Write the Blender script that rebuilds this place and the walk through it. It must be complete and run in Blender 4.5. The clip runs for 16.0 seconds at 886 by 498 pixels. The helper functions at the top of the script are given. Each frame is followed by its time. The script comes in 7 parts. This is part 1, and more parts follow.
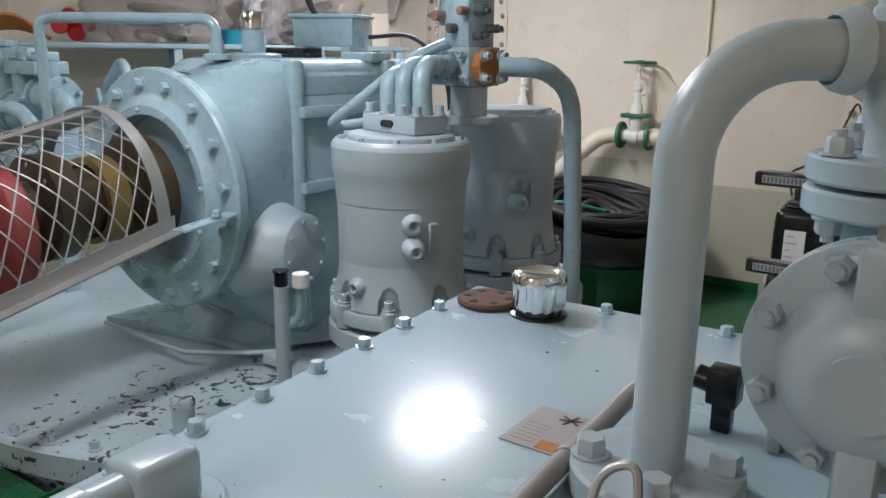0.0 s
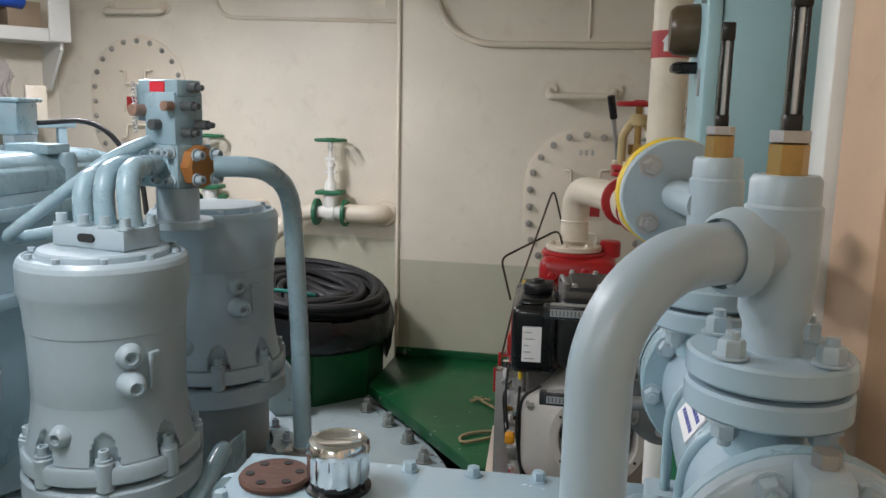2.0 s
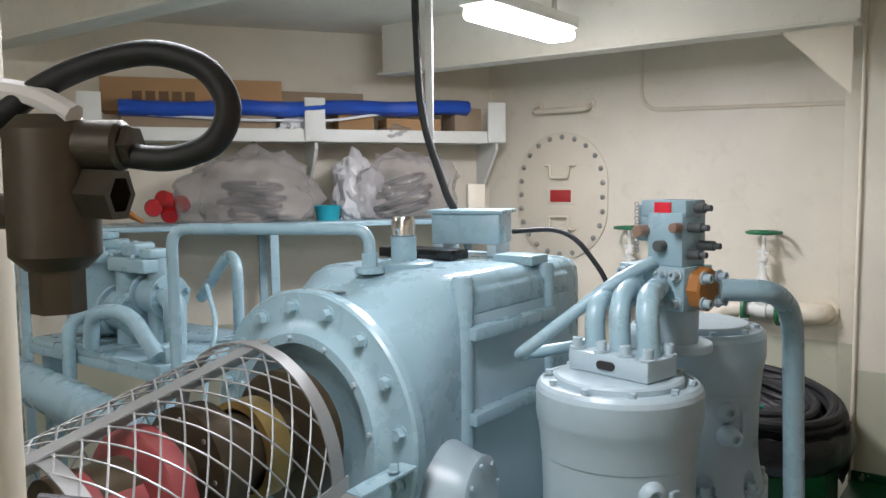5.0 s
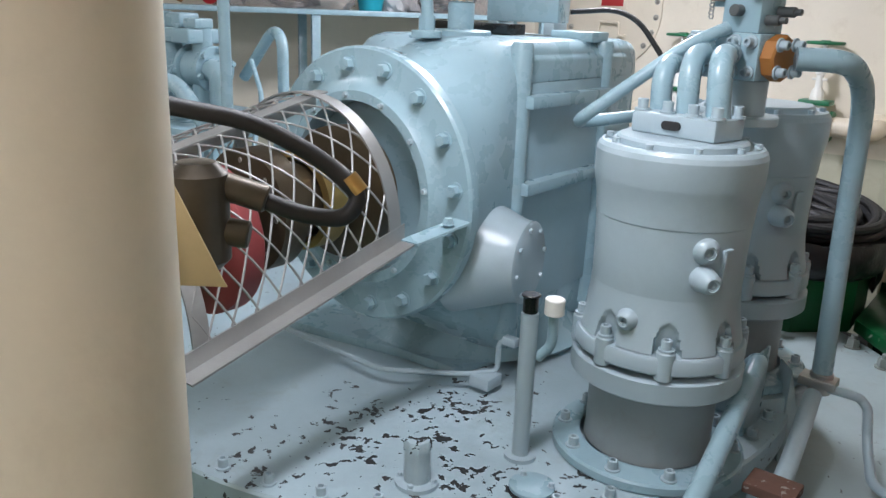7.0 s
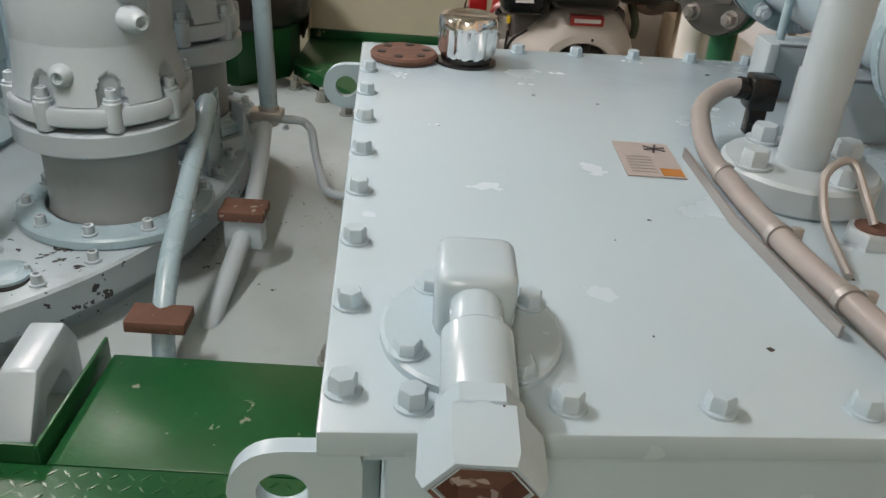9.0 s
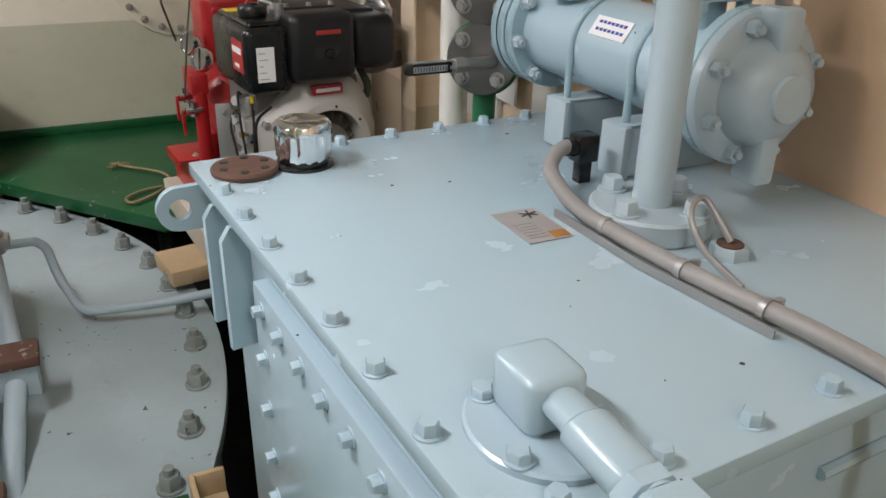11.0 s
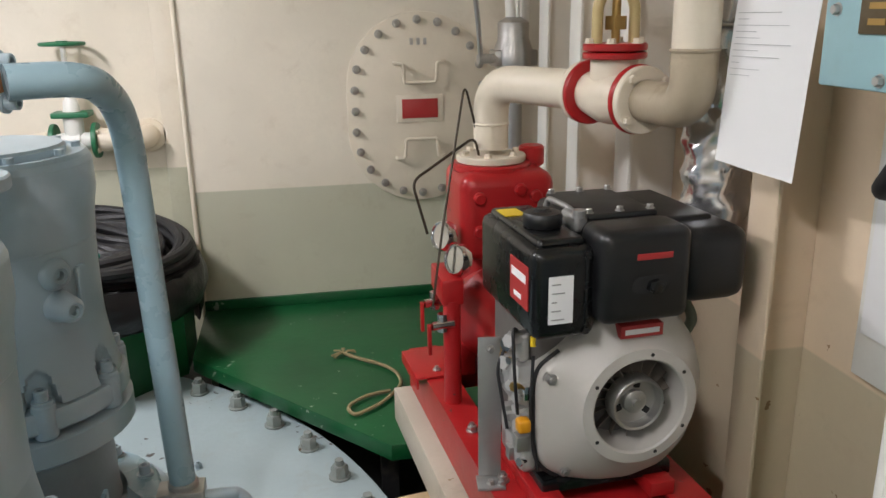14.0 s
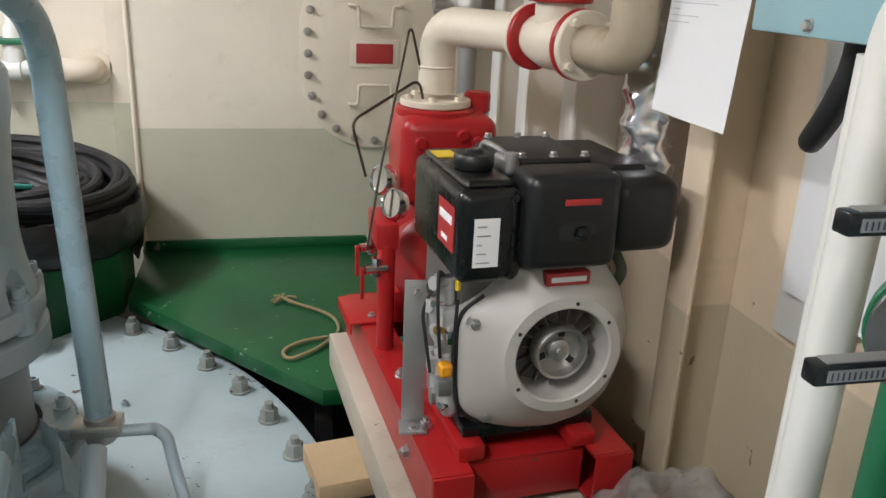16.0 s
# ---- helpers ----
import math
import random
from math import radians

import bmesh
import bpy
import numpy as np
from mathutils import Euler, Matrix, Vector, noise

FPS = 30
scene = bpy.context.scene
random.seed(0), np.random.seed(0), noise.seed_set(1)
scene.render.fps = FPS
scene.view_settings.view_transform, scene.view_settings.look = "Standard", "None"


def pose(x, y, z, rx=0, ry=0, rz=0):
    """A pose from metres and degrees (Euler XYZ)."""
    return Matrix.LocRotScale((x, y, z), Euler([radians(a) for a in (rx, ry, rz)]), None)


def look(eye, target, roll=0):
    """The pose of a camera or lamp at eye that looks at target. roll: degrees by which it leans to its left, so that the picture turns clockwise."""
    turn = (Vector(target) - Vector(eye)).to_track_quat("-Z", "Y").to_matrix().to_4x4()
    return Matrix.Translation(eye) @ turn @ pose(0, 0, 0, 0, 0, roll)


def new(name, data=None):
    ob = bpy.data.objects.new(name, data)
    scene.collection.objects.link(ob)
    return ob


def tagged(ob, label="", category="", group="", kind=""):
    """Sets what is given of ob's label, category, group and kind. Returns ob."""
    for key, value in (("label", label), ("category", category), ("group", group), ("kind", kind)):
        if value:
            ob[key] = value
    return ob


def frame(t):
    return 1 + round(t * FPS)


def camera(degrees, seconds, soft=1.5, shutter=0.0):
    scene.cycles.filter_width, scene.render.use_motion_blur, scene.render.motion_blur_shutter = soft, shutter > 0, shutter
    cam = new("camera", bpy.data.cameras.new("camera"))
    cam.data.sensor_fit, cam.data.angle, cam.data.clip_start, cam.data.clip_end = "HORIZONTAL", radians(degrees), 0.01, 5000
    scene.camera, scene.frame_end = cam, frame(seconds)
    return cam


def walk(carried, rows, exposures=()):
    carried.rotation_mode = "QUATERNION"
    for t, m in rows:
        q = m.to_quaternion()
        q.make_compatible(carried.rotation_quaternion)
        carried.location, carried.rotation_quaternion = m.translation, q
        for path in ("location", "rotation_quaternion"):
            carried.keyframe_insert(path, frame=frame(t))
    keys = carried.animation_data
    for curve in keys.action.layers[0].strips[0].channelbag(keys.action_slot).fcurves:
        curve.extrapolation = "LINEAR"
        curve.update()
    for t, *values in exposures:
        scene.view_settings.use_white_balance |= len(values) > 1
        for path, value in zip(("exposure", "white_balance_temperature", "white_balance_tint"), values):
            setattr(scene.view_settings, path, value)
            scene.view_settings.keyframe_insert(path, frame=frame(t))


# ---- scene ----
cam = camera(58.1, 16.0)
PATH = [
    (0, (0.738, -1.048, 1.231), (-0.373, 0.543, 0.746), 0.8),
    (0.5, (0.676, -1.012, 1.269), (-0.265, 0.705, 0.865), 1.2),
    (1, (0.597, -0.961, 1.295), (-0.09, 0.882, 0.931), 1.9),
    (1.5, (0.544, -0.948, 1.331), (0.062, 0.959, 0.969), 1.3),
    (2, (0.503, -0.961, 1.346), (0.115, 0.972, 1.012), 1.2),
    (2.5, (0.447, -0.936, 1.351), (0.153, 1.027, 1.108), 1.9),
    (3, (0.358, -0.912, 1.368), (0.098, 1.062, 1.187), 2.2),
    (3.5, (0.255, -0.891, 1.381), (-0.14, 1.059, 1.188), 0.7),
    (4, (0.165, -0.904, 1.419), (-0.523, 0.963, 1.218), -1.7),
    (4.5, (0.103, -0.973, 1.468), (-0.915, 0.741, 1.302), -2.8),
    (4.7, (0.088, -0.993, 1.49), (-1.039, 0.654, 1.349), -2.6),
    (6.8, (-0.018, -1.106, 1.315), (-1.235, 0.402, 0.82), 2.7),
    (7, (0.004, -1.094, 1.273), (-1.175, 0.415, 0.697), 2.2),
    (7.2, (0.005, -1.102, 1.253), (-1.103, 0.426, 0.593), 2.1),
    (7.5, (0.004, -1.122, 1.239), (-0.971, 0.449, 0.477), 2.0),
    (8, (0.003, -1.141, 1.199), (-0.678, 0.538, 0.354), 2.7),
    (8.5, (0.038, -1.164, 1.189), (-0.283, 0.591, 0.284), 3.2),
    (9, (0.098, -1.163, 1.154), (0.147, 0.587, 0.187), 4.4),
    (9.2, (0.119, -1.179, 1.127), (0.307, 0.547, 0.134), 5.1),
    (11.3, (-0.205, -1.099, 1.264), (0.604, 0.553, 0.48), 0.3),
    (11.5, (-0.2, -1.064, 1.286), (0.581, 0.633, 0.571), -0.8),
    (12, (-0.146, -0.941, 1.359), (0.485, 0.878, 0.816), -1.7),
    (12.5, (-0.137, -0.747, 1.34), (0.311, 1.147, 0.879), -1.6),
    (13, (-0.156, -0.497, 1.298), (0.126, 1.424, 0.816), -1.5),
    (13.5, (-0.164, -0.352, 1.282), (0.073, 1.564, 0.761), -1.5),
    (14, (-0.146, -0.278, 1.28), (0.198, 1.608, 0.712), -1.0),
    (14.5, (-0.129, -0.216, 1.291), (0.307, 1.658, 0.744), 0.3),
    (15, (-0.139, -0.225, 1.307), (0.304, 1.655, 0.79), 1.0),
    (15.5, (-0.107, -0.245, 1.276), (0.328, 1.62, 0.7), 1.6),
    (16, (-0.065, -0.271, 1.228), (0.359, 1.569, 0.569), 2.5),
]
walk(cam, [(t, look(eye, target, roll)) for t, eye, target, roll in PATH],
     [(0.0, -0.28, 6350, 10), (0.5, -0.2, 6550, 9), (1.0, -0.2, 6450, 9), (1.5, -0.2, 6400, 9), (2.5, -0.1, 6350, 9), (3.0, -0.04, 6800, 9), (3.5, -0.05, 6450, 9), (4.5, -0.15, 6300, 8), (7.0, 0.04, 6100, 9), (8.0, 0.16, 6600, 12), (9.0, 0.08, 7350, 14), (11.5, 0.02, 6650, 10), (12.0, 0.05, 6850, 10), (13.0, 0.08, 6600, 9), (14.5, 0.26, 6600, 9), (15.5, 0.2, 6500, 8), (16.0, 0.36, 6500, 8)])

# ---- light ----
world = bpy.data.worlds.new("world")
scene.world = world
world.use_nodes = True
world.node_tree.nodes["Background"].inputs[0].default_value = (0.9, 0.95, 1.0, 1)
world.node_tree.nodes["Background"].inputs[1].default_value = 0.004

# area lamp under each fixture; only the first is known, three are added fill
LAMPS = [(-1.86, 2.22, 42.0), (-0.92, -0.10, 18.0), (-3.6, -0.6, 6.0), (-0.25, -2.65, 12.0)]
for lx, ly, power in LAMPS:
    lamp = new("ceiling_and_fill_lamp", bpy.data.lights.new("ceiling_and_fill_lamp", "AREA"))
    lamp.data.shape, lamp.data.size, lamp.data.size_y = "RECTANGLE", 0.15, 0.76
    lamp.data.energy, lamp.data.color = power, (1.02, 0.99, 1.07)
    lamp.matrix_basis = pose(lx, ly, 2.165)


# ---- small tools ----
def rgba(c):
    return (c[0], c[1], c[2], 1.0)


def add(bm, tmp, m=None):
    """Copies tmp into bm through the pose m."""
    made = [bm.verts.new(m @ v.co if m else v.co) for v in tmp.verts]
    tmp.verts.index_update()
    for fc in tmp.faces:
        bm.faces.new([made[v.index] for v in fc.verts])
    tmp.free()
    return bm


def box(bm, lo, hi, bev=0.0, m=None, seg=2):
    tmp = bmesh.new()
    bmesh.ops.create_cube(tmp, size=1.0)
    for v in tmp.verts:
        v.co = Vector([(lo[k] + hi[k]) / 2 + v.co[k] * (hi[k] - lo[k]) for k in range(3)])
    if bev > 0:
        bmesh.ops.bevel(tmp, geom=tmp.edges[:], offset=bev, segments=seg, affect="EDGES", profile=0.5)
    return add(bm, tmp, m)


def along(p0, p1):
    p0, p1 = Vector(p0), Vector(p1)
    return Matrix.Translation(p0) @ (p1 - p0).to_track_quat("Z", "Y").to_matrix().to_4x4()


def lathe(bm, profile, seg=32, m=None):
    """Turns (radius, height) pairs about z; ends with radius 0 are closed."""
    tmp = bmesh.new()
    rings = []
    for r, z in profile:
        if r < 1e-6:
            rings.append([tmp.verts.new((0, 0, z))])
        else:
            rings.append([tmp.verts.new((r * math.cos(2 * math.pi * k / seg), r * math.sin(2 * math.pi * k / seg), z)) for k in range(seg)])
    for a, b in zip(rings, rings[1:]):
        for k in range(seg):
            j = (k + 1) % seg
            if len(a) == 1 and len(b) == 1:
                continue
            if len(a) == 1:
                tmp.faces.new((a[0], b[j], b[k]))
            elif len(b) == 1:
                tmp.faces.new((a[k], a[j], b[0]))
            else:
                tmp.faces.new((a[k], a[j], b[j], b[k]))
    bmesh.ops.recalc_face_normals(tmp, faces=tmp.faces[:])
    return add(bm, tmp, m)


def cyl(bm, p0, p1, r0, r1=None, seg=24, bev=0.0):
    r1 = r0 if r1 is None else r1
    h = (Vector(p1) - Vector(p0)).length
    prof = [(0, 0), (r0 - bev, 0), (r0, bev), (r1, h - bev), (r1 - bev, h), (0, h)] if bev else [(0, 0), (r0, 0), (r1, h), (0, h)]
    return lathe(bm, prof, seg, along(p0, p1))


def fillet(pts, bend, steps=7):
    pts = [Vector(p) for p in pts]
    out = [pts[0]]
    for a, b, c in zip(pts, pts[1:], pts[2:]):
        u, w = (a - b), (c - b)
        d = min(bend, u.length * 0.49, w.length * 0.49)
        p, q = b + u.normalized() * d, b + w.normalized() * d
        for k in range(steps + 1):
            s = k / steps
            out.append(p * (1 - s) ** 2 + b * 2 * s * (1 - s) + q * s * s)
    out.append(pts[-1])
    return out


def tube(bm, pts, r, seg=14, bend=0.0, steps=7, closed_ends=True):
    """A round tube along a line of points, whose corners are rounded."""
    path = fillet(pts, bend, steps) if bend else [Vector(p) for p in pts]
    tmp = bmesh.new()
    rings, side = [], None
    for k, p in enumerate(path):
        d = (path[min(k + 1, len(path) - 1)] - path[max(k - 1, 0)]).normalized()
        if side is None:
            side = d.orthogonal().normalized()
        side = (side - d * side.dot(d)).normalized()
        up = d.cross(side)
        rings.append([tmp.verts.new(p + (side * math.cos(2 * math.pi * j / seg) + up * math.sin(2 * math.pi * j / seg)) * r) for j in range(seg)])
    for a, b in zip(rings, rings[1:]):
        for j in range(seg):
            i = (j + 1) % seg
            tmp.faces.new((a[j], a[i], b[i], b[j]))
    if closed_ends:
        tmp.faces.new(rings[0][::-1])
        tmp.faces.new(rings[-1])
    return add(bm, tmp)


def prism(bm, outline, z0, z1, m=None, bev=0.0):
    """A flat outline of (x, y), raised from z0 to z1."""
    tmp = bmesh.new()
    low = [tmp.verts.new((x, y, z0)) for x, y in outline]
    top = [tmp.verts.new((x, y, z1)) for x, y in outline]
    n = len(outline)
    tmp.faces.new(low[::-1])
    tmp.faces.new(top)
    for k in range(n):
        tmp.faces.new((low[k], low[(k + 1) % n], top[(k + 1) % n], top[k]))
    bmesh.ops.recalc_face_normals(tmp, faces=tmp.faces[:])
    if bev:
        bmesh.ops.bevel(tmp, geom=[e for e in tmp.edges], offset=bev, segments=2, affect="EDGES", profile=0.5)
    return add(bm, tmp, m)


def ring_outline(r, n=40, a0=0.0, a1=360.0):
    return [(r * math.cos(radians(a0 + (a1 - a0) * k / n)), r * math.sin(radians(a0 + (a1 - a0) * k / n))) for k in range(n if a1 - a0 >= 360 else n + 1)]


def stadium(w, h, n=10):
    """A tall oval with half-round ends, as x and y."""
    r, out = w / 2, []
    s = max(h / 2 - r, 0)
    for k in range(n + 1):
        a = math.pi * k / n
        out.append((r * math.cos(a), s + r * math.sin(a)))
    for k in range(n + 1):
        a = math.pi + math.pi * k / n
        out.append((r * math.cos(a), -s + r * math.sin(a)))
    return out


def finish(me, mat, sharp=38):
    me.materials.append(mat)
    me.polygons.foreach_set("use_smooth", [True] * len(me.polygons))
    me.set_sharp_from_angle(angle=radians(sharp))
    return me


def as_mesh(name, bm, mat, sharp=38):
    me = bpy.data.meshes.new(name)
    bm.to_mesh(me)
    bm.free()
    return finish(me, mat, sharp)


def put(name, me, m, parent=None):
    ob = new(name, me)
    ob.parent = parent
    ob.matrix_basis = m if m is not None else Matrix()
    return ob


def part(name, bm, mat, parent, label="", sharp=38):
    ob = put(name, as_mesh(name, bm, mat, sharp), None, parent)
    return tagged(ob, label)


def thing(name, m, label, category, group=""):
    ob = new(name)
    ob.empty_display_size = 0.05
    ob.matrix_basis = m
    return tagged(ob, label, category, group)


def single(name, bm, mat, label, category, group="", m=None, sharp=38):
    """A thing of one mesh."""
    ob = put(name, as_mesh(name, bm, mat, sharp), m)
    return tagged(ob, label, category, group)


def structure(name, bm, mat, label, sharp=38):
    ob = put(name, as_mesh(name, bm, mat, sharp), None)
    return tagged(ob, label, "", "", "structure")


# ---- materials ----
def paint(name, col, rough=0.4, vary=0.12, chips=0.0, chip_col=(0.03, 0.028, 0.025), grime=0.25, grime_col=(0.2, 0.16, 0.11), bump=0.05, metal=0.0, scale=1.0, coat=0.0, chip_scale=34.0, chip_at=None):
    """Painted or bare surface: slow tone changes, fine mottling, grime in patches, chips of another colour."""
    mat = bpy.data.materials.new(name)
    mat.use_nodes = True
    nt = mat.node_tree
    n, ln = nt.nodes, nt.links
    bsdf = n["Principled BSDF"]
    geo = n.new("ShaderNodeNewGeometry")
    tc = n.new("ShaderNodeTexCoord")

    def noise_tex(sc, detail=4.0, r=0.55, dist=0.0):
        t = n.new("ShaderNodeTexNoise")
        t.inputs["Scale"].default_value = sc * scale
        t.inputs["Detail"].default_value = detail
        t.inputs["Roughness"].default_value = r
        t.inputs["Distortion"].default_value = dist
        ln.new(geo.outputs["Position"], t.inputs["Vector"])
        return t

    def ramp(src, lo, hi):
        r = n.new("ShaderNodeMapRange")
        r.inputs["From Min"].default_value = lo
        r.inputs["From Max"].default_value = hi
        ln.new(src, r.inputs["Value"])
        return r.outputs["Result"]

    def mix(fac, a, b, mode="MIX"):
        x = n.new("ShaderNodeMix")
        x.data_type, x.blend_type = "RGBA", mode
        if isinstance(fac, float):
            x.inputs[0].default_value = fac
        else:
            ln.new(fac, x.inputs[0])
        for sock, v in ((x.inputs[6], a), (x.inputs[7], b)):
            if isinstance(v, tuple):
                sock.default_value = rgba(v)
            else:
                ln.new(v, sock)
        return x.outputs[2]

    big = noise_tex(2.3, 3.0)
    fine = noise_tex(46.0, 5.0, 0.65)
    dark = tuple(c * (1 - vary * 1.3) for c in col)
    lite = tuple(min(1.0, c * (1 + vary * 0.7)) for c in col)
    base = mix(ramp(big.outputs["Fac"], 0.32, 0.68), dark, lite)
    base = mix(ramp(fine.outputs["Fac"], 0.35, 0.75), base, mix(0.5, base, tuple(c * (1 - vary) for c in col)))
    if grime > 0:
        g1 = noise_tex(7.0, 6.0, 0.7, 0.4)
        gm = n.new("ShaderNodeMath")
        gm.operation = "MULTIPLY"
        ln.new(ramp(g1.outputs["Fac"], 0.56, 0.78), gm.inputs[0])
        gm.inputs[1].default_value = grime
        base = mix(gm.outputs[0], base, grime_col)
    height = fine.outputs["Fac"]
    if chips > 0:
        c1 = noise_tex(chip_scale, 3.5, 0.55, 0.4)
        c2 = noise_tex(3.1, 2.0)
        s = n.new("ShaderNodeMath")
        s.operation = "MULTIPLY_ADD"
        ln.new(c2.outputs["Fac"], s.inputs[0])
        s.inputs[1].default_value = 0.55
        ln.new(c1.outputs["Fac"], s.inputs[2])
        total = s.outputs[0]
        if chip_at:   # a worn patch round one place
            d = n.new("ShaderNodeVectorMath")
            d.operation = "DISTANCE"
            ln.new(geo.outputs["Position"], d.inputs[0])
            d.inputs[1].default_value = chip_at[:3]
            worn = n.new("ShaderNodeMapRange")
            worn.inputs["From Min"].default_value = chip_at[3] * 0.25
            worn.inputs["From Max"].default_value = chip_at[3]
            worn.inputs["To Min"].default_value = 0.105
            worn.inputs["To Max"].default_value = -0.05
            ln.new(d.outputs["Value"], worn.inputs["Value"])
            ad2 = n.new("ShaderNodeMath")
            ln.new(total, ad2.inputs[0])
            ln.new(worn.outputs["Result"], ad2.inputs[1])
            total = ad2.outputs[0]
        cm = ramp(total, 1.02 - chips, 1.03 - chips)
        base = mix(cm, base, chip_col)
    ln.new(base, bsdf.inputs["Base Color"])
    rr = n.new("ShaderNodeMapRange")
    rr.inputs["To Min"].default_value = max(0.05, rough - 0.04)
    rr.inputs["To Max"].default_value = min(1.0, rough + 0.10)
    ln.new(noise_tex(11.0, 4.0).outputs["Fac"], rr.inputs["Value"])
    ln.new(rr.outputs["Result"], bsdf.inputs["Roughness"])
    bsdf.inputs["Metallic"].default_value = metal
    if coat:
        bsdf.inputs["Coat Weight"].default_value = coat
        bsdf.inputs["Coat Roughness"].default_value = 0.15
    if bump > 0:
        b = n.new("ShaderNodeBump")
        b.inputs["Strength"].default_value = bump
        b.inputs["Distance"].default_value = 0.01
        wave = noise_tex(18.0, 3.0, 0.5)
        ad = n.new("ShaderNodeMath")
        ad.operation = "ADD"
        ln.new(wave.outputs["Fac"], ad.inputs[0])
        ln.new(height, ad.inputs[1])
        ln.new(ad.outputs[0], b.inputs["Height"])
        ln.new(b.outputs["Normal"], bsdf.inputs["Normal"])
    return mat


def specks(mat, scale, size, col):
    """Sparse small dark nicks over a coat of paint."""
    n, ln = mat.node_tree.nodes, mat.node_tree.links
    bsdf = n["Principled BSDF"]
    was = bsdf.inputs["Base Color"].links[0].from_socket
    geo = n.new("ShaderNodeNewGeometry")
    wob = n.new("ShaderNodeTexNoise")
    wob.inputs["Scale"].default_value = 160.0
    ln.new(geo.outputs["Position"], wob.inputs["Vector"])
    push = n.new("ShaderNodeVectorMath")
    push.operation = "MULTIPLY_ADD"
    ln.new(wob.outputs["Color"], push.inputs[0])
    push.inputs[1].default_value = (0.006, 0.006, 0.006)
    ln.new(geo.outputs["Position"], push.inputs[2])
    v = n.new("ShaderNodeTexVoronoi")
    v.inputs["Scale"].default_value = scale
    ln.new(push.outputs[0], v.inputs["Vector"])
    pick = n.new("ShaderNodeSeparateColor")
    ln.new(v.outputs["Color"], pick.inputs[0])
    rad = n.new("ShaderNodeMapRange")
    rad.inputs["From Min"].default_value, rad.inputs["From Max"].default_value = 0.5, 1.0
    rad.inputs["To Min"].default_value, rad.inputs["To Max"].default_value = 0.0, size
    ln.new(pick.outputs[0], rad.inputs["Value"])
    less = n.new("ShaderNodeMath")
    less.operation = "LESS_THAN"
    ln.new(v.outputs["Distance"], less.inputs[0])
    ln.new(rad.outputs["Result"], less.inputs[1])
    x = n.new("ShaderNodeMix")
    x.data_type = "RGBA"
    ln.new(less.outputs[0], x.inputs[0])
    ln.new(was, x.inputs[6])
    x.inputs[7].default_value = rgba(col)
    ln.new(x.outputs[2], bsdf.inputs["Base Color"])


def wall_paint(name, upper, lower, line, rust=0.0):
    """Cream wall paint over a darker dado, parted at a height."""
    mat = paint(name, upper, 0.42, 0.06, rust, chip_col=(0.33, 0.20, 0.10), chip_scale=14.0, grime=0.30, grime_col=(0.45, 0.35, 0.23), bump=0.06)
    n, ln = mat.node_tree.nodes, mat.node_tree.links
    bsdf = n["Principled BSDF"]
    was = bsdf.inputs["Base Color"].links[0].from_socket
    geo = n.new("ShaderNodeNewGeometry")
    sep = n.new("ShaderNodeSeparateXYZ")
    ln.new(geo.outputs["Position"], sep.inputs[0])
    edge = n.new("ShaderNodeMapRange")
    edge.inputs["From Min"].default_value = line - 0.003
    edge.inputs["From Max"].default_value = line + 0.003
    ln.new(sep.outputs["Z"], edge.inputs["Value"])
    tone = n.new("ShaderNodeMix")
    tone.data_type, tone.blend_type = "RGBA", "MULTIPLY"
    tone.inputs[0].default_value = 1.0
    tone.inputs[7].default_value = rgba([b / a for a, b in zip(upper, lower)])
    ln.new(was, tone.inputs[6])
    out = n.new("ShaderNodeMix")
    out.data_type = "RGBA"
    ln.new(edge.outputs["Result"], out.inputs[0])
    ln.new(tone.outputs[2], out.inputs[6])
    ln.new(was, out.inputs[7])
    ln.new(out.outputs[2], bsdf.inputs["Base Color"])
    return mat


BLUE = (0.312, 0.452, 0.510)
M_TANK = paint("tank_paint", (0.375, 0.50, 0.565), 0.22, 0.02, 0.0, grime=0.0, bump=0.035)
specks(M_TANK, 24.0, 0.10, (0.05, 0.05, 0.045))
M_BLUE = paint("machine_blue_paint", BLUE, 0.25, 0.08, 0.0, grime=0.18, grime_col=(0.30, 0.27, 0.22), bump=0.05)
M_BLUE2 = paint("machine_grey_blue_paint", (0.40, 0.495, 0.54), 0.28, 0.08, 0.0, grime=0.15, grime_col=(0.28, 0.27, 0.25), bump=0.06)
M_DRUM = paint("drum_chipped_paint", (0.39, 0.495, 0.54), 0.38, 0.10, 0.062, chip_col=(0.035, 0.036, 0.038), grime=0.3, grime_col=(0.25, 0.24, 0.2), bump=0.1, chip_scale=31.0, chip_at=(-1.33, 0.34, 0.087, 0.75))
M_RING = paint("base_plate_dusty_paint", (0.385, 0.475, 0.49), 0.55, 0.10, 0.03, chip_col=(0.08, 0.07, 0.06), grime=0.4, grime_col=(0.3, 0.27, 0.23), bump=0.1)
M_PANEL = paint("side_panel_paint", (0.33, 0.46, 0.52), 0.40, 0.08, 0.0, grime=0.15, bump=0.04)
M_CREAM = paint("cream_paint", (0.74, 0.66, 0.53), 0.42, 0.06, 0.0, grime=0.2, grime_col=(0.4, 0.3, 0.2), bump=0.05)
M_WALL = wall_paint("cream_bulkhead_paint", (0.77, 0.70, 0.58), (0.52, 0.51, 0.39), 0.545)
M_WALLR = wall_paint("warm_side_wall_paint", (0.74, 0.60, 0.44), (0.55, 0.47, 0.33), 0.555, 0.03)
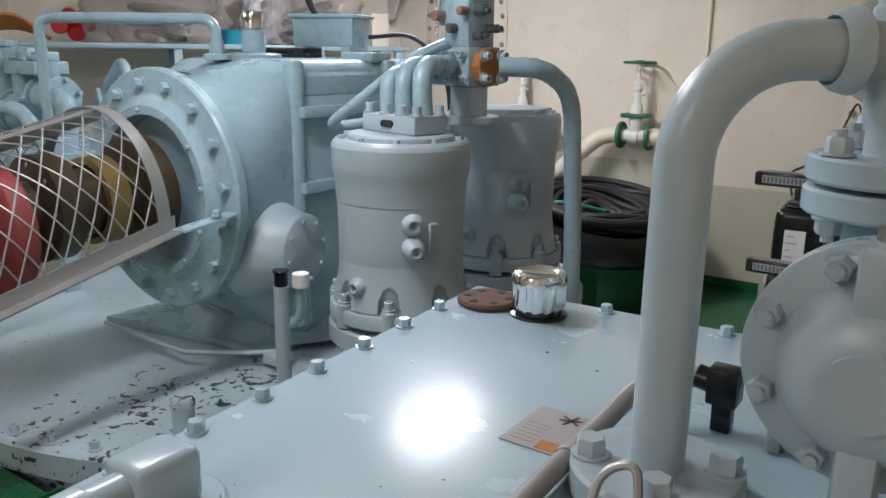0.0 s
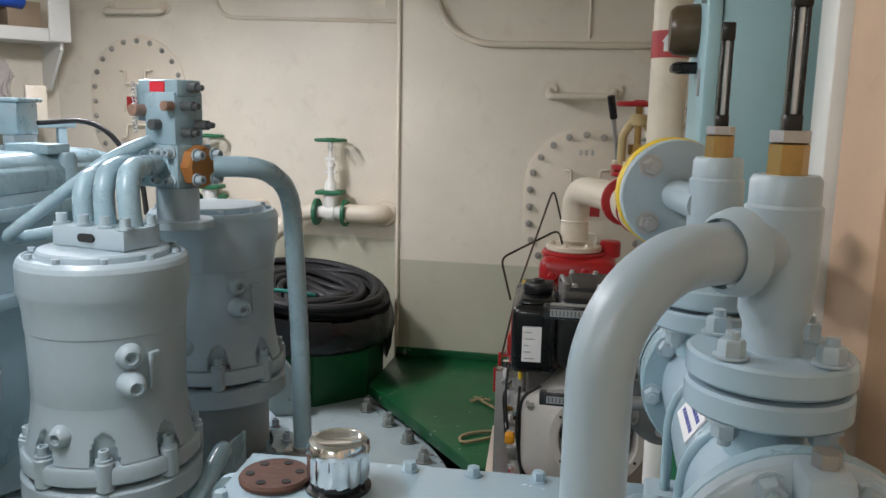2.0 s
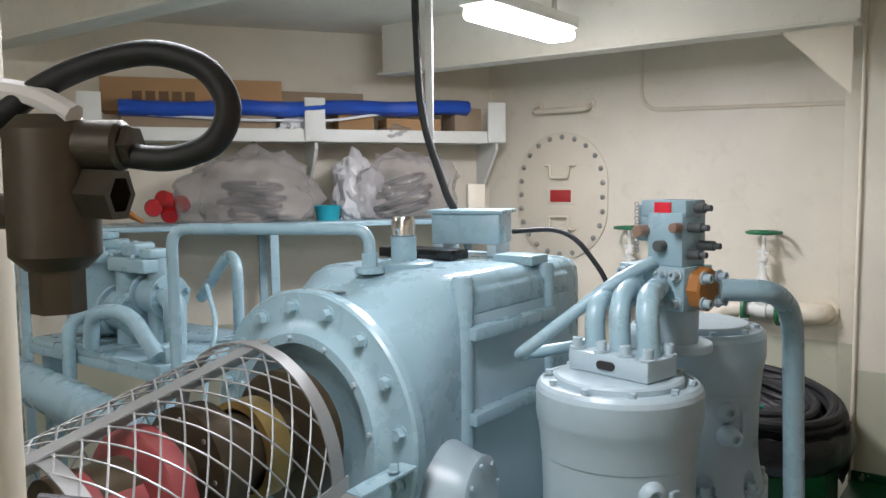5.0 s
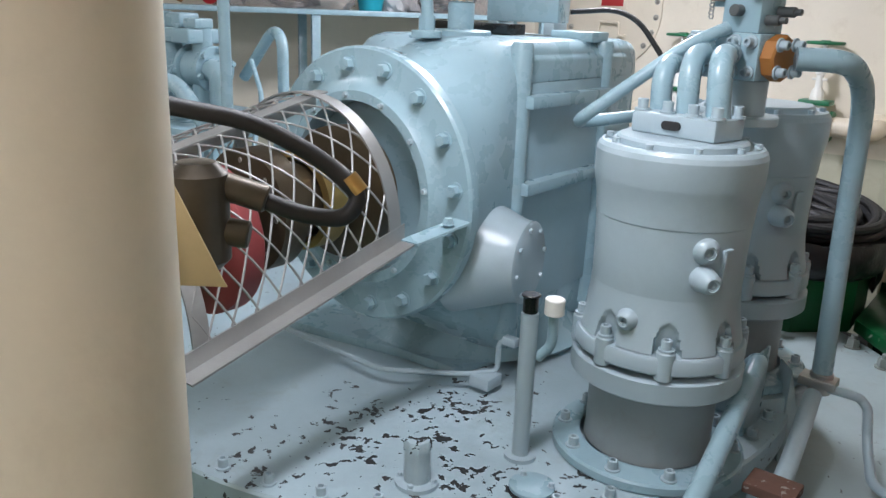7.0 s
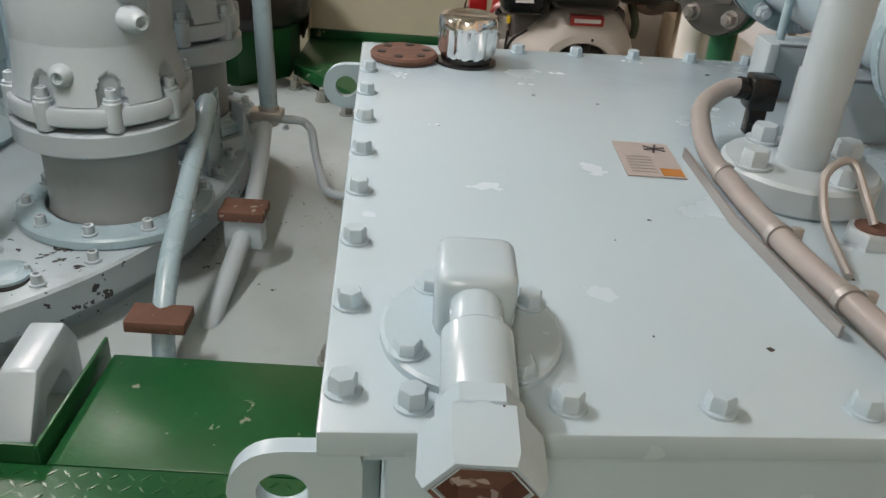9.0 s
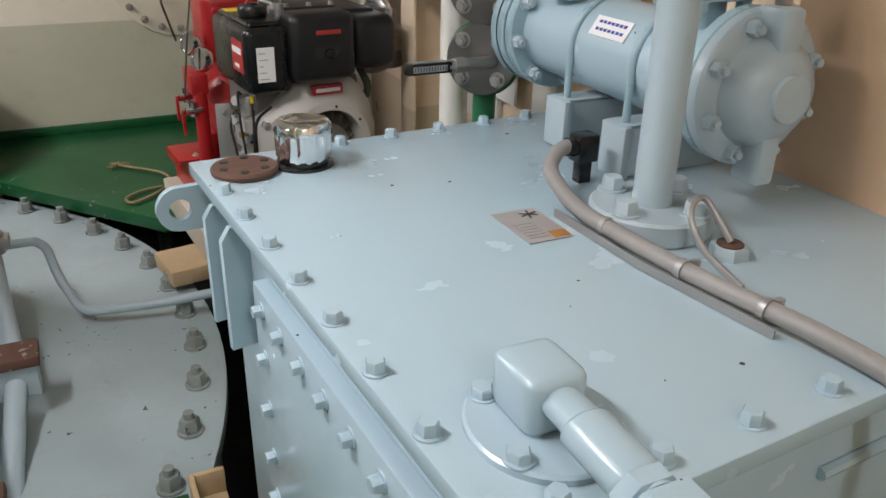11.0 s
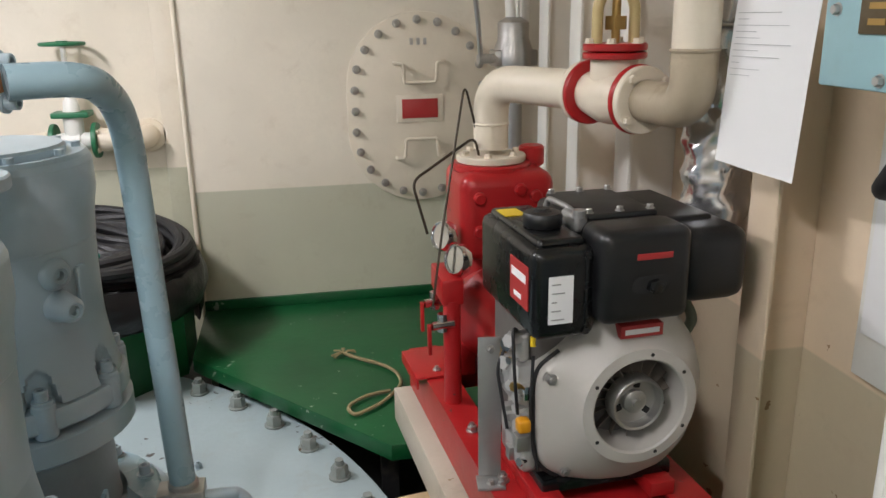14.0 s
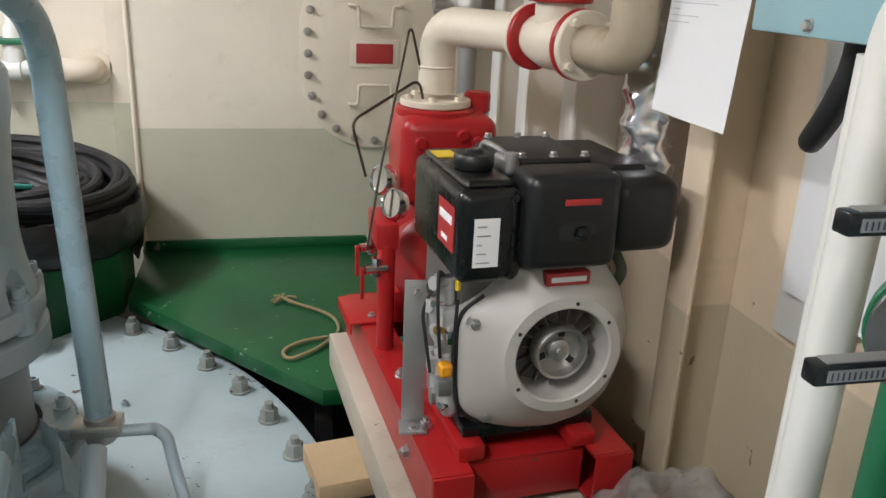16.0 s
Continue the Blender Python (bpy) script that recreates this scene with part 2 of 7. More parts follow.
M_CEIL = paint("ceiling_paint", (0.79, 0.75, 0.66), 0.6, 0.06, grime=0.2, bump=0.05)
M_WHITE = paint("white_enamel", (0.78, 0.77, 0.72), 0.4, 0.05, 0.0, grime=0.2, grime_col=(0.45, 0.38, 0.28), bump=0.04)
M_GREEN = paint("green_deck_paint", (0.006, 0.088, 0.026), 0.30, 0.22, 0.004, chip_col=(0.25, 0.28, 0.22), grime=0.3, grime_col=(0.03, 0.05, 0.03), bump=0.08)
M_GREENV = paint("dark_green_enamel", (0.02, 0.16, 0.07), 0.4, 0.15, grime=0.2, bump=0.05)
M_RED = paint("red_enamel", (0.42, 0.014, 0.016), 0.30, 0.12, 0.012, chip_col=(0.12, 0.05, 0.04), grime=0.25, grime_col=(0.18, 0.03, 0.02), bump=0.06)
M_BLACK = paint("black_enamel", (0.006, 0.0065, 0.007), 0.24, 0.2, grime=0.1, grime_col=(0.05, 0.045, 0.04), bump=0.02)
M_PLASTIC = paint("black_plastic", (0.0075, 0.0078, 0.0085), 0.36, 0.2, grime=0.12, grime_col=(0.05, 0.045, 0.04), bump=0.03)
M_RUBBER = paint("black_rubber", (0.014, 0.014, 0.015), 0.55, 0.2, grime=0.2, grime_col=(0.06, 0.055, 0.05), bump=0.06)
M_GREYENG = paint("light_grey_casting", (0.50, 0.48, 0.44), 0.42, 0.06, grime=0.2, grime_col=(0.2, 0.17, 0.13), bump=0.04)
M_STEEL = paint("bare_steel", (0.52, 0.51, 0.49), 0.38, 0.15, grime=0.3, grime_col=(0.16, 0.13, 0.1), bump=0.05, metal=0.9)
M_GALV = paint("galvanised_steel", (0.40, 0.40, 0.39), 0.45, 0.15, grime=0.25, grime_col=(0.3, 0.25, 0.18), bump=0.06, metal=0.7)
M_CHROME = paint("chrome", (0.80, 0.80, 0.80), 0.10, 0.05, grime=0.1, bump=0.01, metal=1.0)
M_FOIL = paint("aluminium_foil", (0.80, 0.81, 0.83), 0.20, 0.05, grime=0.05, bump=0.0, metal=0.95)
M_RUST = paint("rusty_steel", (0.13, 0.065, 0.045), 0.75, 0.3, 0.06, chip_col=(0.30, 0.28, 0.25), grime=0.4, grime_col=(0.05, 0.03, 0.025), bump=0.25)
M_BRASS = paint("brass", (0.50, 0.33, 0.12), 0.35, 0.15, grime=0.4, grime_col=(0.12, 0.08, 0.04), bump=0.05, metal=0.9)
M_ORANGE = paint("orange_brown_primer", (0.42, 0.17, 0.035), 0.5, 0.15, grime=0.3, bump=0.06)
# near-black in place of shade: gaps below the decks, holes and slots
M_DARK = paint("bilge_and_hole_shade", (0.02, 0.02, 0.02), 0.7, 0.3, grime=0.3, bump=0.2)
M_WOOD = paint("pale_plank_wood", (0.48, 0.35, 0.20), 0.7, 0.15, 0.02, chip_col=(0.12, 0.09, 0.06), grime=0.35, grime_col=(0.15, 0.10, 0.06), bump=0.15)
M_YELLOW = paint("yellow_enamel", (0.75, 0.52, 0.02), 0.4, 0.08, grime=0.2, bump=0.04)
M_PAPER = paint("white_paper", (0.80, 0.80, 0.80), 0.7, 0.02, grime=0.03, bump=0.02)
M_INK = paint("dark_ink", (0.06, 0.06, 0.07), 0.7, 0.1, grime=0.0, bump=0.0)
M_LABELRED = paint("red_label", (0.42, 0.03, 0.03), 0.45, 0.1, grime=0.15, bump=0.02)
M_CARD = paint("brown_cardboard", (0.42, 0.24, 0.11), 0.8, 0.1, grime=0.25, grime_col=(0.2, 0.12, 0.06), bump=0.1)
M_TARP = paint("blue_sheeting", (0.02, 0.09, 0.50), 0.4, 0.15, grime=0.1, bump=0.1)
M_CABIN = paint("light_blue_cabinet_paint", (0.31, 0.50, 0.54), 0.4, 0.05, 0.0, grime=0.12, bump=0.03)
M_RUSTPIPE = paint("sooty_cream_paint", (0.46, 0.38, 0.27), 0.5, 0.25, 0.0, grime=0.9, grime_col=(0.10, 0.075, 0.05), bump=0.06)
M_ROPE = paint("sisal_rope", (0.30, 0.24, 0.12), 0.9, 0.25, grime=0.4, bump=0.2)
M_TAN = paint("tan_painted_panel", (0.64, 0.44, 0.29), 0.5, 0.08, grime=0.2, bump=0.05)
M_CLOTH2 = paint("shaded_fan_back", (0.07, 0.055, 0.045), 0.6, 0.25, grime=0.4, bump=0.1)
M_CLOTH = paint("red_pump_enamel", (0.28, 0.05, 0.05), 0.5, 0.15, grime=0.4, bump=0.1)


def clear_plastic():
    mat = bpy.data.materials.new("clear_plastic_film")
    mat.use_nodes = True
    nt = mat.node_tree
    bsdf = nt.nodes["Principled BSDF"]
    bsdf.inputs["Base Color"].default_value = (0.40, 0.36, 0.34, 1)
    bsdf.inputs["Roughness"].default_value = 0.18
    bsdf.inputs["Alpha"].default_value = 0.42
    t = nt.nodes.new("ShaderNodeTexNoise")
    t.inputs["Scale"].default_value = 40
    b = nt.nodes.new("ShaderNodeBump")
    b.inputs["Strength"].default_value = 0.5
    b.inputs["Distance"].default_value = 0.01
    nt.links.new(t.outputs["Fac"], b.inputs["Height"])
    nt.links.new(b.outputs["Normal"], bsdf.inputs["Normal"])
    return mat


def glow(name, col, power):
    mat = bpy.data.materials.new(name)
    mat.use_nodes = True
    bsdf = mat.node_tree.nodes["Principled BSDF"]
    bsdf.inputs["Base Color"].default_value = rgba(col)
    bsdf.inputs["Emission Color"].default_value = rgba(col)
    bsdf.inputs["Emission Strength"].default_value = power
    return mat


M_FILM = clear_plastic()
M_TUBE = glow("lamp_and_fill_diffuser", (1.0, 0.98, 1.0), 35.0)


# ---- shared small pieces ----
def hex_head(r, h, mat, washer=True, stud=False):
    bm = bmesh.new()
    z = 0.0
    if washer:
        cyl(bm, (0, 0, 0), (0, 0, 0.18 * h), r * 1.28, seg=14)
        z = 0.18 * h
    lathe(bm, [(r, z), (r, z + 0.8 * h), (r * 0.86, z + h), (0, z + h)], 6)
    if stud:
        cyl(bm, (0, 0, z + h * 0.9), (0, 0, z + h * 1.5), r * 0.5, seg=10)
    return as_mesh("bolt", bm, mat, 30)


def cap_screw(r, h, mat):
    bm = bmesh.new()
    lathe(bm, [(0, 0), (r * 1.5, 0), (r * 1.5, 0.2 * h), (r, 0.2 * h), (r, 0.95 * h), (r * 0.9, h), (r * 0.55, h), (r * 0.5, 0.6 * h), (0, 0.6 * h)], 14)
    return as_mesh("bolt", bm, mat, 30)


B_TANK = hex_head(0.0105, 0.012, M_TANK)
B_BLUE = hex_head(0.014, 0.016, M_BLUE)
B_BIG = hex_head(0.020, 0.022, M_BLUE)
B_SMALL = hex_head(0.008, 0.009, M_BLUE2)
B_NUT = hex_head(0.027, 0.036, paint("dirty_nut_paint", (0.26, 0.29, 0.27), 0.5, 0.2, 0.06, chip_col=(0.08, 0.05, 0.03), grime=0.6, grime_col=(0.14, 0.11, 0.08), bump=0.15), stud=True)
B_CAP = cap_screw(0.014, 0.030, M_BLUE2)
B_STEEL = hex_head(0.013, 0.013, M_STEEL, stud=True)
B_STEELS = hex_head(0.008, 0.008, M_STEEL)
B_CREAM = hex_head(0.010, 0.010, M_CREAM)
B_FLG = hex_head(0.012, 0.014, M_BLUE2, stud=True)
B_FLGS = hex_head(0.013, 0.014, M_STEEL, stud=True)


def bolts(parent, mesh, places, name="bolt"):
    for m in places:
        put(name, mesh, m, parent)


def circle_of(c, axis, r, n, a0=0.0, lift=0.0):
    """Poses of n bolts on a circle round c, whose heads point along axis."""
    base = along(c, Vector(c) + Vector(axis))
    return [base @ Matrix.Translation((r * math.cos(radians(a0) + 2 * math.pi * k / n), r * math.sin(radians(a0) + 2 * math.pi * k / n), lift)) @ Matrix.Rotation(0.7 * k, 4, "Z") for k in range(n)]

# ---- the room ----
WALL_L, WALL_R, SEAM, SIDE = 3.95, 3.27, -0.61, 0.93   # recessed wall, near wall, corner between them, side wall

bm = bmesh.new()
box(bm, (-3.3, WALL_L, -0.5), (SEAM - 0.02, WALL_L + 0.12, 2.75))
structure("wall_north_recessed", bm, M_WALL, "cream painted steel bulkhead with olive dado")
bm = bmesh.new()
box(bm, (SEAM, WALL_R, -0.5), (SIDE + 0.7, WALL_R + 0.012, 2.75))
box(bm, (SEAM, WALL_R + 0.012, -0.5), (SEAM + 0.012, WALL_L + 0.12, 2.75))
structure("wall_north", bm, M_WALL, "cream painted steel bulkhead with olive dado")
bm = bmesh.new()
box(bm, (SIDE, -3.6, -0.5), (SIDE + 0.1, WALL_R - 0.002, 2.75))
structure("wall_east", bm, M_WALLR, "warm cream side wall with darker dado")
bm = bmesh.new()
box(bm, (-0.05, -0.1, -0.5), (0.05, 4.2, 2.75), m=pose(-3.22, 3.98, 0, 0, 0, 180 - 33.3))
structure("wall_west", bm, M_WALL, "cream painted hull-side plating")
bm = bmesh.new()
box(bm, (-5.7, -3.7, -0.5), (-5.6, 0.6, 2.75))
structure("wall_west_aft", bm, M_WALL, "cream painted hull-side plating")
bm = bmesh.new()
box(bm, (-5.7, -3.7, -0.5), (1.1, -3.6, 2.75))
structure("wall_south", bm, M_WALL, "plain cream bulkhead behind the walkway")
bm = bmesh.new()
box(bm, (-6.2, -3.8, 2.5), (1.8, 4.3, 2.6))
structure("ceiling", bm, M_CEIL, "pale painted deckhead plating")
# floor colour carries the darkness of the void under the plates
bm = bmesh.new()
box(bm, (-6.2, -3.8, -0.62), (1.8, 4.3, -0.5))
structure("floor", bm, M_DARK, "bilge bottom, coloured near-black for the shade below the decks")

# deck beams under the ceiling
for name, lo, hi in (("deck_beam", (-3.4, 3.02, 2.19), (SEAM + 0.02, 3.05, 2.5)), ("deck_beam", (-4.6, 1.05, 2.24), (0.92, 1.08, 2.5)), ("deck_beam", (-5.5, -1.5, 2.24), (0.92, -1.47, 2.5))):
    bm = bmesh.new()
    box(bm, lo, hi)
    box(bm, (lo[0], lo[1] - 0.06, lo[2] - 0.014), (hi[0], hi[1] + 0.06, lo[2]), 0.003)
    structure(name, bm, M_CEIL, "cream painted steel deck beam")

# bracket knees and stiffeners on the bulkheads
bm = bmesh.new()
tube(bm, [(SEAM + 0.006, WALL_R - 0.002, -0.05), (SEAM + 0.006, WALL_R - 0.002, 2.5)], 0.011, 10)
structure("trim_corner_bead", bm, M_CREAM, "cream weld bead along the bulkhead corner")
bm = bmesh.new()
prism(bm, [(0, 0), (0.0, 0.36), (-0.36, 0.36)], -0.006, 0.006, pose(SEAM - 0.01, 3.05, 1.86, 90, 0, 0))
structure("trim_knee", bm, M_CREAM, "cream steel knee bracket under the beam")
bm = bmesh.new()
box(bm, (-0.80, WALL_L - 0.02, 0.0), (-0.70, WALL_L - 0.001, 2.5), 0.004)
structure("trim_flat_bar", bm, M_WALL, "cream painted vertical flat bar")
bm = bmesh.new()
tube(bm, [(-2.0, WALL_L - 0.004, 2.5), (-2.0, WALL_L - 0.004, 1.93), (-0.78, WALL_L - 0.004, 1.90)], 0.013, 8, 0.14)
structure("trim_pad_edge", bm, M_CREAM, "cream weld bead round a wall insert")
bm = bmesh.new()
tube(bm, [(-0.41, WALL_R - 0.012, 2.5), (-0.41, WALL_R - 0.012, 1.71), (0.93, WALL_R - 0.012, 1.70)], 0.018, 10, 0.34, 12)
structure("trim_round_bar", bm, M_CREAM, "cream round bar framing a wall recess")
bm = bmesh.new()
tube(bm, [(0.388, WALL_R - 0.004, 1.74), (0.395, WALL_R - 0.004, 2.5)], 0.009, 8)
structure("trim_weld", bm, M_CREAM, "cream vertical weld line")
bm = bmesh.new()
prism(bm, [(0, 0), (0.17, -0.19), (0.33, -0.19), (0.33, 0)], -0.006, 0.006, pose(0.60, WALL_R - 0.05, 1.68, 90, 0, 0))
structure("trim_knee", bm, M_CREAM, "cream steel knee bracket beside the pipe")
for y in (3.02, 2.62, 2.28, 1.86):
    bm = bmesh.new()
    box(bm, (SIDE - 0.15, y - 0.005, -0.5), (SIDE - 0.001, y + 0.005, 2.5))
    box(bm, (SIDE - 0.162, y - 0.05, -0.5), (SIDE - 0.15, y + 0.05, 2.5), 0.003)
    structure("trim_frame", bm, M_WHITE, "white painted vertical frame on the side wall")
bm = bmesh.new()
box(bm, (SIDE - 0.13, 1.14, -0.5), (SIDE - 0.12, 1.24, 2.5), 0.003)
box(bm, (SIDE - 0.12, 1.186, -0.5), (SIDE - 0.001, 1.194, 2.5))
structure("trim_frame", bm, M_WALLR, "cream painted vertical frame with a worn edge")
bm = bmesh.new()
box(bm, (SIDE - 0.022, 0.80, 0.58), (SIDE - 0.001, 1.005, 1.6), 0.004)
structure("trim_channel", bm, M_WHITE, "white painted panel edge on the side wall")
bm = bmesh.new()
box(bm, (SIDE - 0.09, -1.3, 0.0), (SIDE - 0.001, -0.23, 2.5), 0.006)
structure("trim_tan_panel", bm, M_TAN, "tan painted panel beside the tank")
bm = bmesh.new()
box(bm, (SIDE - 0.07, 0.17, 0.0), (SIDE - 0.001, 0.395, 2.5), 0.006)
structure("trim_tan_strip", bm, M_TAN, "tan painted upright strip beside the cabinet")
bm = bmesh.new()
box(bm, (0.84, 0.40, 0.0), (SIDE - 0.002, 0.51, 2.5), 0.006)
structure("trim_white_post", bm, M_WHITE, "white painted upright beside the cabinet")

# ---- decks ----
bm = bmesh.new()
box(bm, (-3.0, -3.55, -0.03), (0.92, -0.030, 0.0), 0.002)
structure("floor_walkway", bm, M_GREEN, "glossy green painted steel walkway plate")
bm = bmesh.new()
box(bm, (-0.60, -0.027, -0.035), (-0.09, 0.325, 0.0), 0.002)
structure("floor_walkway_plate", bm, M_GREEN, "glossy green painted cover plate with white specks")
bm = bmesh.new()
box(bm, (-0.617, -0.027, -0.035), (-0.609, 0.33, 0.045), 0.002)
box(bm, (-1.245, -0.027, -0.035), (-0.617, -0.019, 0.045), 0.002)
box(bm, (-1.253, -0.17, 0.0), (-1.245, -0.019, 0.045), 0.002)
structure("trim_coaming", bm, M_GREEN, "low green steel coaming round the opening")
bm = bmesh.new()
for i in range(46):
    for j in range(29):
        a = 45 if (i + j) % 2 else -45
        prism(bm, [(-0.011, 0), (0, -0.003), (0.011, 0), (0, 0.003)], 0.0, 0.0014, pose(-1.45 + 0.03 * i, -0.89 + 0.03 * j, 0.0, 0, 0, a))
tread = single("tread_lugs", bm, M_GREEN, "raised lugs of green chequer plate", "chequer plate")
tread["kind"] = "stuff"

deck = [(SEAM + 0.01, WALL_R - 0.001), (SEAM + 0.01, 2.72), (0.08, 1.91), (SIDE - 0.17, 1.91), (SIDE - 0.17, WALL_R - 0.001)]
bm = bmesh.new()
prism(bm, deck, -0.055, 0.0, bev=0.002)
structure("floor_platform", bm, M_GREEN, "green painted platform with a worn front edge")
bm = bmesh.new()
box(bm, (SEAM + 0.01, WALL_R - 0.02, 0.0), (SIDE - 0.17, WALL_R - 0.002, 0.045), 0.002)
structure("baseboard", bm, M_GREEN, "green painted upstand along the bulkhead")
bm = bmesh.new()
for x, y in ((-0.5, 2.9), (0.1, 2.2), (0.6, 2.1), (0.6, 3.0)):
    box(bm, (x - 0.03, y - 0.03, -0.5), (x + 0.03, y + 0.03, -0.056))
structure("trim_platform_legs", bm, M_DARK, "steel legs under the platform, coloured near-black for the shade there")

bm = bmesh.new()
box(bm, (0.21, 0.20, -0.09), (SIDE - 0.001, 1.90, -0.061), 0.002)
structure("floor_under_engine", bm, M_GREEN, "dark green deck plate under the engine skids")

# ---- steering gear base ----
CX, CY = -1.775, 1.22
ring = thing("gear_foundation", pose(CX, CY, -0.5), "round pale blue foundation plate with a ring of nuts", "foundation")
bm = bmesh.new()
lathe(bm, [(1.86, 0), (1.86, 0.36), (1.90, 0.36), (1.905, 0.37), (1.905, 0.41), (1.895, 0.415), (0.9, 0.415)], 128)
part("plate", bm, M_RING, ring)
bolts(ring, B_NUT, circle_of((0, 0, 0.415), (0, 0, 1), 1.825, 54, 42.0), "nut")

drum = thing("gear_drum", pose(CX, CY, -0.085), "round chipped pale blue steel drum cover ringed with cap screws", "drum")
bm = bmesh.new()
lathe(bm, [(1.19, 0), (1.19, 0.06), (1.225, 0.075), (1.265, 0.085), (1.265, 0.164), (1.258, 0.172), (0.3, 0.172), (0, 0.172)], 128)
part("cover", bm, M_DRUM, drum)
bolts(drum, B_CAP, circle_of((0, 0, 0.172), (0, 0, 1), 1.215, 51, -56.0), "cap_screw")
DT = 0.087   # top of the drum


def motor(m, label):
    """Vertical hydraulic motor: base flange, neck, two bolted flanges, waisted body with plugs and lugs."""
    th = thing("hydraulic_motor", m, label, "hydraulic motor", "hydraulic motors on the drum")
    b = bmesh.new()
    lathe(b, [(0.262, 0), (0.268, 0.006), (0.268, 0.026), (0.262, 0.032), (0.19, 0.036)], 56)
    part("base_flange", b, M_BLUE, th)
    bolts(th, B_CAP, circle_of((0, 0, 0.032), (0, 0, 1), 0.235, 10, 15), "cap_screw")
    b = bmesh.new()
    lathe(b, [(0.178, 0.03), (0.175, 0.05), (0.175, 0.22), (0.185, 0.235)], 48)
    part("neck", b, paint("worn_grey_neck", (0.30, 0.34, 0.35), 0.45, 0.12, grime=0.3, bump=0.06) if "worn_grey_neck" not in bpy.data.materials else bpy.data.materials["worn_grey_neck"], th, "worn dark grey neck")
    b = bmesh.new()
    lathe(b, [(0.17, 0.235), (0.226, 0.240), (0.233, 0.246), (0.233, 0.298), (0.226, 0.303), (0.18, 0.304)], 56)
    part("lower_flange", b, M_BLUE2, th)
    b = bmesh.new()
    lathe(b, [(0.21, 0.316), (0.224, 0.320), (0.229, 0.326), (0.229, 0.360), (0.224, 0.368), (0.175, 0.374)], 56)
    part("upper_flange", b, M_BLUE2, th)
    b = bmesh.new()
    cyl(b, (0, 0, 0), (0, 0, 0.079), 0.024, seg=18, bev=0.004)
    lug = as_mesh("flange_lug", b, M_BLUE2)
    for k in range(8):
        a = radians(22 + 45 * k)
        put("flange_lug", lug, pose(0.212 * math.cos(a), 0.212 * math.sin(a), 0.306), th)
    bolts(th, B_CAP, circle_of((0, 0, 0.385), (0, 0, 1), 0.212, 8, 22), "cap_screw")
    b = bmesh.new()
    lathe(b, [(0.17, 0.40), (0.196, 0.50), (0.197, 0.60), (0.200, 0.690), (0.2022, 0.694), (0.2045, 0.735), (0.2085, 0.762), (0.2135, 0.785), (0.2155, 0.795), (0.2155, 0.858), (0.2110, 0.8705), (0.203, 0.880), (0.196, 0.8805), (0.193, 0.876), (0.16, 0.876)], 96)
    part("body", b, M_BLUE2, th, "", 14)
    # flared skirt, hollowed in an arch over every flange lug
    b = bmesh.new()
    na, nz = 256, 22
    rows_ = []
    for j in range(nz + 1):
        f = j / nz
        z = 0.372 + 0.14 * f
        row = []
        for k in range(na):
            a = 2 * math.pi * k / na
            off = abs((a - radians(22) + math.pi / 8) % (math.pi / 4) - math.pi / 8)
            flare = 0.1965 + 0.021 * (1 - f) ** 1.6
            h = (z - 0.372) / 0.078
            w = 0.160 * math.sqrt(max(0.0, 1 - h * h))
            r = flare if off > w else min(flare, 0.190 + 0.006 * h)
            row.append(b.verts.new((r * math.cos(a), r * math.sin(a), z)))
        rows_.append(row)
    for lo_, hi_ in zip(rows_, rows_[1:]):
        for k in range(na):
            b.faces.new((lo_[k], lo_[(k + 1) % na], hi_[(k + 1) % na], hi_[k]))
    part("skirt", b, M_BLUE2, th, "", 50)
    b = bmesh.new()
    cyl(b, (0, 0, 0), (0, 0, 0.012), 0.010, seg=10)
    scr = as_mesh("top_screw", b, M_BLUE2)
    for k in range(10):
        a = radians(36 * k + 10)
        put("top_screw", scr, pose(0.185 * math.cos(a), 0.185 * math.sin(a), 0.88), th)
    b = bmesh.new()
    lathe(b, [(0.166, 0.870), (0.166, 0.890), (0.160, 0.896), (0.0, 0.897)], 48)
    part("top_ring", b, M_BLUE2, th)
    # threaded plugs on the side
    for ang, z, out, r in ((-48, 0.645, 0.016, 0.030), (-48, 0.575, 0.050, 0.030), (-98, 0.445, 0.022, 0.026)):
        b = bmesh.new()
        a = radians(ang)
        d = Vector((math.cos(a), math.sin(a), 0))
        p = d * 0.188 + Vector((0, 0, z))
        lathe(b, [(r * 1.15, 0), (r * 1.15, 0.012), (r * 0.9, 0.014 + out * 0.8), (r * 0.55, 0.016 + out), (r * 0.5, 0.012 + out), (0.35 * r, 0.012 + out), (0.3 * r, out), (0, out)], 20, along(p, p + d))
        part("plug", b, M_BLUE2, th)
    b = bmesh.new()
    a = radians(-33)
    mm = Matrix.Rotation(a, 4, "Z") @ pose(0.196, 0, 0.60)
    box(b, (0, -0.005, -0.045), (0.012, 0.005, 0.045), 0.002, mm)
    box(b, (0, 0.0, 0.038), (0.012, 0.024, 0.048), 0.002, mm)
    part("bracket", b, M_BLUE2, th)
    return th


m1 = motor(pose(-0.785, 0.90, DT, 0, 0, 6), "grey-blue hydraulic motor with piped top block on the drum")
motor(pose(-0.80, 1.535, DT + 0.045, 0, 0, 6), "grey-blue hydraulic motor carrying the valve block")
bm = bmesh.new()
lathe(bm, [(0.30, -0.14), (0.30, 0.03), (0.29, 0.045), (0.1, 0.045)], 48, pose(-0.80, 1.535, DT))
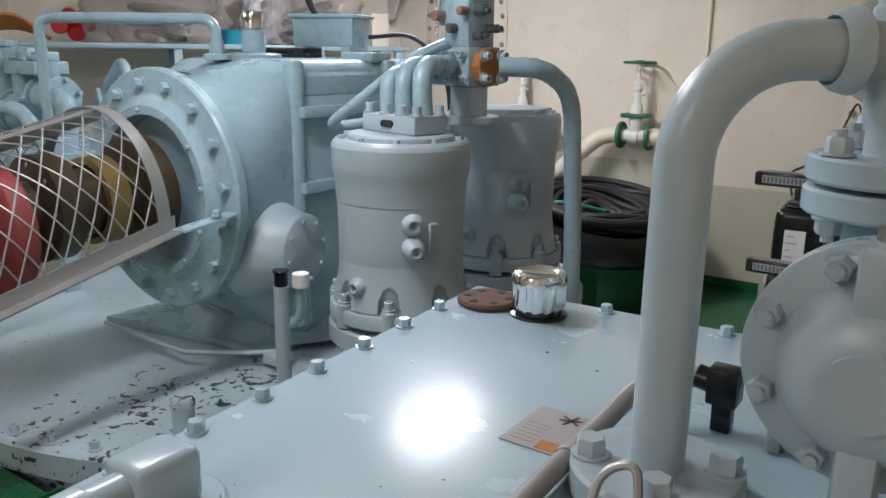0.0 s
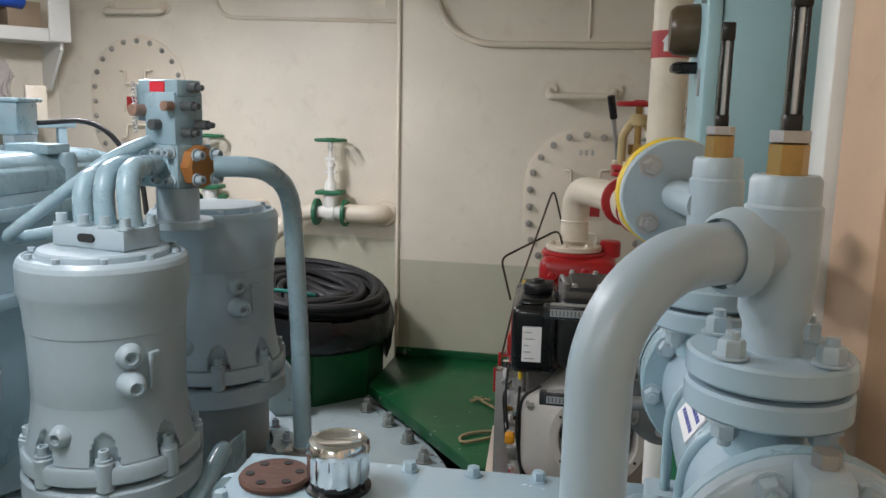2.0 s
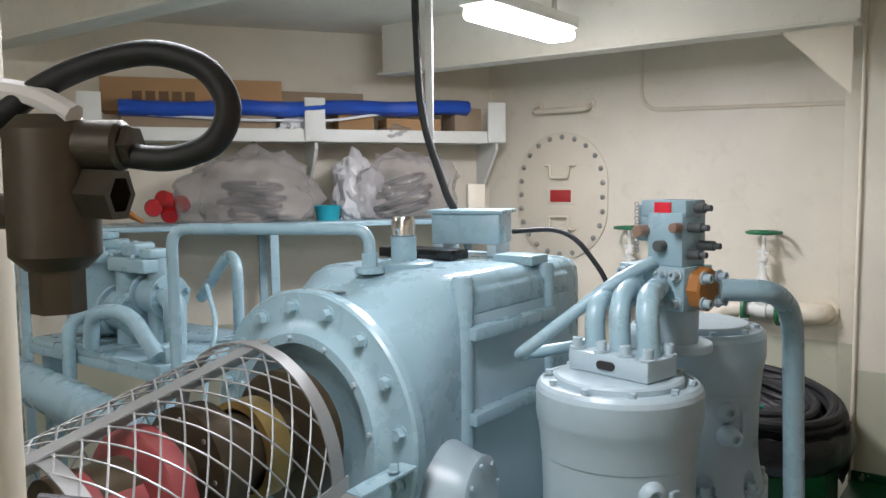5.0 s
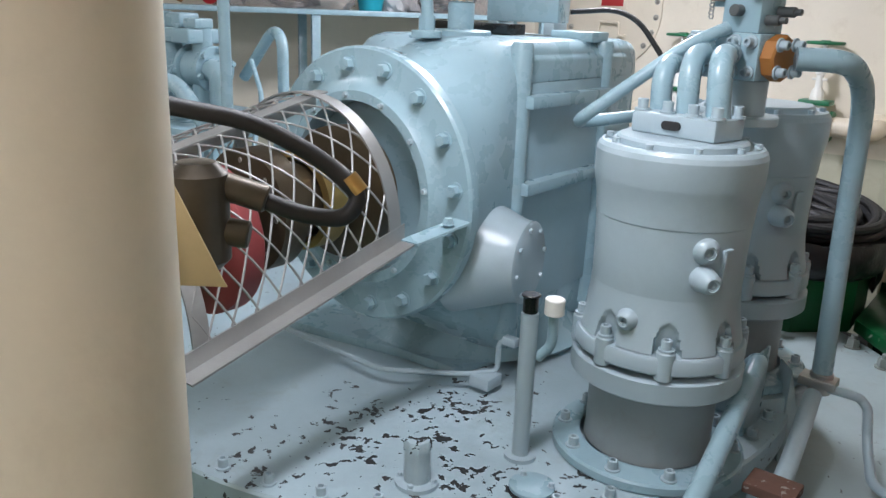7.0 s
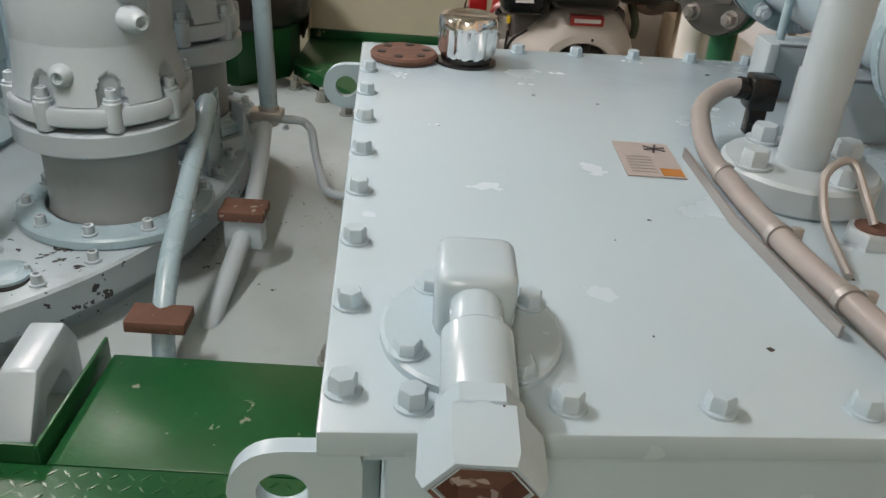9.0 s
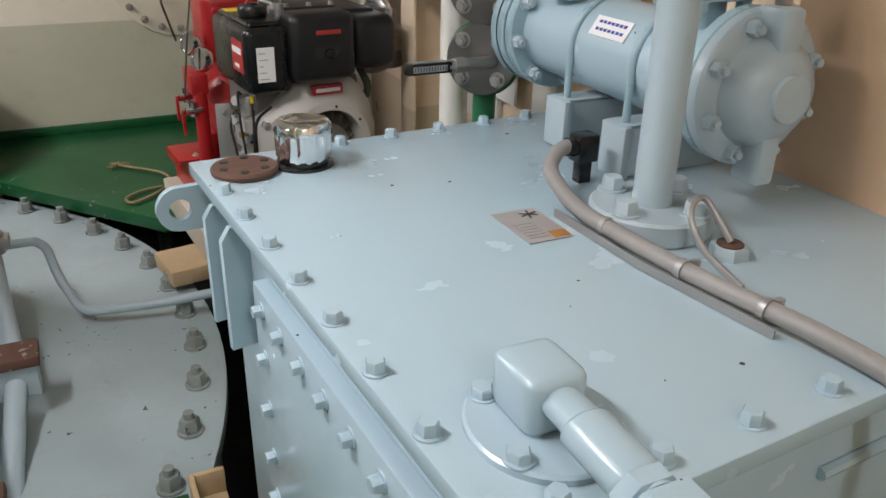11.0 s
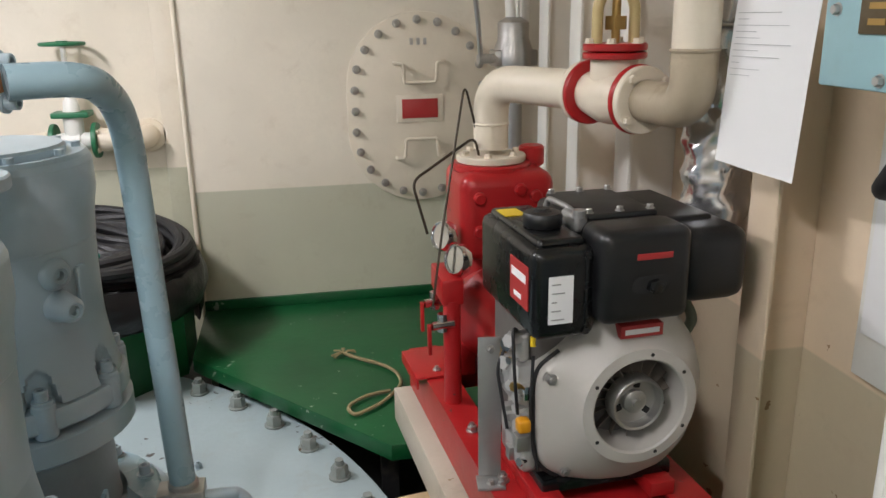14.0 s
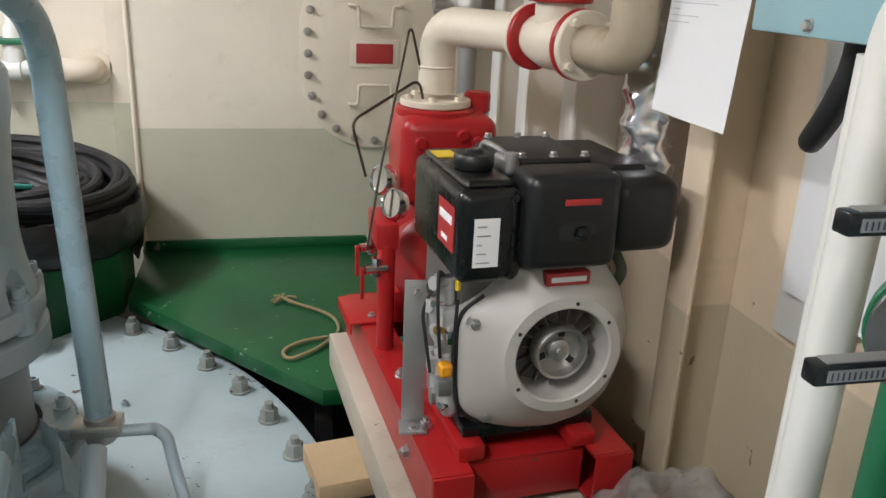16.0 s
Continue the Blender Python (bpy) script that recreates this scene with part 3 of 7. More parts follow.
single("motor_seat", bm, M_BLUE2, "grey-blue round seat under the motor", "seat ring")

# block on the first motor with three ports
blk = thing("port_block", pose(-0.785, 0.90, DT + 0.897, 0, 0, -12), "grey-blue port block bolted on the motor top", "port block")
bm = bmesh.new()
box(bm, (-0.125, -0.055, 0.0), (0.125, 0.075, 0.055), 0.006)
part("body", bm, M_BLUE2, blk)
bm = bmesh.new()
prism(bm, stadium(0.022, 0.055), 0, 0.006, pose(0.0, -0.055, 0.028, 90, 90, 0))
part("slot", bm, M_DARK, blk, "dark recessed slot")
bolts(blk, B_CAP, [pose(x, y, 0.055) for x in (-0.108, -0.03, 0.045, 0.112) for y in (-0.035, 0.055)], "cap_screw")


def pipe(name, pts, r, mat, label, bend=0.06, seg=14, collars=(), category="pipe", group=""):
    b = bmesh.new()
    tube(b, pts, r, seg, bend)
    for p, q, rr in collars:
        cyl(b, p, q, rr, seg=18, bev=0.002)
    return single(name, b, mat, label, category, group)


ZT = DT + 0.952
pipe("elbow_pipe", [(-0.700, 0.90, ZT - 0.02), (-0.715, 0.905, 1.185), (-0.775, 1.14, 1.185)], 0.030, M_BLUE, "pale blue bent pipe between motor and valve block", 0.09)
pipe("elbow_pipe", [(-0.79, 0.92, ZT - 0.02), (-0.80, 0.93, 1.175), (-0.84, 1.14, 1.19)], 0.028, M_BLUE, "pale blue bent pipe between motor and valve block", 0.09)
pipe("elbow_pipe", [(-0.875, 0.95, ZT - 0.02), (-0.885, 0.96, 1.15), (-0.90, 1.16, 1.16)], 0.028, M_BLUE, "pale blue bent pipe between motor and valve block", 0.09)
pipe("sloping_pipe", [(-0.80, 1.16, 1.252), (-0.865, 1.06, 1.205), (-1.10, 0.92, 0.988), (-1.14, 1.00, 0.97), (-0.98, 1.12, 1.00)], 0.018, M_BLUE, "thin pale blue sloping pipe from the valve block", 0.07)

# valve block
vb = thing("valve_block", pose(-0.795, 1.235, 1.085, 0, 0, -14) @ Matrix.Scale(0.89, 4), "pale blue hydraulic valve block with relief valves and red plate", "valve block")
bm = bmesh.new()
box(bm, (-0.125, -0.075, 0.035), (0.125, 0.085, 0.175), 0.005)
part("lower_body", bm, M_BLUE, vb)
bm = bmesh.new()
box(bm, (-0.02, -0.065, 0.175), (0.11, 0.065, 0.345), 0.005)
part("upper_body", bm, M_BLUE, vb)
bm = bmesh.new()
box(bm, (-0.07, -0.05, 0.25), (-0.02, 0.05, 0.37), 0.004)
box(bm, (-0.055, -0.055, 0.33), (0.115, 0.055, 0.385), 0.006)
part("pilot_head", bm, M_BLUE, vb)
bm = bmesh.new()
box(bm, (0.0, -0.059, 0.342), (0.062, -0.055, 0.378))
part("plate", bm, paint("bright_red_plate", (0.7, 0.02, 0.04), 0.4, 0.05, grime=0.05, bump=0.02), vb, "bright red plate")
M_STEMS = paint("dark_fittings", (0.12, 0.13, 0.13), 0.4, 0.2, grime=0.2, bump=0.05, metal=0.4)
M_COPPER = paint("copper_fitting", (0.38, 0.24, 0.18), 0.4, 0.1, grime=0.2, bump=0.04, metal=0.5)
for y, z, dx in ((-0.03, 0.30, 0.05), (0.03, 0.24, 0.055), (-0.03, 0.215, 0.045), (0.0, 0.36, 0.04)):
    bm = bmesh.new()
    cyl(bm, (0.11, y, z), (0.11 + dx, y, z), 0.016, seg=14, bev=0.002)
    cyl(bm, (0.11 + dx, y, z), (0.13 + dx, y, z), 0.010, seg=8)
    part("valve_stem", bm, M_STEMS, vb, "dark steel adjusting stem")
bm = bmesh.new()
cyl(bm, (0.04, -0.065, 0.24), (0.04, -0.10, 0.24), 0.018, seg=14, bev=0.002)
part("valve_stem", bm, M_STEMS, vb, "dark steel adjusting stem")
for p, q, r in (((0.10, -0.065, 0.30), (0.10, -0.105, 0.30), 0.016), ((-0.03, -0.05, 0.285), (-0.03, -0.11, 0.285), 0.020)):
    bm = bmesh.new()
    cyl(bm, p, q, r, seg=14, bev=0.002)
    part("copper_plug", bm, M_COPPER, vb)
bm = bmesh.new()
for k in range(14):
    a = k / 13
    tube(bm, [(-0.06 + 0.008 * math.cos(t * 1.05), -0.07 + 0.003 * (k % 2), 0.37 - 0.15 * a + 0.008 * math.sin(t * 1.05)) for t in range(7)], 0.0022, 6)
part("chain", bm, M_STEEL, vb, "thin steel chain")
bolts(vb, B_CAP, [pose(x, -0.075, z, 90, 0, 0) for x in (-0.10, -0.045, 0.045, 0.10) for z in (0.06, 0.15)], "cap_screw")
bm = bmesh.new()
cyl(bm, (0.05, 0.0, -0.10), (0.05, 0.0, 0.035), 0.07, seg=24, bev=0.004)
cyl(bm, (0.05, 0.0, -0.105), (0.05, 0.0, -0.075), 0.115, seg=32, bev=0.004)
part("foot", bm, M_BLUE2, vb)
bm = bmesh.new()
cyl(bm, (0.125, 0.0, 0.105), (0.172, 0.0, 0.105), 0.070, seg=8, bev=0.006)
part("adapter", bm, M_ORANGE, vb, "orange-brown primed adapter flange")
bolts(vb, B_CAP, [pose(0.172, y, z, 0, 90, 0) for y in (-0.042, 0.042) for z in (0.065, 0.145)], "cap_screw")

riser = thing("riser_pipe", Matrix(), "pale blue pipe bending down from the valve block", "pipe")
bm = bmesh.new()
tube(bm, [(-0.62, 1.20, 1.18), (-0.50, 1.26, 1.18), (-0.488, 1.46, 1.10), (-0.488, 1.525, 0.60), (-0.470, 1.50, 0.20)], 0.031, 18, 0.12)
part("tube", bm, M_BLUE, riser)
bm = bmesh.new()
box(bm, (-0.53, 1.46, 0.165), (-0.42, 1.53, 0.195), 0.004)
cyl(bm, (-0.470, 1.50, 0.14), (-0.470, 1.50, 0.21), 0.036, seg=18, bev=0.003)
part("clamp", bm, M_STEEL, riser, "steel pipe clamp")
bm = bmesh.new()
tube(bm, [(-0.60, 1.49, 0.165), (-0.36, 1.49, 0.165), (-0.35, 1.505, 0.155), (-0.325, 1.51, 0.13), (-0.305, 1.49, 0.02), (-0.25, 1.33, -0.035), (-0.02, 1.26, -0.015), (0.135, 1.235, 0.0)], 0.015, 12, 0.05)
part("branch", bm, M_BLUE2, riser, "thin grey-blue branch pipe to the tank")

# pipes from the first motor down to the walkway
tb = thing("return_pipe", Matrix(), "pale blue bent pipe with rusty clamp block", "pipe")
bm = bmesh.new()
tube(bm, [(-0.60, 1.16, 0.30), (-0.56, 1.10, 0.36), (-0.52, 0.50, 0.13), (-0.50, 0.36, 0.02), (-0.49, 0.345, -0.4)], 0.027, 16, 0.10)
part("tube", bm, M_BLUE, tb)
bm = bmesh.new()
box(bm, (-0.575, 0.335, 0.055), (-0.435, 0.42, 0.085), 0.004)
part("clamp", bm, M_RUST, tb, "rusty brown clamp block")
tb = thing("return_pipe", Matrix(), "pale blue bent pipe with rusty clamp block", "pipe")
bm = bmesh.new()
tube(bm, [(-0.47, 1.42, 0.16), (-0.45, 1.20, 0.07), (-0.42, 0.92, 0.05), (-0.46, 0.56, -0.10), (-0.46, 0.40, -0.42)], 0.027, 16, 0.10)
part("tube", bm, M_BLUE2, tb)
bm = bmesh.new()
box(bm, (-0.49, 0.85, 0.085), (-0.36, 0.95, 0.115), 0.004)
part("clamp", bm, M_RUST, tb, "rusty brown clamp block")
bm = bmesh.new()
box(bm, (-0.48, 0.865, -0.01), (-0.37, 0.935, 0.085), 0.006)
part("saddle", bm, M_BLUE2, tb)
bm = bmesh.new()
box(bm, (-0.595, 1.14, -0.084), (-0.585, 1.30, 0.33), 0.003)
single("support_plate", bm, M_BLUE, "pale blue upright support plate beside the pipe", "support plate")
bm = bmesh.new()
prism(bm, [(0, 0), (0.06, 0), (0.06, 0.10), (0, 0.32)], -0.05, 0.05, pose(-0.56, 1.42, -0.085, 90, 0, 35))
single("rib_bracket", bm, M_RING, "grey-blue ribbed bracket with rust marks", "bracket")

# dip pipe, stub and inspection lid on the drum
dp = thing("dipstick_pipe", pose(-1.02, 0.60, DT), "pale blue dipstick pipe with black cap", "dipstick pipe")
bm = bmesh.new()
lathe(bm, [(0.045, 0), (0.045, 0.012), (0.024, 0.013), (0.0235, 0.43), (0, 0.43)], 20)
part("tube", bm, M_BLUE2, dp)
bm = bmesh.new()
cyl(bm, (0, 0, 0.43), (0, 0, 0.475), 0.021, seg=16, bev=0.003)
cyl(bm, (0, 0, 0.475), (0, 0, 0.482), 0.026, seg=16, bev=0.002)
part("cap", bm, M_BLACK, dp, "black cap")
bm = bmesh.new()
tube(bm, [(0.02, 0.02, 0.30), (0.055, 0.03, 0.34), (0.055, 0.03, 0.44)], 0.014, 12, 0.03)
part("vent_elbow", bm, M_BLUE, dp)
bm = bmesh.new()
cyl(bm, (0.055, 0.03, 0.43), (0.055, 0.03, 0.475), 0.027, seg=18, bev=0.003)
part("vent_cap", bm, M_WHITE, dp, "white plastic vent cap")
st = thing("stub_pipe", pose(-1.15, 0.31, DT), "short pale blue capped stub on the drum", "stub pipe")
bm = bmesh.new()
lathe(bm, [(0.058, 0), (0.058, 0.012), (0.034, 0.013), (0.034, 0.10), (0, 0.10)], 24)
part("tube", bm, M_BLUE2, st)
bm = bmesh.new()
lathe(bm, [(0.037, 0.10), (0.037, 0.122), (0.032, 0.13), (0, 0.13)], 8)
part("cap", bm, M_DRUM, st)
bolts(st, B_SMALL, circle_of((0, 0, 0.012), (0, 0, 1), 0.047, 4, 20))
ld = thing("inspection_lid", pose(-0.905, 0.475, DT), "small round lid lying open over a dark hole", "lid")
bm = bmesh.new()
lathe(bm, [(0, 0.001), (0.058, 0.001), (0.058, 0.004), (0, 0.004)], 28)
part("hole", bm, M_DARK, ld)
bm = bmesh.new()
lathe(bm, [(0, 0.006), (0.06, 0.006), (0.06, 0.014), (0.057, 0.016), (0, 0.016)], 32, pose(-0.004, 0.012, 0))
part("disc", bm, M_BLUE, ld)
bolts(ld, B_SMALL, [pose(-0.045, 0.035, 0.016), pose(0.04, 0.035, 0.016)])

# white lug in the floor opening
bm = bmesh.new()
prism(bm, [(-0.21, 0.0), (-0.19, 0.04), (-0.07, 0.19), (0.10, 0.19), (0.15, 0.12), (0.15, 0.0), (0.08, 0.0), (0.08, 0.06), (0.05, 0.10), (-0.05, 0.10), (-0.08, 0.06), (-0.08, 0.0)], -0.038, 0.038, pose(-0.71, 0.19, -0.085, 90, 0, 95), 0.008)
single("lifting_bow", bm, M_BLUE2, "pale grey cast bow standing in the floor opening", "bow")

# ---- steering gear housing ----
GX, GZ = -1.71, 0.73     # axis of the housing
gh = thing("steering_gear_housing", pose(GX, 0.66, DT), "large pale blue steering gear housing with bolted front flange", "gear housing")
gz = GZ - DT


def loft(bm, sections):
    tmp = bmesh.new()
    rings = [[tmp.verts.new(p) for p in s] for s in sections]
    n = len(rings[0])
    for a, b in zip(rings, rings[1:]):
        for k in range(n):
            tmp.faces.new((a[k], a[(k + 1) % n], b[(k + 1) % n], b[k]))
    tmp.faces.new(rings[0])
    tmp.faces.new(rings[-1][::-1])
    bmesh.ops.recalc_face_normals(tmp, faces=tmp.faces[:])
    return add(bm, tmp)


def squircle(y, hw, top, bot, p, n=96):
    """A closed outline in x and z that goes from round (p = 2) to boxy (p large)."""
    out = []
    for k in range(n):
        a = 2 * math.pi * k / n + math.pi / n
        c, s = math.cos(a), math.sin(a)
        q = (abs(c) ** p + abs(s) ** p) ** (-1 / p)
        out.append((hw * c * q, y, gz + (top if s > 0 else bot) * s * q))
    return out


bm = bmesh.new()
loft(bm, [squircle(0.05, 0.385, 0.385, 0.385, 2.0), squircle(0.12, 0.385, 0.39, 0.40, 2.1), squircle(0.20, 0.37, 0.41, 0.46, 2.8), squircle(0.28, 0.357, 0.435, 0.53, 4.5), squircle(0.36, 0.347, 0.455, 0.58, 9.0), squircle(0.42, 0.343, 0.46, 0.60, 15.0), squircle(1.12, 0.343, 0.46, 0.60, 15.0), squircle(1.18, 0.33, 0.45, 0.60, 15.0)])
part("body", bm, M_BLUE, gh, sharp=60)
bm = bmesh.new()
lathe(bm, [(0.27, -0.02), (0.30, -0.02), (0.325, 0.004), (0.345, 0.01), (0.422, 0.01), (0.43, 0.018), (0.43, 0.05), (0.42, 0.058), (0.37, 0.07)], 72, pose(0, 0, gz, -90, 0, 0))
part("front_flange", bm, M_BLUE, gh)
bm = bmesh.new()
lathe(bm, [(0.27, -0.02), (0.262, 0.06), (0.20, 0.10), (0.0, 0.12)], 64, pose(0, 0, gz, -90, 0, 0))
part("bearing_recess", bm, M_BLUE2, gh)
bolts(gh, B_BIG, circle_of((0, 0.01, gz), (0, -1, 0), 0.377, 16, 7.5))
bolts(gh, B_SMALL, circle_of((0, -0.02, gz), (0, -1, 0), 0.286, 12, 7.5))
for y in (0.37, 0.90):
    bm = bmesh.new()
    lathe(bm, [(0.042, -0.52), (0.036, -0.2), (0.034, 0.10), (0.034, 0.30), (0.036, 0.44), (0.03, 0.455), (0.0, 0.457)], 18, pose(0.335, y, gz))
    part("corner_boss", bm, M_BLUE, gh)
bm = bmesh.new()
box(bm, (0.338, 0.40, gz - 0.42), (0.352, 0.90, gz + 0.33), 0.004)
part("side_panel", bm, M_PANEL, gh, "blue recessed side panel")
bm = bmesh.new()
prism(bm, [(0.30, 0.33), (0.352, 0.33), (0.352, 0.40), (0.30, 0.452)], 0.40, 1.06, pose(0, 0, gz, 90, 0, 0) @ Matrix.Scale(-1, 4, (0, 0, 1)), 0.006)
part("top_shoulder", bm, M_BLUE, gh)
for z in (0.275, 0.0):
    bm = bmesh.new()
    box(bm, (0.35, 0.36, z + gz - 0.02), (0.395, 0.88, z + gz + 0.02), 0.004)
    part("side_rib", bm, M_BLUE, gh)
bm = bmesh.new()
lathe(bm, [(0.20, -0.20), (0.135, -0.02), (0.130, 0.0), (0.130, 0.02), (0.122, 0.026), (0, 0.026)], 40, pose(0.455, 0.26, 0.445, 0, 90, 10))
part("side_cover", bm, M_BLUE2, gh, "round bolted side cover")
bolts(gh, B_SMALL, [pose(0.455, 0.26, 0.445, 0, 90, 10) @ m for m in circle_of((0, 0, 0.024), (0, 0, 1), 0.108, 8, 10)])
bm = bmesh.new()
prism(bm, [(-0.55, 0.10), (-0.30, 0.14), (0.02, 0.20), (0.24, 0.21), (0.30, 0.42), (0.42, 0.62), (0.42, 1.15), (-0.50, 1.15)], -0.001, 0.035, None, 0.008)
lathe(bm, [(0.46, 0.03), (0.40, 0.07), (0.36, 0.14), (0.33, 0.22)], 56, pose(-0.02, 0.66, 0))
part("foot", bm, M_BLUE, gh)
bm = bmesh.new()
tube(bm, [(-0.42, 0.02, 0.055), (0.10, 0.0, 0.055), (0.33, 0.15, 0.06), (0.40, 0.24, 0.06), (0.40, 0.24, 0.17), (0.46, 0.24, 0.18)], 0.009, 8, 0.03)
part("drain_tube", bm, M_BLUE2, gh)
bm = bmesh.new()
box(bm, (0.345, 0.16, 0.02), (0.42, 0.24, 0.06), 0.004)
part("drain_block", bm, M_BLUE2, gh)
bm = bmesh.new()
box(bm, (0.42, 0.225, 0.165), (0.47, 0.255, 0.195), 0.004)
part("drain_valve", bm, M_BLUE2, gh)
# fittings on top
bm = bmesh.new()
lathe(bm, [(0.105, 0), (0.105, 0.018), (0.10, 0.022), (0.045, 0.026), (0.045, 0.11), (0.0, 0.11)], 32, pose(0.0, 0.49, gz + 0.455))
part("breather_seat", bm, M_BLUE, gh)
bm = bmesh.new()
lathe(bm, [(0.035, 0.11), (0.042, 0.115), (0.042, 0.165), (0.036, 0.18), (0, 0.184)], 24, pose(0.0, 0.49, gz + 0.455))
part("breather_cap", bm, M_CHROME, gh, "chrome breather cap")
bm = bmesh.new()
tube(bm, [(0.0, 0.31, gz + 0.45), (0.0, 0.31, gz + 0.60), (-0.62, -0.02, gz + 0.60), (-0.62, -0.02, gz + 0.05)], 0.020, 14, 0.06)
cyl(bm, (0, 0.31, gz + 0.452), (0, 0.31, gz + 0.475), 0.05, seg=20, bev=0.003)
cyl(bm, (0, 0.31, gz + 0.475), (0, 0.31, gz + 0.52), 0.028, seg=6)
part("vent_pipe", bm, M_BLUE, gh)
bm = bmesh.new()
box(bm, (-0.30, 0.70, gz + 0.462), (0.05, 0.82, gz + 0.50), 0.004, pose(0, 0, 0, 0, 0, 0))
part("indicator_rail", bm, M_BLACK, gh, "black indicator scale rail")
bm = bmesh.new()
box(bm, (0.17, 0.80, gz + 0.45), (0.34, 0.92, gz + 0.485), 0.005)
part("lifting_pad", bm, M_BLUE, gh)
bm = bmesh.new()
prism(bm, [(0, 0), (0.10, 0), (0.10, 0.0035), (0, 0.0035)], -0.03, 0.03, pose(-0.08, 0.14, gz + 0.41, 80, 0, 0))
part("name_plate", bm, M_STEEL, gh, "small worn metal name plate")

jb = thing("junction_box", pose(-1.755, 1.66, DT + gz + 0.462, 0, 0, 18), "pale blue electrical junction box on the housing top", "junction box")
bm = bmesh.new()
box(bm, (-0.15, -0.10, 0.045), (0.13, 0.10, 0.165), 0.005)
part("body", bm, M_BLUE, jb)
bm = bmesh.new()
box(bm, (-0.165, -0.115, 0.165), (0.145, 0.115, 0.18), 0.004)
part("lid", bm, M_BLUE, jb)
for x in (-0.14, 0.08):
    bm = bmesh.new()
    box(bm, (x, -0.11, 0.0), (x + 0.04, 0.11, 0.045), 0.003)
    part("foot", bm, M_BLUE2, jb)
pipe("box_cable", [(-1.63, 1.75, 1.28), (-1.40, 1.80, 1.30), (-1.22, 1.78, 1.10), (-1.18, 1.74, 0.95)], 0.010, M_RUBBER, "thin black cable looping from the junction box", 0.12, category="cable")

# shaft, coupling and red pump seen behind the guard
sh = thing("shaft_coupling", pose(GX, 0.60, GZ), "dark oily shaft end with brass coupling", "coupling")
bm = bmesh.new()
lathe(bm, [(0.20, -0.02), (0.20, 0.04), (0.11, 0.06), (0.11, 0.30), (0.17, 0.30), (0.17, 0.38), (0.09, 0.40), (0.09, 0.75), (0, 0.75)], 40, pose(0, 0, 0, 90, 0, 0))
part("shaft", bm, paint("oily_bronze", (0.10, 0.075, 0.045), 0.35, 0.3, grime=0.4, bump=0.1, metal=0.5), sh)
bm = bmesh.new()
lathe(bm, [(0.125, 0.12), (0.145, 0.125), (0.145, 0.20), (0.125, 0.205)], 40, pose(0, 0, 0, 90, 0, 0))
part("brass_ring", bm, M_BRASS, sh)
bolts(sh, B_STEELS, circle_of((0, -0.38, 0), (0, -1, 0), 0.14, 8))
bm = bmesh.new()
lathe(bm, [(0.09, 0.46), (0.19, 0.465), (0.20, 0.475), (0.20, 0.53), (0.19, 0.54), (0.12, 0.55), (0.12, 0.66), (0.14, 0.665), (0.14, 0.72), (0.09, 0.73)], 40, pose(0, 0, -0.05, 90, 0, 0))
part("red_hub", bm, M_CLOTH, sh, "dull red coupling hub")
bolts(sh, B_STEELS, circle_of((0, -0.53, -0.05), (0, -1, 0), 0.165, 8))

# mesh guard
gd = thing("mesh_guard", Matrix(), "expanded metal guard hood on galvanised bars over the coupling", "guard")


def guard_point(u, v):
    """u along the hood from the housing outwards, v round it from one foot to the other, both 0 to 1."""
    y = 0.47 - 0.66 * u
    top, foot = 1.035 - 0.15 * u, 0.665 - 0.15 * u
    a = math.pi * v
    return Vector((GX + 0.345 * math.cos(a), y, foot + (top - foot) * math.sin(a) ** 0.9 if math.sin(a) > 0 else foot))


bm = bmesh.new()
nu, nv = 10, 13
for s in (1, -1):
    for k in range(-nu, nu + nv):
        line = []
        for j in range(121):
            v = j / 120
            u = (k + s * v * nv * 0.75) / nu if s > 0 else (k + nv * 0.75 - v * nv * 0.75) / nu
            if 0 <= u <= 1:
                line.append(guard_point(u, v))
        if len(line) > 3:
            tube(bm, line[::3] + ([line[-1]] if (len(line) - 1) % 3 else []), 0.0029, 5)
part("mesh", bm, M_GALV, gd, "expanded metal mesh")


def flat_strip(bm, pts, w, t, side):
    """A flat bar along points, w wide towards side and t thick."""
    side = Vector(side).normalized()
    tmp = bmesh.new()
    rings = []
    for k, p in enumerate(pts):
        d = (Vector(pts[min(k + 1, len(pts) - 1)]) - Vector(pts[max(k - 1, 0)])).normalized()
        nrm = d.cross(side).normalized() * (t / 2)
        p = Vector(p)
        rings.append([tmp.verts.new(q) for q in (p - nrm, p + side * w - nrm, p + side * w + nrm, p + nrm)])
    for a, b in zip(rings, rings[1:]):
        for j in range(4):
            tmp.faces.new((a[j], a[(j + 1) % 4], b[(j + 1) % 4], b[j]))
    tmp.faces.new(rings[0][::-1])
    tmp.faces.new(rings[-1])
    bmesh.ops.recalc_face_normals(tmp, faces=tmp.faces[:])
    return add(bm, tmp)


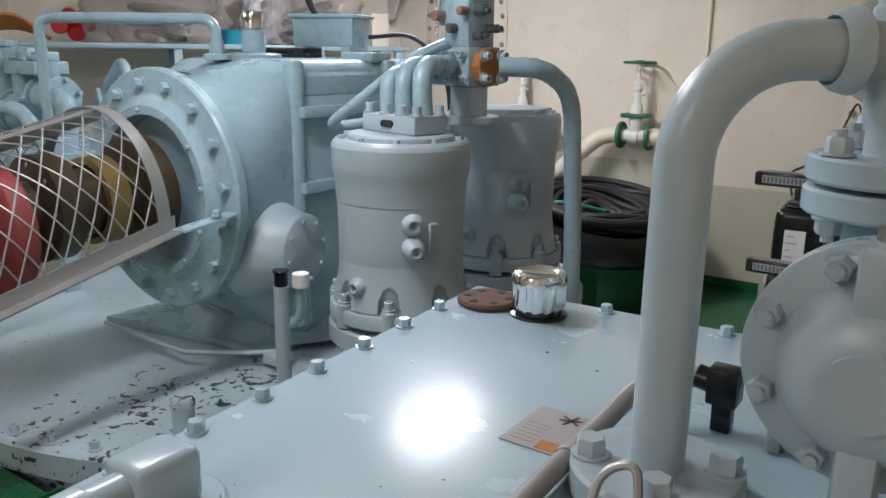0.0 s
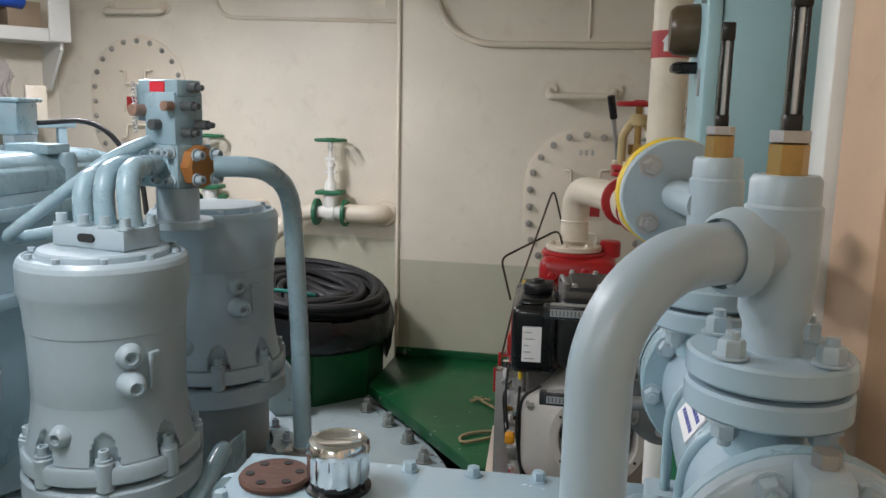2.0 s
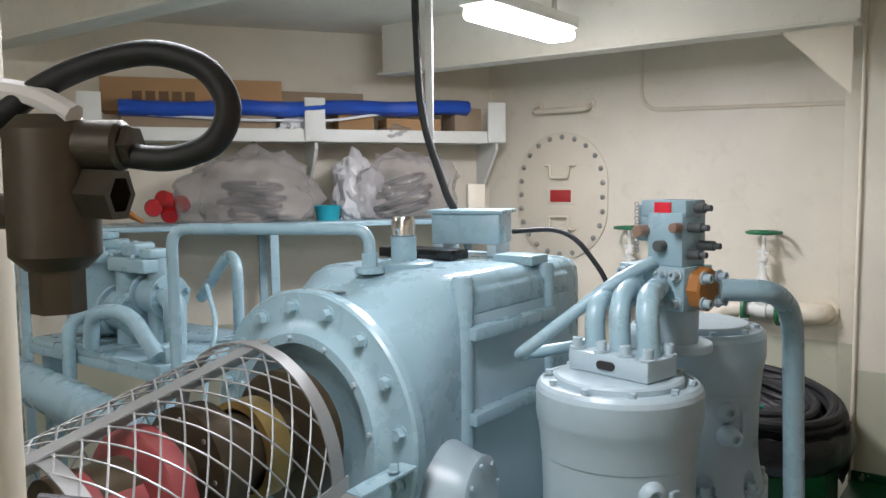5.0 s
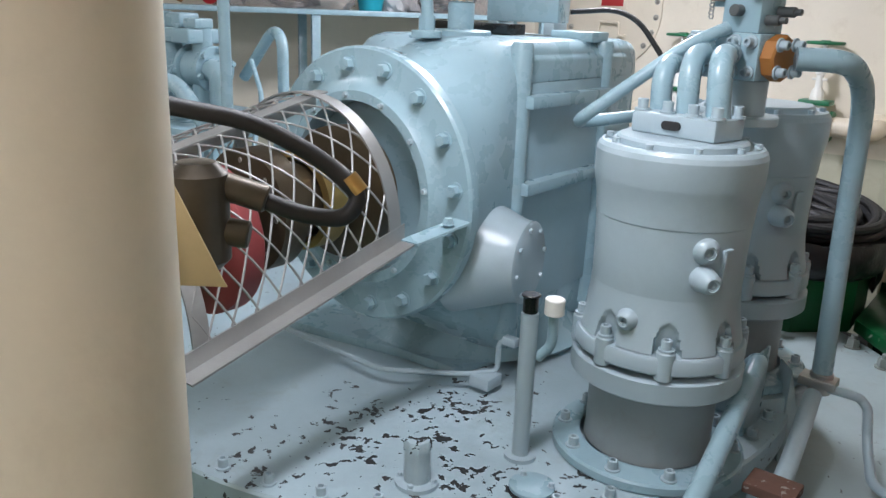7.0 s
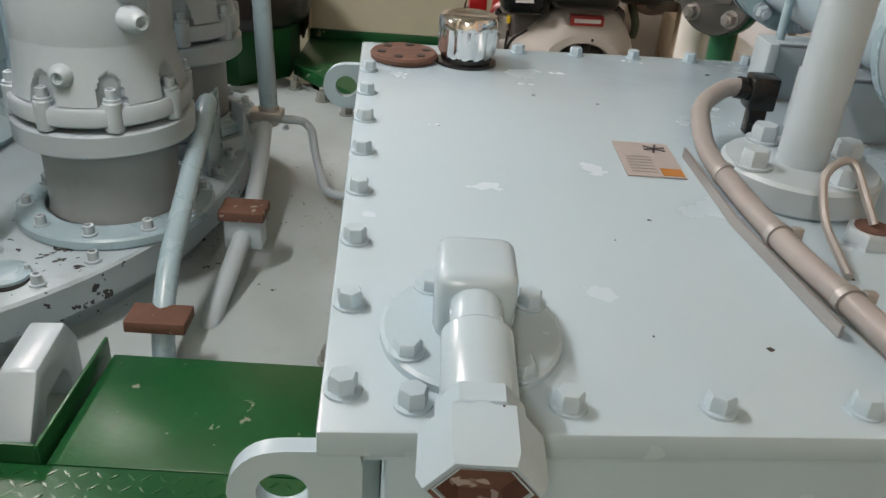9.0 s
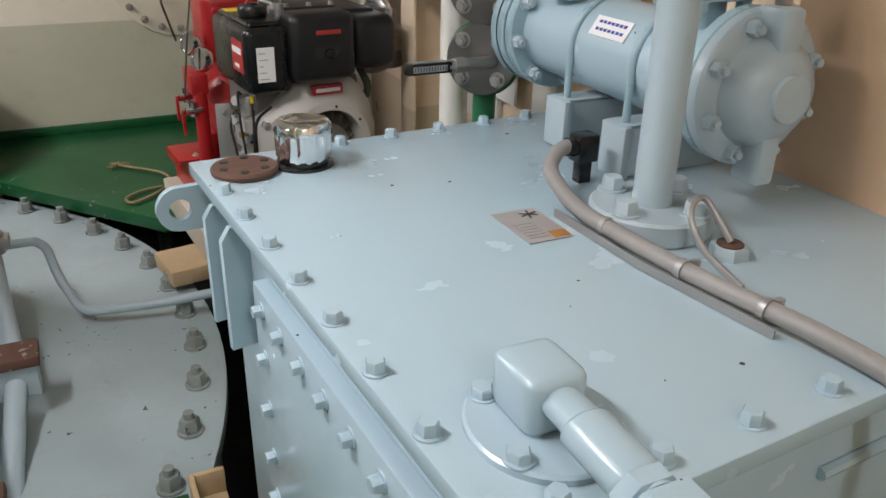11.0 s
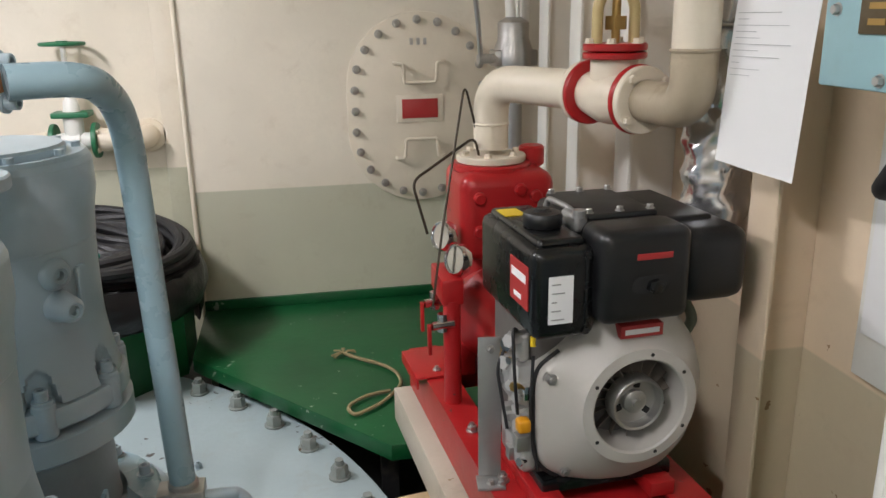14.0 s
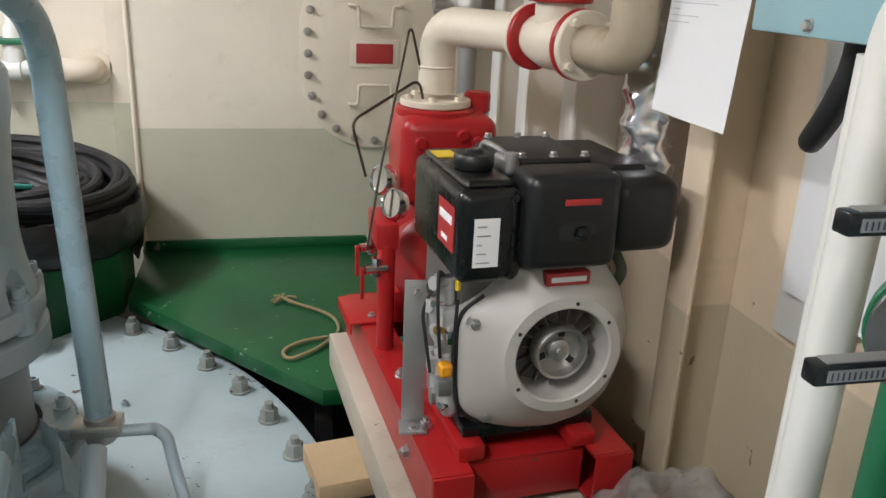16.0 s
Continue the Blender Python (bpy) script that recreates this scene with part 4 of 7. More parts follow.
bm = bmesh.new()
flat_strip(bm, [guard_point(0, k / 28) for k in range(29)], -0.045, 0.005, (0, 1, 0))
part("arch_bar", bm, M_GALV, gd)
bm = bmesh.new()
flat_strip(bm, [guard_point(1, k / 28) for k in range(29)], 0.045, 0.005, (0, 1, 0))
part("arch_bar", bm, M_GALV, gd)
for v in (0.0, 0.5, 1.0):
    bm = bmesh.new()
    a, b = guard_point(-0.02, v), guard_point(1.06, v)
    out = Vector((1, 0, 0)) if v == 0 else Vector((-1, 0, 0)) if v == 1 else Vector((1, 0, 0))
    flat_strip(bm, [a, b], 0.05, 0.005, out)
    flat_strip(bm, [a - Vector((0, 0, 0.0)), b], 0.045, 0.005, (0, 0, 1) if v != 0.5 else (0, 0, -1))
    part("side_bar", bm, M_GALV, gd, "galvanised angle bar")
bm = bmesh.new()
flat_strip(bm, [(GX + 0.345, 0.47, 0.668), (GX + 0.38, 0.66, 0.70)], 0.06, 0.006, (1, 0, 0))
part("fixing_strap", bm, M_BLUE, gd)
bolts(gd, B_BLUE, [pose(GX + 0.405, 0.60, 0.70)])

# ---- oil tank ----
TM = pose(-0.025, 0.160, 0, 0, 0, 3.8)
TZ = 0.806
tk = thing("oil_tank", TM, "pale blue steel hydraulic oil tank with bolted lid", "oil tank")
bm = bmesh.new()
box(bm, (0.045, -0.90, 0.0), (0.90, -0.045, TZ - 0.024), 0.004)
part("shell", bm, M_TANK, tk)
bm = bmesh.new()
prism(bm, [(0.03, -0.915), (0.90, -0.915), (0.90, -0.03), (0.03, -0.03)], TZ - 0.05, TZ - 0.024)
part("rim", bm, M_TANK, tk)
bm = bmesh.new()
box(bm, (0.0, -0.943, TZ - 0.022), (0.91, 0.0, TZ), 0.003)
part("lid", bm, M_TANK, tk)
spots = [(0.015, -0.161 - 0.1058 * k) for k in range(8)] + [(0.062 + 0.098 * k, -0.02) for k in range(9) if k > 1] + [(0.062 + 0.105 * k, -0.915) for k in range(8)]
bolts(tk, B_TANK, [pose(x, y, TZ, 0, 0, 37 * i) for i, (x, y) in enumerate(spots)])
for y in (-0.02, -0.925):
    bm = bmesh.new()
    tmp = bmesh.new()
    o = [(0.0, 0.038), (0.0, -0.038)] + [(-0.055 + 0.038 * math.cos(radians(a)), 0.038 * math.sin(radians(a))) for a in range(270, 89, -15)]
    outer = [(x, z) for x, z in o]
    hole = [(-0.055 + 0.018 * math.cos(radians(a)), 0.018 * math.sin(radians(a))) for a in range(0, 360, 24)]
    # plate with a round eye: strips between the hole and the outline
    n = 30
    def edge_at(a):
        d = Vector((math.cos(a), math.sin(a)))
        best = 10.0
        for k in range(len(outer)):
            p, q = Vector(outer[k]), Vector(outer[(k + 1) % len(outer)])
            c = Vector((-0.055, 0))
            e = q - p
            den = d.x * e.y - d.y * e.x
            if abs(den) < 1e-9:
                continue
            w = p - c
            s = (w.x * e.y - w.y * e.x) / den
            t = (w.x * d.y - w.y * d.x) / den
            if s > 0 and -1e-6 <= t <= 1 + 1e-6:
                best = min(best, s)
        return -0.055 + d.x * best, d.y * best
    loops = []
    for yy in (0.0, 0.014):
        loops.append([tmp.verts.new((-0.055 + 0.018 * math.cos(2 * math.pi * k / n), yy, 0.018 * math.sin(2 * math.pi * k / n))) for k in range(n)])
        loops.append([tmp.verts.new((edge_at(2 * math.pi * k / n)[0], yy, edge_at(2 * math.pi * k / n)[1])) for k in range(n)])
    for a, b in ((0, 1), (2, 3), (1, 3), (0, 2)):
        for k in range(n):
            tmp.faces.new((loops[a][k], loops[a][(k + 1) % n], loops[b][(k + 1) % n], loops[b][k]))
    bmesh.ops.recalc_face_normals(tmp, faces=tmp.faces[:])
    add(bm, tmp, pose(0.03, y, TZ - 0.072))
    part("lifting_lug", bm, M_TANK, tk)
# side flanges with bolts on the left side
bm = bmesh.new()
box(bm, (0.02, -0.80, 0.30), (0.045, -0.25, 0.70), 0.004)
part("hatch", bm, M_TANK, tk)
bolts(tk, B_TANK, [pose(0.02, y, z, 0, -90, 0) for z in (0.33, 0.67) for y in [-0.29 - 0.08 * k for k in range(7)]] + [pose(0.02, y, z, 0, -90, 0) for y in (-0.29, -0.77) for z in (0.41, 0.5, 0.59)])
for y in (-0.06, -0.16):
    bm = bmesh.new()
    prism(bm, [(-0.014, -0.16), (-0.014, 0.03), (0.0, 0.05), (0.02, 0.05), (0.035, 0.03), (0.035, -0.16)], -0.006, 0.006, pose(0.015, y, 0.70, 90, 0, 8))
    part("tab", bm, M_TANK, tk)
bm = bmesh.new()
tube(bm, [(0.42, -0.903, 0.68), (0.88, -0.903, 0.68)], 0.008, 8)
part("weld_rib", bm, M_TANK, tk)

# things on the lid
cap = thing("filler_cap", TM @ pose(0.165, -0.092, TZ), "chrome fluted filler cap on the tank lid", "filler cap")
bm = bmesh.new()
lathe(bm, [(0.048, 0), (0.048, 0.004), (0.04, 0.006), (0.04, 0.014)], 32)
part("collar", bm, M_BLACK, cap)
bm = bmesh.new()
prof = []
for z, r in ((0.012, 0.040), (0.02, 0.043), (0.055, 0.043)):
    prof.append((z, r))
tmp = bmesh.new()
rings = []
for z, r in prof:
    rings.append([tmp.verts.new(((r + 0.0022 * (1 if (k // 2) % 2 else -1) * (1 if z > 0.015 else 0)) * math.cos(2 * math.pi * k / 56), (r + 0.0022 * (1 if (k // 2) % 2 else -1) * (1 if z > 0.015 else 0)) * math.sin(2 * math.pi * k / 56), z)) for k in range(56)])
for r, z in ((0.046, 0.057), (0.046, 0.068), (0.042, 0.074), (0.034, 0.076), (0.030, 0.073)):
    rings.append([tmp.verts.new((r * math.cos(2 * math.pi * k / 56), r * math.sin(2 * math.pi * k / 56), z)) for k in range(56)])
for a, b in zip(rings, rings[1:]):
    for k in range(56):
        tmp.faces.new((a[k], a[(k + 1) % 56], b[(k + 1) % 56], b[k]))
tmp.faces.new(rings[-1])
add(bm, tmp)
part("cap", bm, M_CHROME, cap)
rf = thing("blank_flange", TM @ pose(0.068, -0.088, TZ), "rusty brown round blank flange on the tank lid", "flange")
bm = bmesh.new()
lathe(bm, [(0.046, 0), (0.052, 0.002), (0.053, 0.008), (0.050, 0.012), (0, 0.012)], 32)
part("disc", bm, M_RUST, rf)
for k in range(6):
    bm = bmesh.new()
    a = radians(60 * k + 15)
    cyl(bm, (0.036 * math.cos(a), 0.036 * math.sin(a), 0.0122), (0.036 * math.cos(a), 0.036 * math.sin(a), 0.0132), 0.007, seg=12)
    part("bolt_hole", bm, M_DARK, rf)
sg = thing("notice_label", TM @ pose(0.313, -0.519, TZ + 0.0006, 0, 0, -4), "worn white notice label with orange corner on the lid", "label")
bm = bmesh.new()
box(bm, (0.0, 0.0, 0), (0.068, 0.105, 0.0012))
part("sheet", bm, paint("worn_label", (0.36, 0.34, 0.33), 0.5, 0.1, 0.03, chip_col=(0.35, 0.36, 0.35), grime=0.4, bump=0.02), sg)
bm = bmesh.new()
box(bm, (0.042, 0.004, 0.0012), (0.066, 0.024, 0.0018))
part("orange_field", bm, M_ORANGE, sg)
bm = bmesh.new()
for k in range(6):
    box(bm, (0.008, 0.012 + 0.009 * k, 0.0012), (0.037, 0.015 + 0.009 * k, 0.0016))
part("print_lines", bm, M_GALV, sg)
bm = bmesh.new()
for a in (20, 75, 150):
    prism(bm, [(-0.014, -0.0015), (0.014, -0.0015), (0.014, 0.0015), (-0.014, 0.0015)], 0.0018, 0.0022, pose(0.048, 0.085, 0, 0, 0, a))
part("pictogram", bm, M_INK, sg)

# big union fitting on the near edge of the lid
uf = thing("union_fitting", TM @ pose(0.108, -0.833, TZ, 0, 0, -4) @ Matrix.Diagonal((1.0, 1.12, 0.74, 1.0)), "pale blue painted elbow union with open rusty end on the lid", "pipe fitting")
bm = bmesh.new()
lathe(bm, [(0.069, 0), (0.069, 0.008), (0.066, 0.011), (0, 0.011)], 40)
part("flange", bm, M_TANK, uf)
bolts(uf, B_TANK, circle_of((0, 0, 0.011), (0, 0, 1), 0.057, 4, 35))
bm = bmesh.new()
box(bm, (-0.030, -0.020, 0.008), (0.030, 0.042, 0.085), 0.012, seg=3)
part("elbow_block", bm, M_TANK, uf)
bm = bmesh.new()
tube(bm, [(0, -0.015, 0.055), (0, -0.13, 0.054)], 0.019, 20)
lathe(bm, [(0.022, 0.05), (0.0245, 0.053), (0.0245, 0.108), (0.021, 0.114)], 24, along((0, 0, 0.057), (0, -1, 0.0)))
part("sleeve", bm, M_TANK, uf)
bm = bmesh.new()
lathe(bm, [(0.020, 0.110), (0.027, 0.112), (0.027, 0.126), (0.022, 0.129), (0.022, 0.131), (0.036, 0.134), (0.036, 0.166), (0.032, 0.173), (0.026, 0.173), (0.024, 0.150), (0.0, 0.148)], 6, along((0, 0, 0.057), (0, -1, 0.0)))
part("nut", bm, M_TANK, uf)
bm = bmesh.new()
lathe(bm, [(0.0, 0.158), (0.0235, 0.159), (0.026, 0.172), (0.0295, 0.1745)], 6, along((0, 0, 0.057), (0, -1, 0.0)))
part("rusty_bore", bm, M_RUST, uf, "rusty open bore")

# ---- cooler and pipework over the tank ----
def flange(bm, c, axis, r, t, hub=0.0):
    c, axis = Vector(c), Vector(axis).normalized()
    cyl(bm, c, c + axis * t, r, seg=36, bev=0.003)
    if hub:
        cyl(bm, c - axis * hub, c, r * 0.55, r * 0.62, seg=24)


KX, KZ = 0.678, 0.975
ck = thing("oil_cooler", Matrix(), "pale blue tube oil cooler with bolted end covers on brackets", "oil cooler")
bm = bmesh.new()
cyl(bm, (KX, -0.30, KZ), (KX, 0.19, KZ), 0.080, seg=40)
part("shell", bm, M_TANK, ck)
for y in (0.165, 0.195, -0.312):
    bm = bmesh.new()
    flange(bm, (KX, y, KZ), (0, 1, 0), 0.109, 0.022)
    part("end_flange", bm, M_BLUE, ck)
bolts(ck, B_FLG, circle_of((KX, 0.165, KZ), (0, -1, 0), 0.094, 8, 10))
bm = bmesh.new()
lathe(bm, [(0.109, 0.0), (0.109, 0.016), (0.104, 0.02), (0.078, 0.024), (0.072, 0.045), (0.058, 0.062), (0.036, 0.072), (0.032, 0.072), (0.032, 0.080), (0, 0.080)], 44, along((KX, -0.314, KZ), (KX, -1, KZ)))
box(bm, (KX - 0.019, -0.375, KZ + 0.05), (KX + 0.019, -0.322, KZ + 0.115), 0.008)
box(bm, (KX - 0.017, -0.375, KZ - 0.128), (KX + 0.017, -0.322, KZ - 0.05), 0.008)
part("end_cover", bm, M_BLUE2, ck, "greyish domed end cover")
bm = bmesh.new()
cyl(bm, (KX, -0.348, KZ + 0.112), (KX, -0.348, KZ + 0.127), 0.011, seg=6)
part("vent_plug", bm, M_STEEL, ck)
bolts(ck, B_FLG, circle_of((KX, -0.332, KZ), (0, -1, 0), 0.092, 8, 22))
bm = bmesh.new()
lathe(bm, [(0.110, 0), (0.110, 0.02), (0.104, 0.026), (0.07, 0.030), (0.06, 0.05), (0.0, 0.052)], 40, along((KX, 0.217, KZ), (KX, 1, KZ)))
part("end_chamber", bm, M_BLUE, ck)
for y in (0.005, -0.16):
    bm = bmesh.new()
    pts = [(KX - 0.105, y, TZ + 0.10)] + [(KX + 0.082 * math.cos(a), y, KZ + 0.082 * math.sin(a)) for a in [math.pi - math.pi * k / 14 for k in range(15)]] + [(KX + 0.105, y, TZ + 0.10)]
    tube(bm, [(KX - 0.082, y, TZ + 0.05)] + pts[1:-1] + [(KX + 0.082, y, TZ + 0.05)], 0.0065, 10)
    part("u_bolt", bm, M_BLUE, ck)
    bm = bmesh.new()
    box(bm, (KX - 0.098, y - 0.02, TZ + 0.002), (KX + 0.098, y - 0.012, TZ + 0.085), 0.002)
    box(bm, (KX - 0.098, y - 0.02, TZ + 0.078), (KX + 0.098, y + 0.03, TZ + 0.086), 0.002)
    box(bm, (KX - 0.105, y - 0.03, TZ + 0.002), (KX - 0.09, y + 0.03, TZ + 0.085), 0.002)
    part("bracket", bm, M_BLUE2, ck)
bm = bmesh.new()
TAG = Matrix.Translation((KX, -0.078, KZ)) @ pose(0, 0, 0, 0, -56, 0) @ pose(0, 0, 0.0795, 0, 0, 90)
box(bm, (-0.046, -0.017, 0), (0.046, 0.017, 0.0022), 0, TAG)
part("tag", bm, M_PAPER, ck, "white tag with blue handwriting")
bm = bmesh.new()
for k in (-1, 1):
    for j in range(7):
        box(bm, (-0.036 + 0.0105 * j, -0.0035 + 0.0065 * k, 0.0022), (-0.0285 + 0.0105 * j, 0.0015 + 0.0065 * k, 0.0028), 0, TAG)
part("writing", bm, paint("blue_ink", (0.05, 0.08, 0.35), 0.6, 0.1, grime=0, bump=0), ck)


def tee(x, y):
    """Flanged stand-pipe with a side branch and a glass thermometer in its top."""
    th = thing("cooler_branch", pose(x, y, 0), "pale blue flanged branch pipe with thermometer above the cooler", "pipe branch", "branches above the cooler")
    b = bmesh.new()
    cyl(b, (0, 0, KZ + 0.07), (0, 0, 1.09), 0.035, seg=24)
    part("neck", b, M_BLUE, th)
    for z in (1.088, 1.118):
        b = bmesh.new()
        flange(b, (0, 0, z), (0, 0, 1), 0.073, 0.025)
        part("flange", b, M_TANK, th)
    bolts(th, B_FLG, circle_of((0, 0, 1.144), (0, 0, 1), 0.057, 4, 45))
    bolts(th, B_FLG, circle_of((0, 0, 1.088), (0, 0, -1), 0.057, 4, 45))
    b = bmesh.new()
    lathe(b, [(0.026, 1.14), (0.026, 1.165), (0.029, 1.172), (0.0315, 1.178), (0.0315, 1.20), (0.033, 1.203), (0.033, 1.272), (0.030, 1.275), (0.030, 1.295), (0.027, 1.30), (0, 1.30)], 28)
    part("tee_body", b, M_BLUE2, th)
    b = bmesh.new()
    lathe(b, [(0.017, 1.299), (0.017, 1.326), (0.014, 1.328), (0, 1.328)], 6)
    part("gland", b, M_BRASS, th, "brass hexagon gland")
    b = bmesh.new()
    lathe(b, [(0.017, 1.328), (0.017, 1.338), (0, 1.338)], 6)
    part("lock_nut", b, M_STEEL, th)
    b = bmesh.new()
    box(b, (-0.008, -0.007, 1.336), (0.008, 0.007, 1.352), 0.002)
    box(b, (-0.008, -0.007, 1.440), (0.008, 0.007, 1.462), 0.002)
    box(b, (-0.007, -0.006, 1.35), (-0.003, 0.006, 1.442), 0.001)
    box(b, (0.003, -0.006, 1.35), (0.007, 0.006, 1.442), 0.001)
    case = part("thermometer_case", b, M_BLACK, th, "black thermometer case")
    b = bmesh.new()
    cyl(b, (0, -0.003, 1.35), (0, -0.003, 1.442), 0.0022, seg=8)
    part("glass_tube", b, M_PAPER, case)
    return th


tee(0.658, -0.220)
tee(0.640, 0.082)
# yellow flange pair facing the room on the far branch
yf = thing("yellow_flange", pose(0.604, 0.20, 1.24, 0, 0, 100), "pale blue bolted flange with yellow ring", "flange")
bm = bmesh.new()
cyl(bm, (-0.13, 0, 0), (0.0, 0, 0), 0.022, seg=20)
cyl(bm, (0.0, 0, 0), (0.018, 0, 0), 0.078, seg=40, bev=0.002)
part("flange", bm, M_BLUE2, yf)
bm = bmesh.new()
cyl(bm, (0.019, 0, 0), (0.040, 0, 0), 0.080, seg=40, bev=0.002)
part("ring", bm, M_YELLOW, yf, "yellow painted ring")
bolts(yf, B_FLGS, circle_of((0.0, 0, 0), (-1, 0, 0), 0.056, 4, 45))
pipe("pale_pipe", [(0.598, 0.24, 1.24), (0.632, 0.525, 1.24), (0.636, 0.535, 0.0)], 0.030, M_WHITE, "white painted pipe bending down behind the tank", 0.09, 18)
pipe("pale_pipe", [(0.690, 0.615, 1.15), (0.690, 0.615, 0.0)], 0.026, M_WHITE, "white painted vertical pipe behind the tank", 0, 18)
M_DKSTEEL = paint("oily_dark_steel", (0.24, 0.235, 0.23), 0.32, 0.25, grime=0.4, grime_col=(0.07, 0.06, 0.05), bump=0.08, metal=0.75)
# water flanges with thermometers at the far end of the cooler
for z in (1.045, 0.90):
    wf = thing("water_flange", pose(0.597, 0.328, z - 0.008), "bolted dark steel flange with thermometer and green rim", "flange", "water flanges")
    bm = bmesh.new()
    cyl(bm, (0, 0.0, 0), (0.012, 0.012, 0), 0.074, seg=36, bev=0.002)
    part("plate", bm, M_DKSTEEL, wf)
    bm = bmesh.new()
    cyl(bm, (0.013, 0.013, 0), (0.030, 0.030, 0), 0.079, seg=36, bev=0.002)
    part("rim", bm, M_GREENV, wf, "green painted counter flange")
    bolts(wf, B_FLGS, [along((0, 0, 0), (-1, -1, 0)) @ m for m in circle_of((0, 0, 0), (0, 0, 1), 0.054, 4, 45)])
    bm = bmesh.new()
    cyl(bm, (0.02, -0.02, 0), (-0.09, -0.030, 0), 0.012, seg=14)
    cyl(bm, (-0.05, -0.027, 0), (-0.075, -0.029, 0), 0.016, seg=6)
    part("stem", bm, M_STEEL, wf)
    bm = bmesh.new()
    box(bm, (-0.18, -0.041, -0.011), (-0.083, -0.019, 0.011), 0.003)
    case = part("thermometer_case", bm, M_BLACK, wf, "black thermometer case with scale")
    bm = bmesh.new()
    box(bm, (-0.168, -0.0425, -0.006), (-0.095, -0.041, 0.006))
    box(bm, (-0.168, -0.038, 0.011), (-0.095, -0.022, 0.0125))
    part("scale", bm, M_GALV, case, "pale scale strip")
    bm = bmesh.new()
    for k in range(12):
        box(bm, (-0.165 + 0.006 * k, -0.0435, -0.004), (-0.1635 + 0.006 * k, -0.0425, 0.004))
    part("scale_marks", bm, M_INK, case)
pipe("green_pipe", [(0.617, 0.378, 0.89), (0.665, 0.43, 0.875), (0.675, 0.44, 0.0)], 0.026, M_GREENV, "dark green pipe below the water flange", 0.05)
pipe("white_pipe", [(0.617, 0.348, 1.037), (0.66, 0.40, 1.037), (SIDE - 0.001, 0.52, 1.037)], 0.024, M_WHITE, "white painted pipe from the water flange into the wall", 0.04)

# tall bent pipe standing on the lid
bp = thing("bent_pipe", Matrix(), "pale grey pipe rising from the lid and bending to the cooler", "pipe")
bm = bmesh.new()
arc = [Vector((0.507 + 0.777 * 0.10 * (1 - math.cos(a)), -0.344 + 0.629 * 0.10 * (1 - math.cos(a)), 1.135 + 0.10 * math.sin(a))) for a in [math.pi / 2 * k / 16 for k in range(17)]]
tube(bm, [Vector((0.506, -0.345, TZ + 0.03))] + arc + [Vector((0.650, -0.227, 1.235))], 0.0265, 24)
part("tube", bm, M_BLUE2, bp)
bm = bmesh.new()
lathe(bm, [(0.035, -0.004), (0.039, 0.0), (0.036, 0.012), (0.030, 0.02)], 24, along((0.617, -0.254, 1.235), (0.567, -0.294, 1.235)))
part("weld_collar", bm, M_BLUE2, bp)
bm = bmesh.new()
cyl(bm, (0.506, -0.345, TZ), (0.506, -0.345, TZ + 0.034), 0.084, seg=44, bev=0.004)
part("foot_flange", bm, M_BLUE2, bp)
bolts(bp, hex_head(0.0155, 0.017, M_BLUE2), circle_of((0.506, -0.345, TZ + 0.034), (0, 0, 1), 0.064, 4, 20))
# cable conduit on the lid
cd = thing("flexible_conduit", Matrix(), "grey taped flexible conduit clipped along the tank lid", "conduit")
bm = bmesh.new()
tube(bm, [(0.515, -0.165, TZ + 0.058), (0.475, -0.165, TZ + 0.062), (0.430, -0.20, TZ + 0.045), (0.417, -0.29, TZ + 0.02), (0.421, -0.445, TZ + 0.02), (0.433, -0.56, TZ + 0.02), (0.455, -0.66, TZ + 0.02), (0.475, -0.77, TZ + 0.01), (0.48, -0.82, TZ - 0.06), (0.47, -0.835, 0.3)], 0.0115, 14, 0.06)
part("hose", bm, paint("taped_conduit", (0.30, 0.29, 0.28), 0.45, 0.2, grime=0.4, grime_col=(0.3, 0.17, 0.1), bump=0.1), cd)
for x, y in ((0.419, -0.36), (0.4265, -0.50), (0.444, -0.61)):
    bm = bmesh.new()
    cyl(bm, (x, y, TZ + 0.02), (x + 0.001, y - 0.008, TZ + 0.02), 0.0135, seg=16)
    box(bm, (x + 0.012, y - 0.008, TZ), (x + 0.022, y, TZ + 0.03), 0.001)
    part("clip", bm, M_GALV, cd)
bm = bmesh.new()
flat_strip(bm, [(0.402, -0.27, TZ + 0.001), (0.406, -0.45, TZ + 0.001), (0.432, -0.64, TZ + 0.001)], 0.012, 0.003, (0, 0, 1))
part("rail", bm, M_GALV, cd)
bm = bmesh.new()
box(bm, (0.500, -0.180, TZ + 0.034), (0.536, -0.148, TZ + 0.078), 0.004)
box(bm, (0.507, -0.174, TZ), (0.530, -0.154, TZ + 0.034), 0.003)
cyl(bm, (0.500, -0.164, TZ + 0.058), (0.486, -0.164, TZ + 0.060), 0.0145, seg=12)
part("plug_head", bm, M_BLACK, cd, "black square connector")
sl = thing("sensor_socket", pose(0.536, -0.465, TZ), "small grey hexagon socket with rusty top and thin wire", "sensor")
bm = bmesh.new()
lathe(bm, [(0.025, 0), (0.025, 0.012), (0.022, 0.016), (0.016, 0.016)], 6)
part("body", bm, M_BLUE2, sl)
bm = bmesh.new()
cyl(bm, (0, 0, 0.012), (0, 0, 0.018), 0.017, seg=16)
part("bore", bm, M_RUST, sl)
bm = bmesh.new()
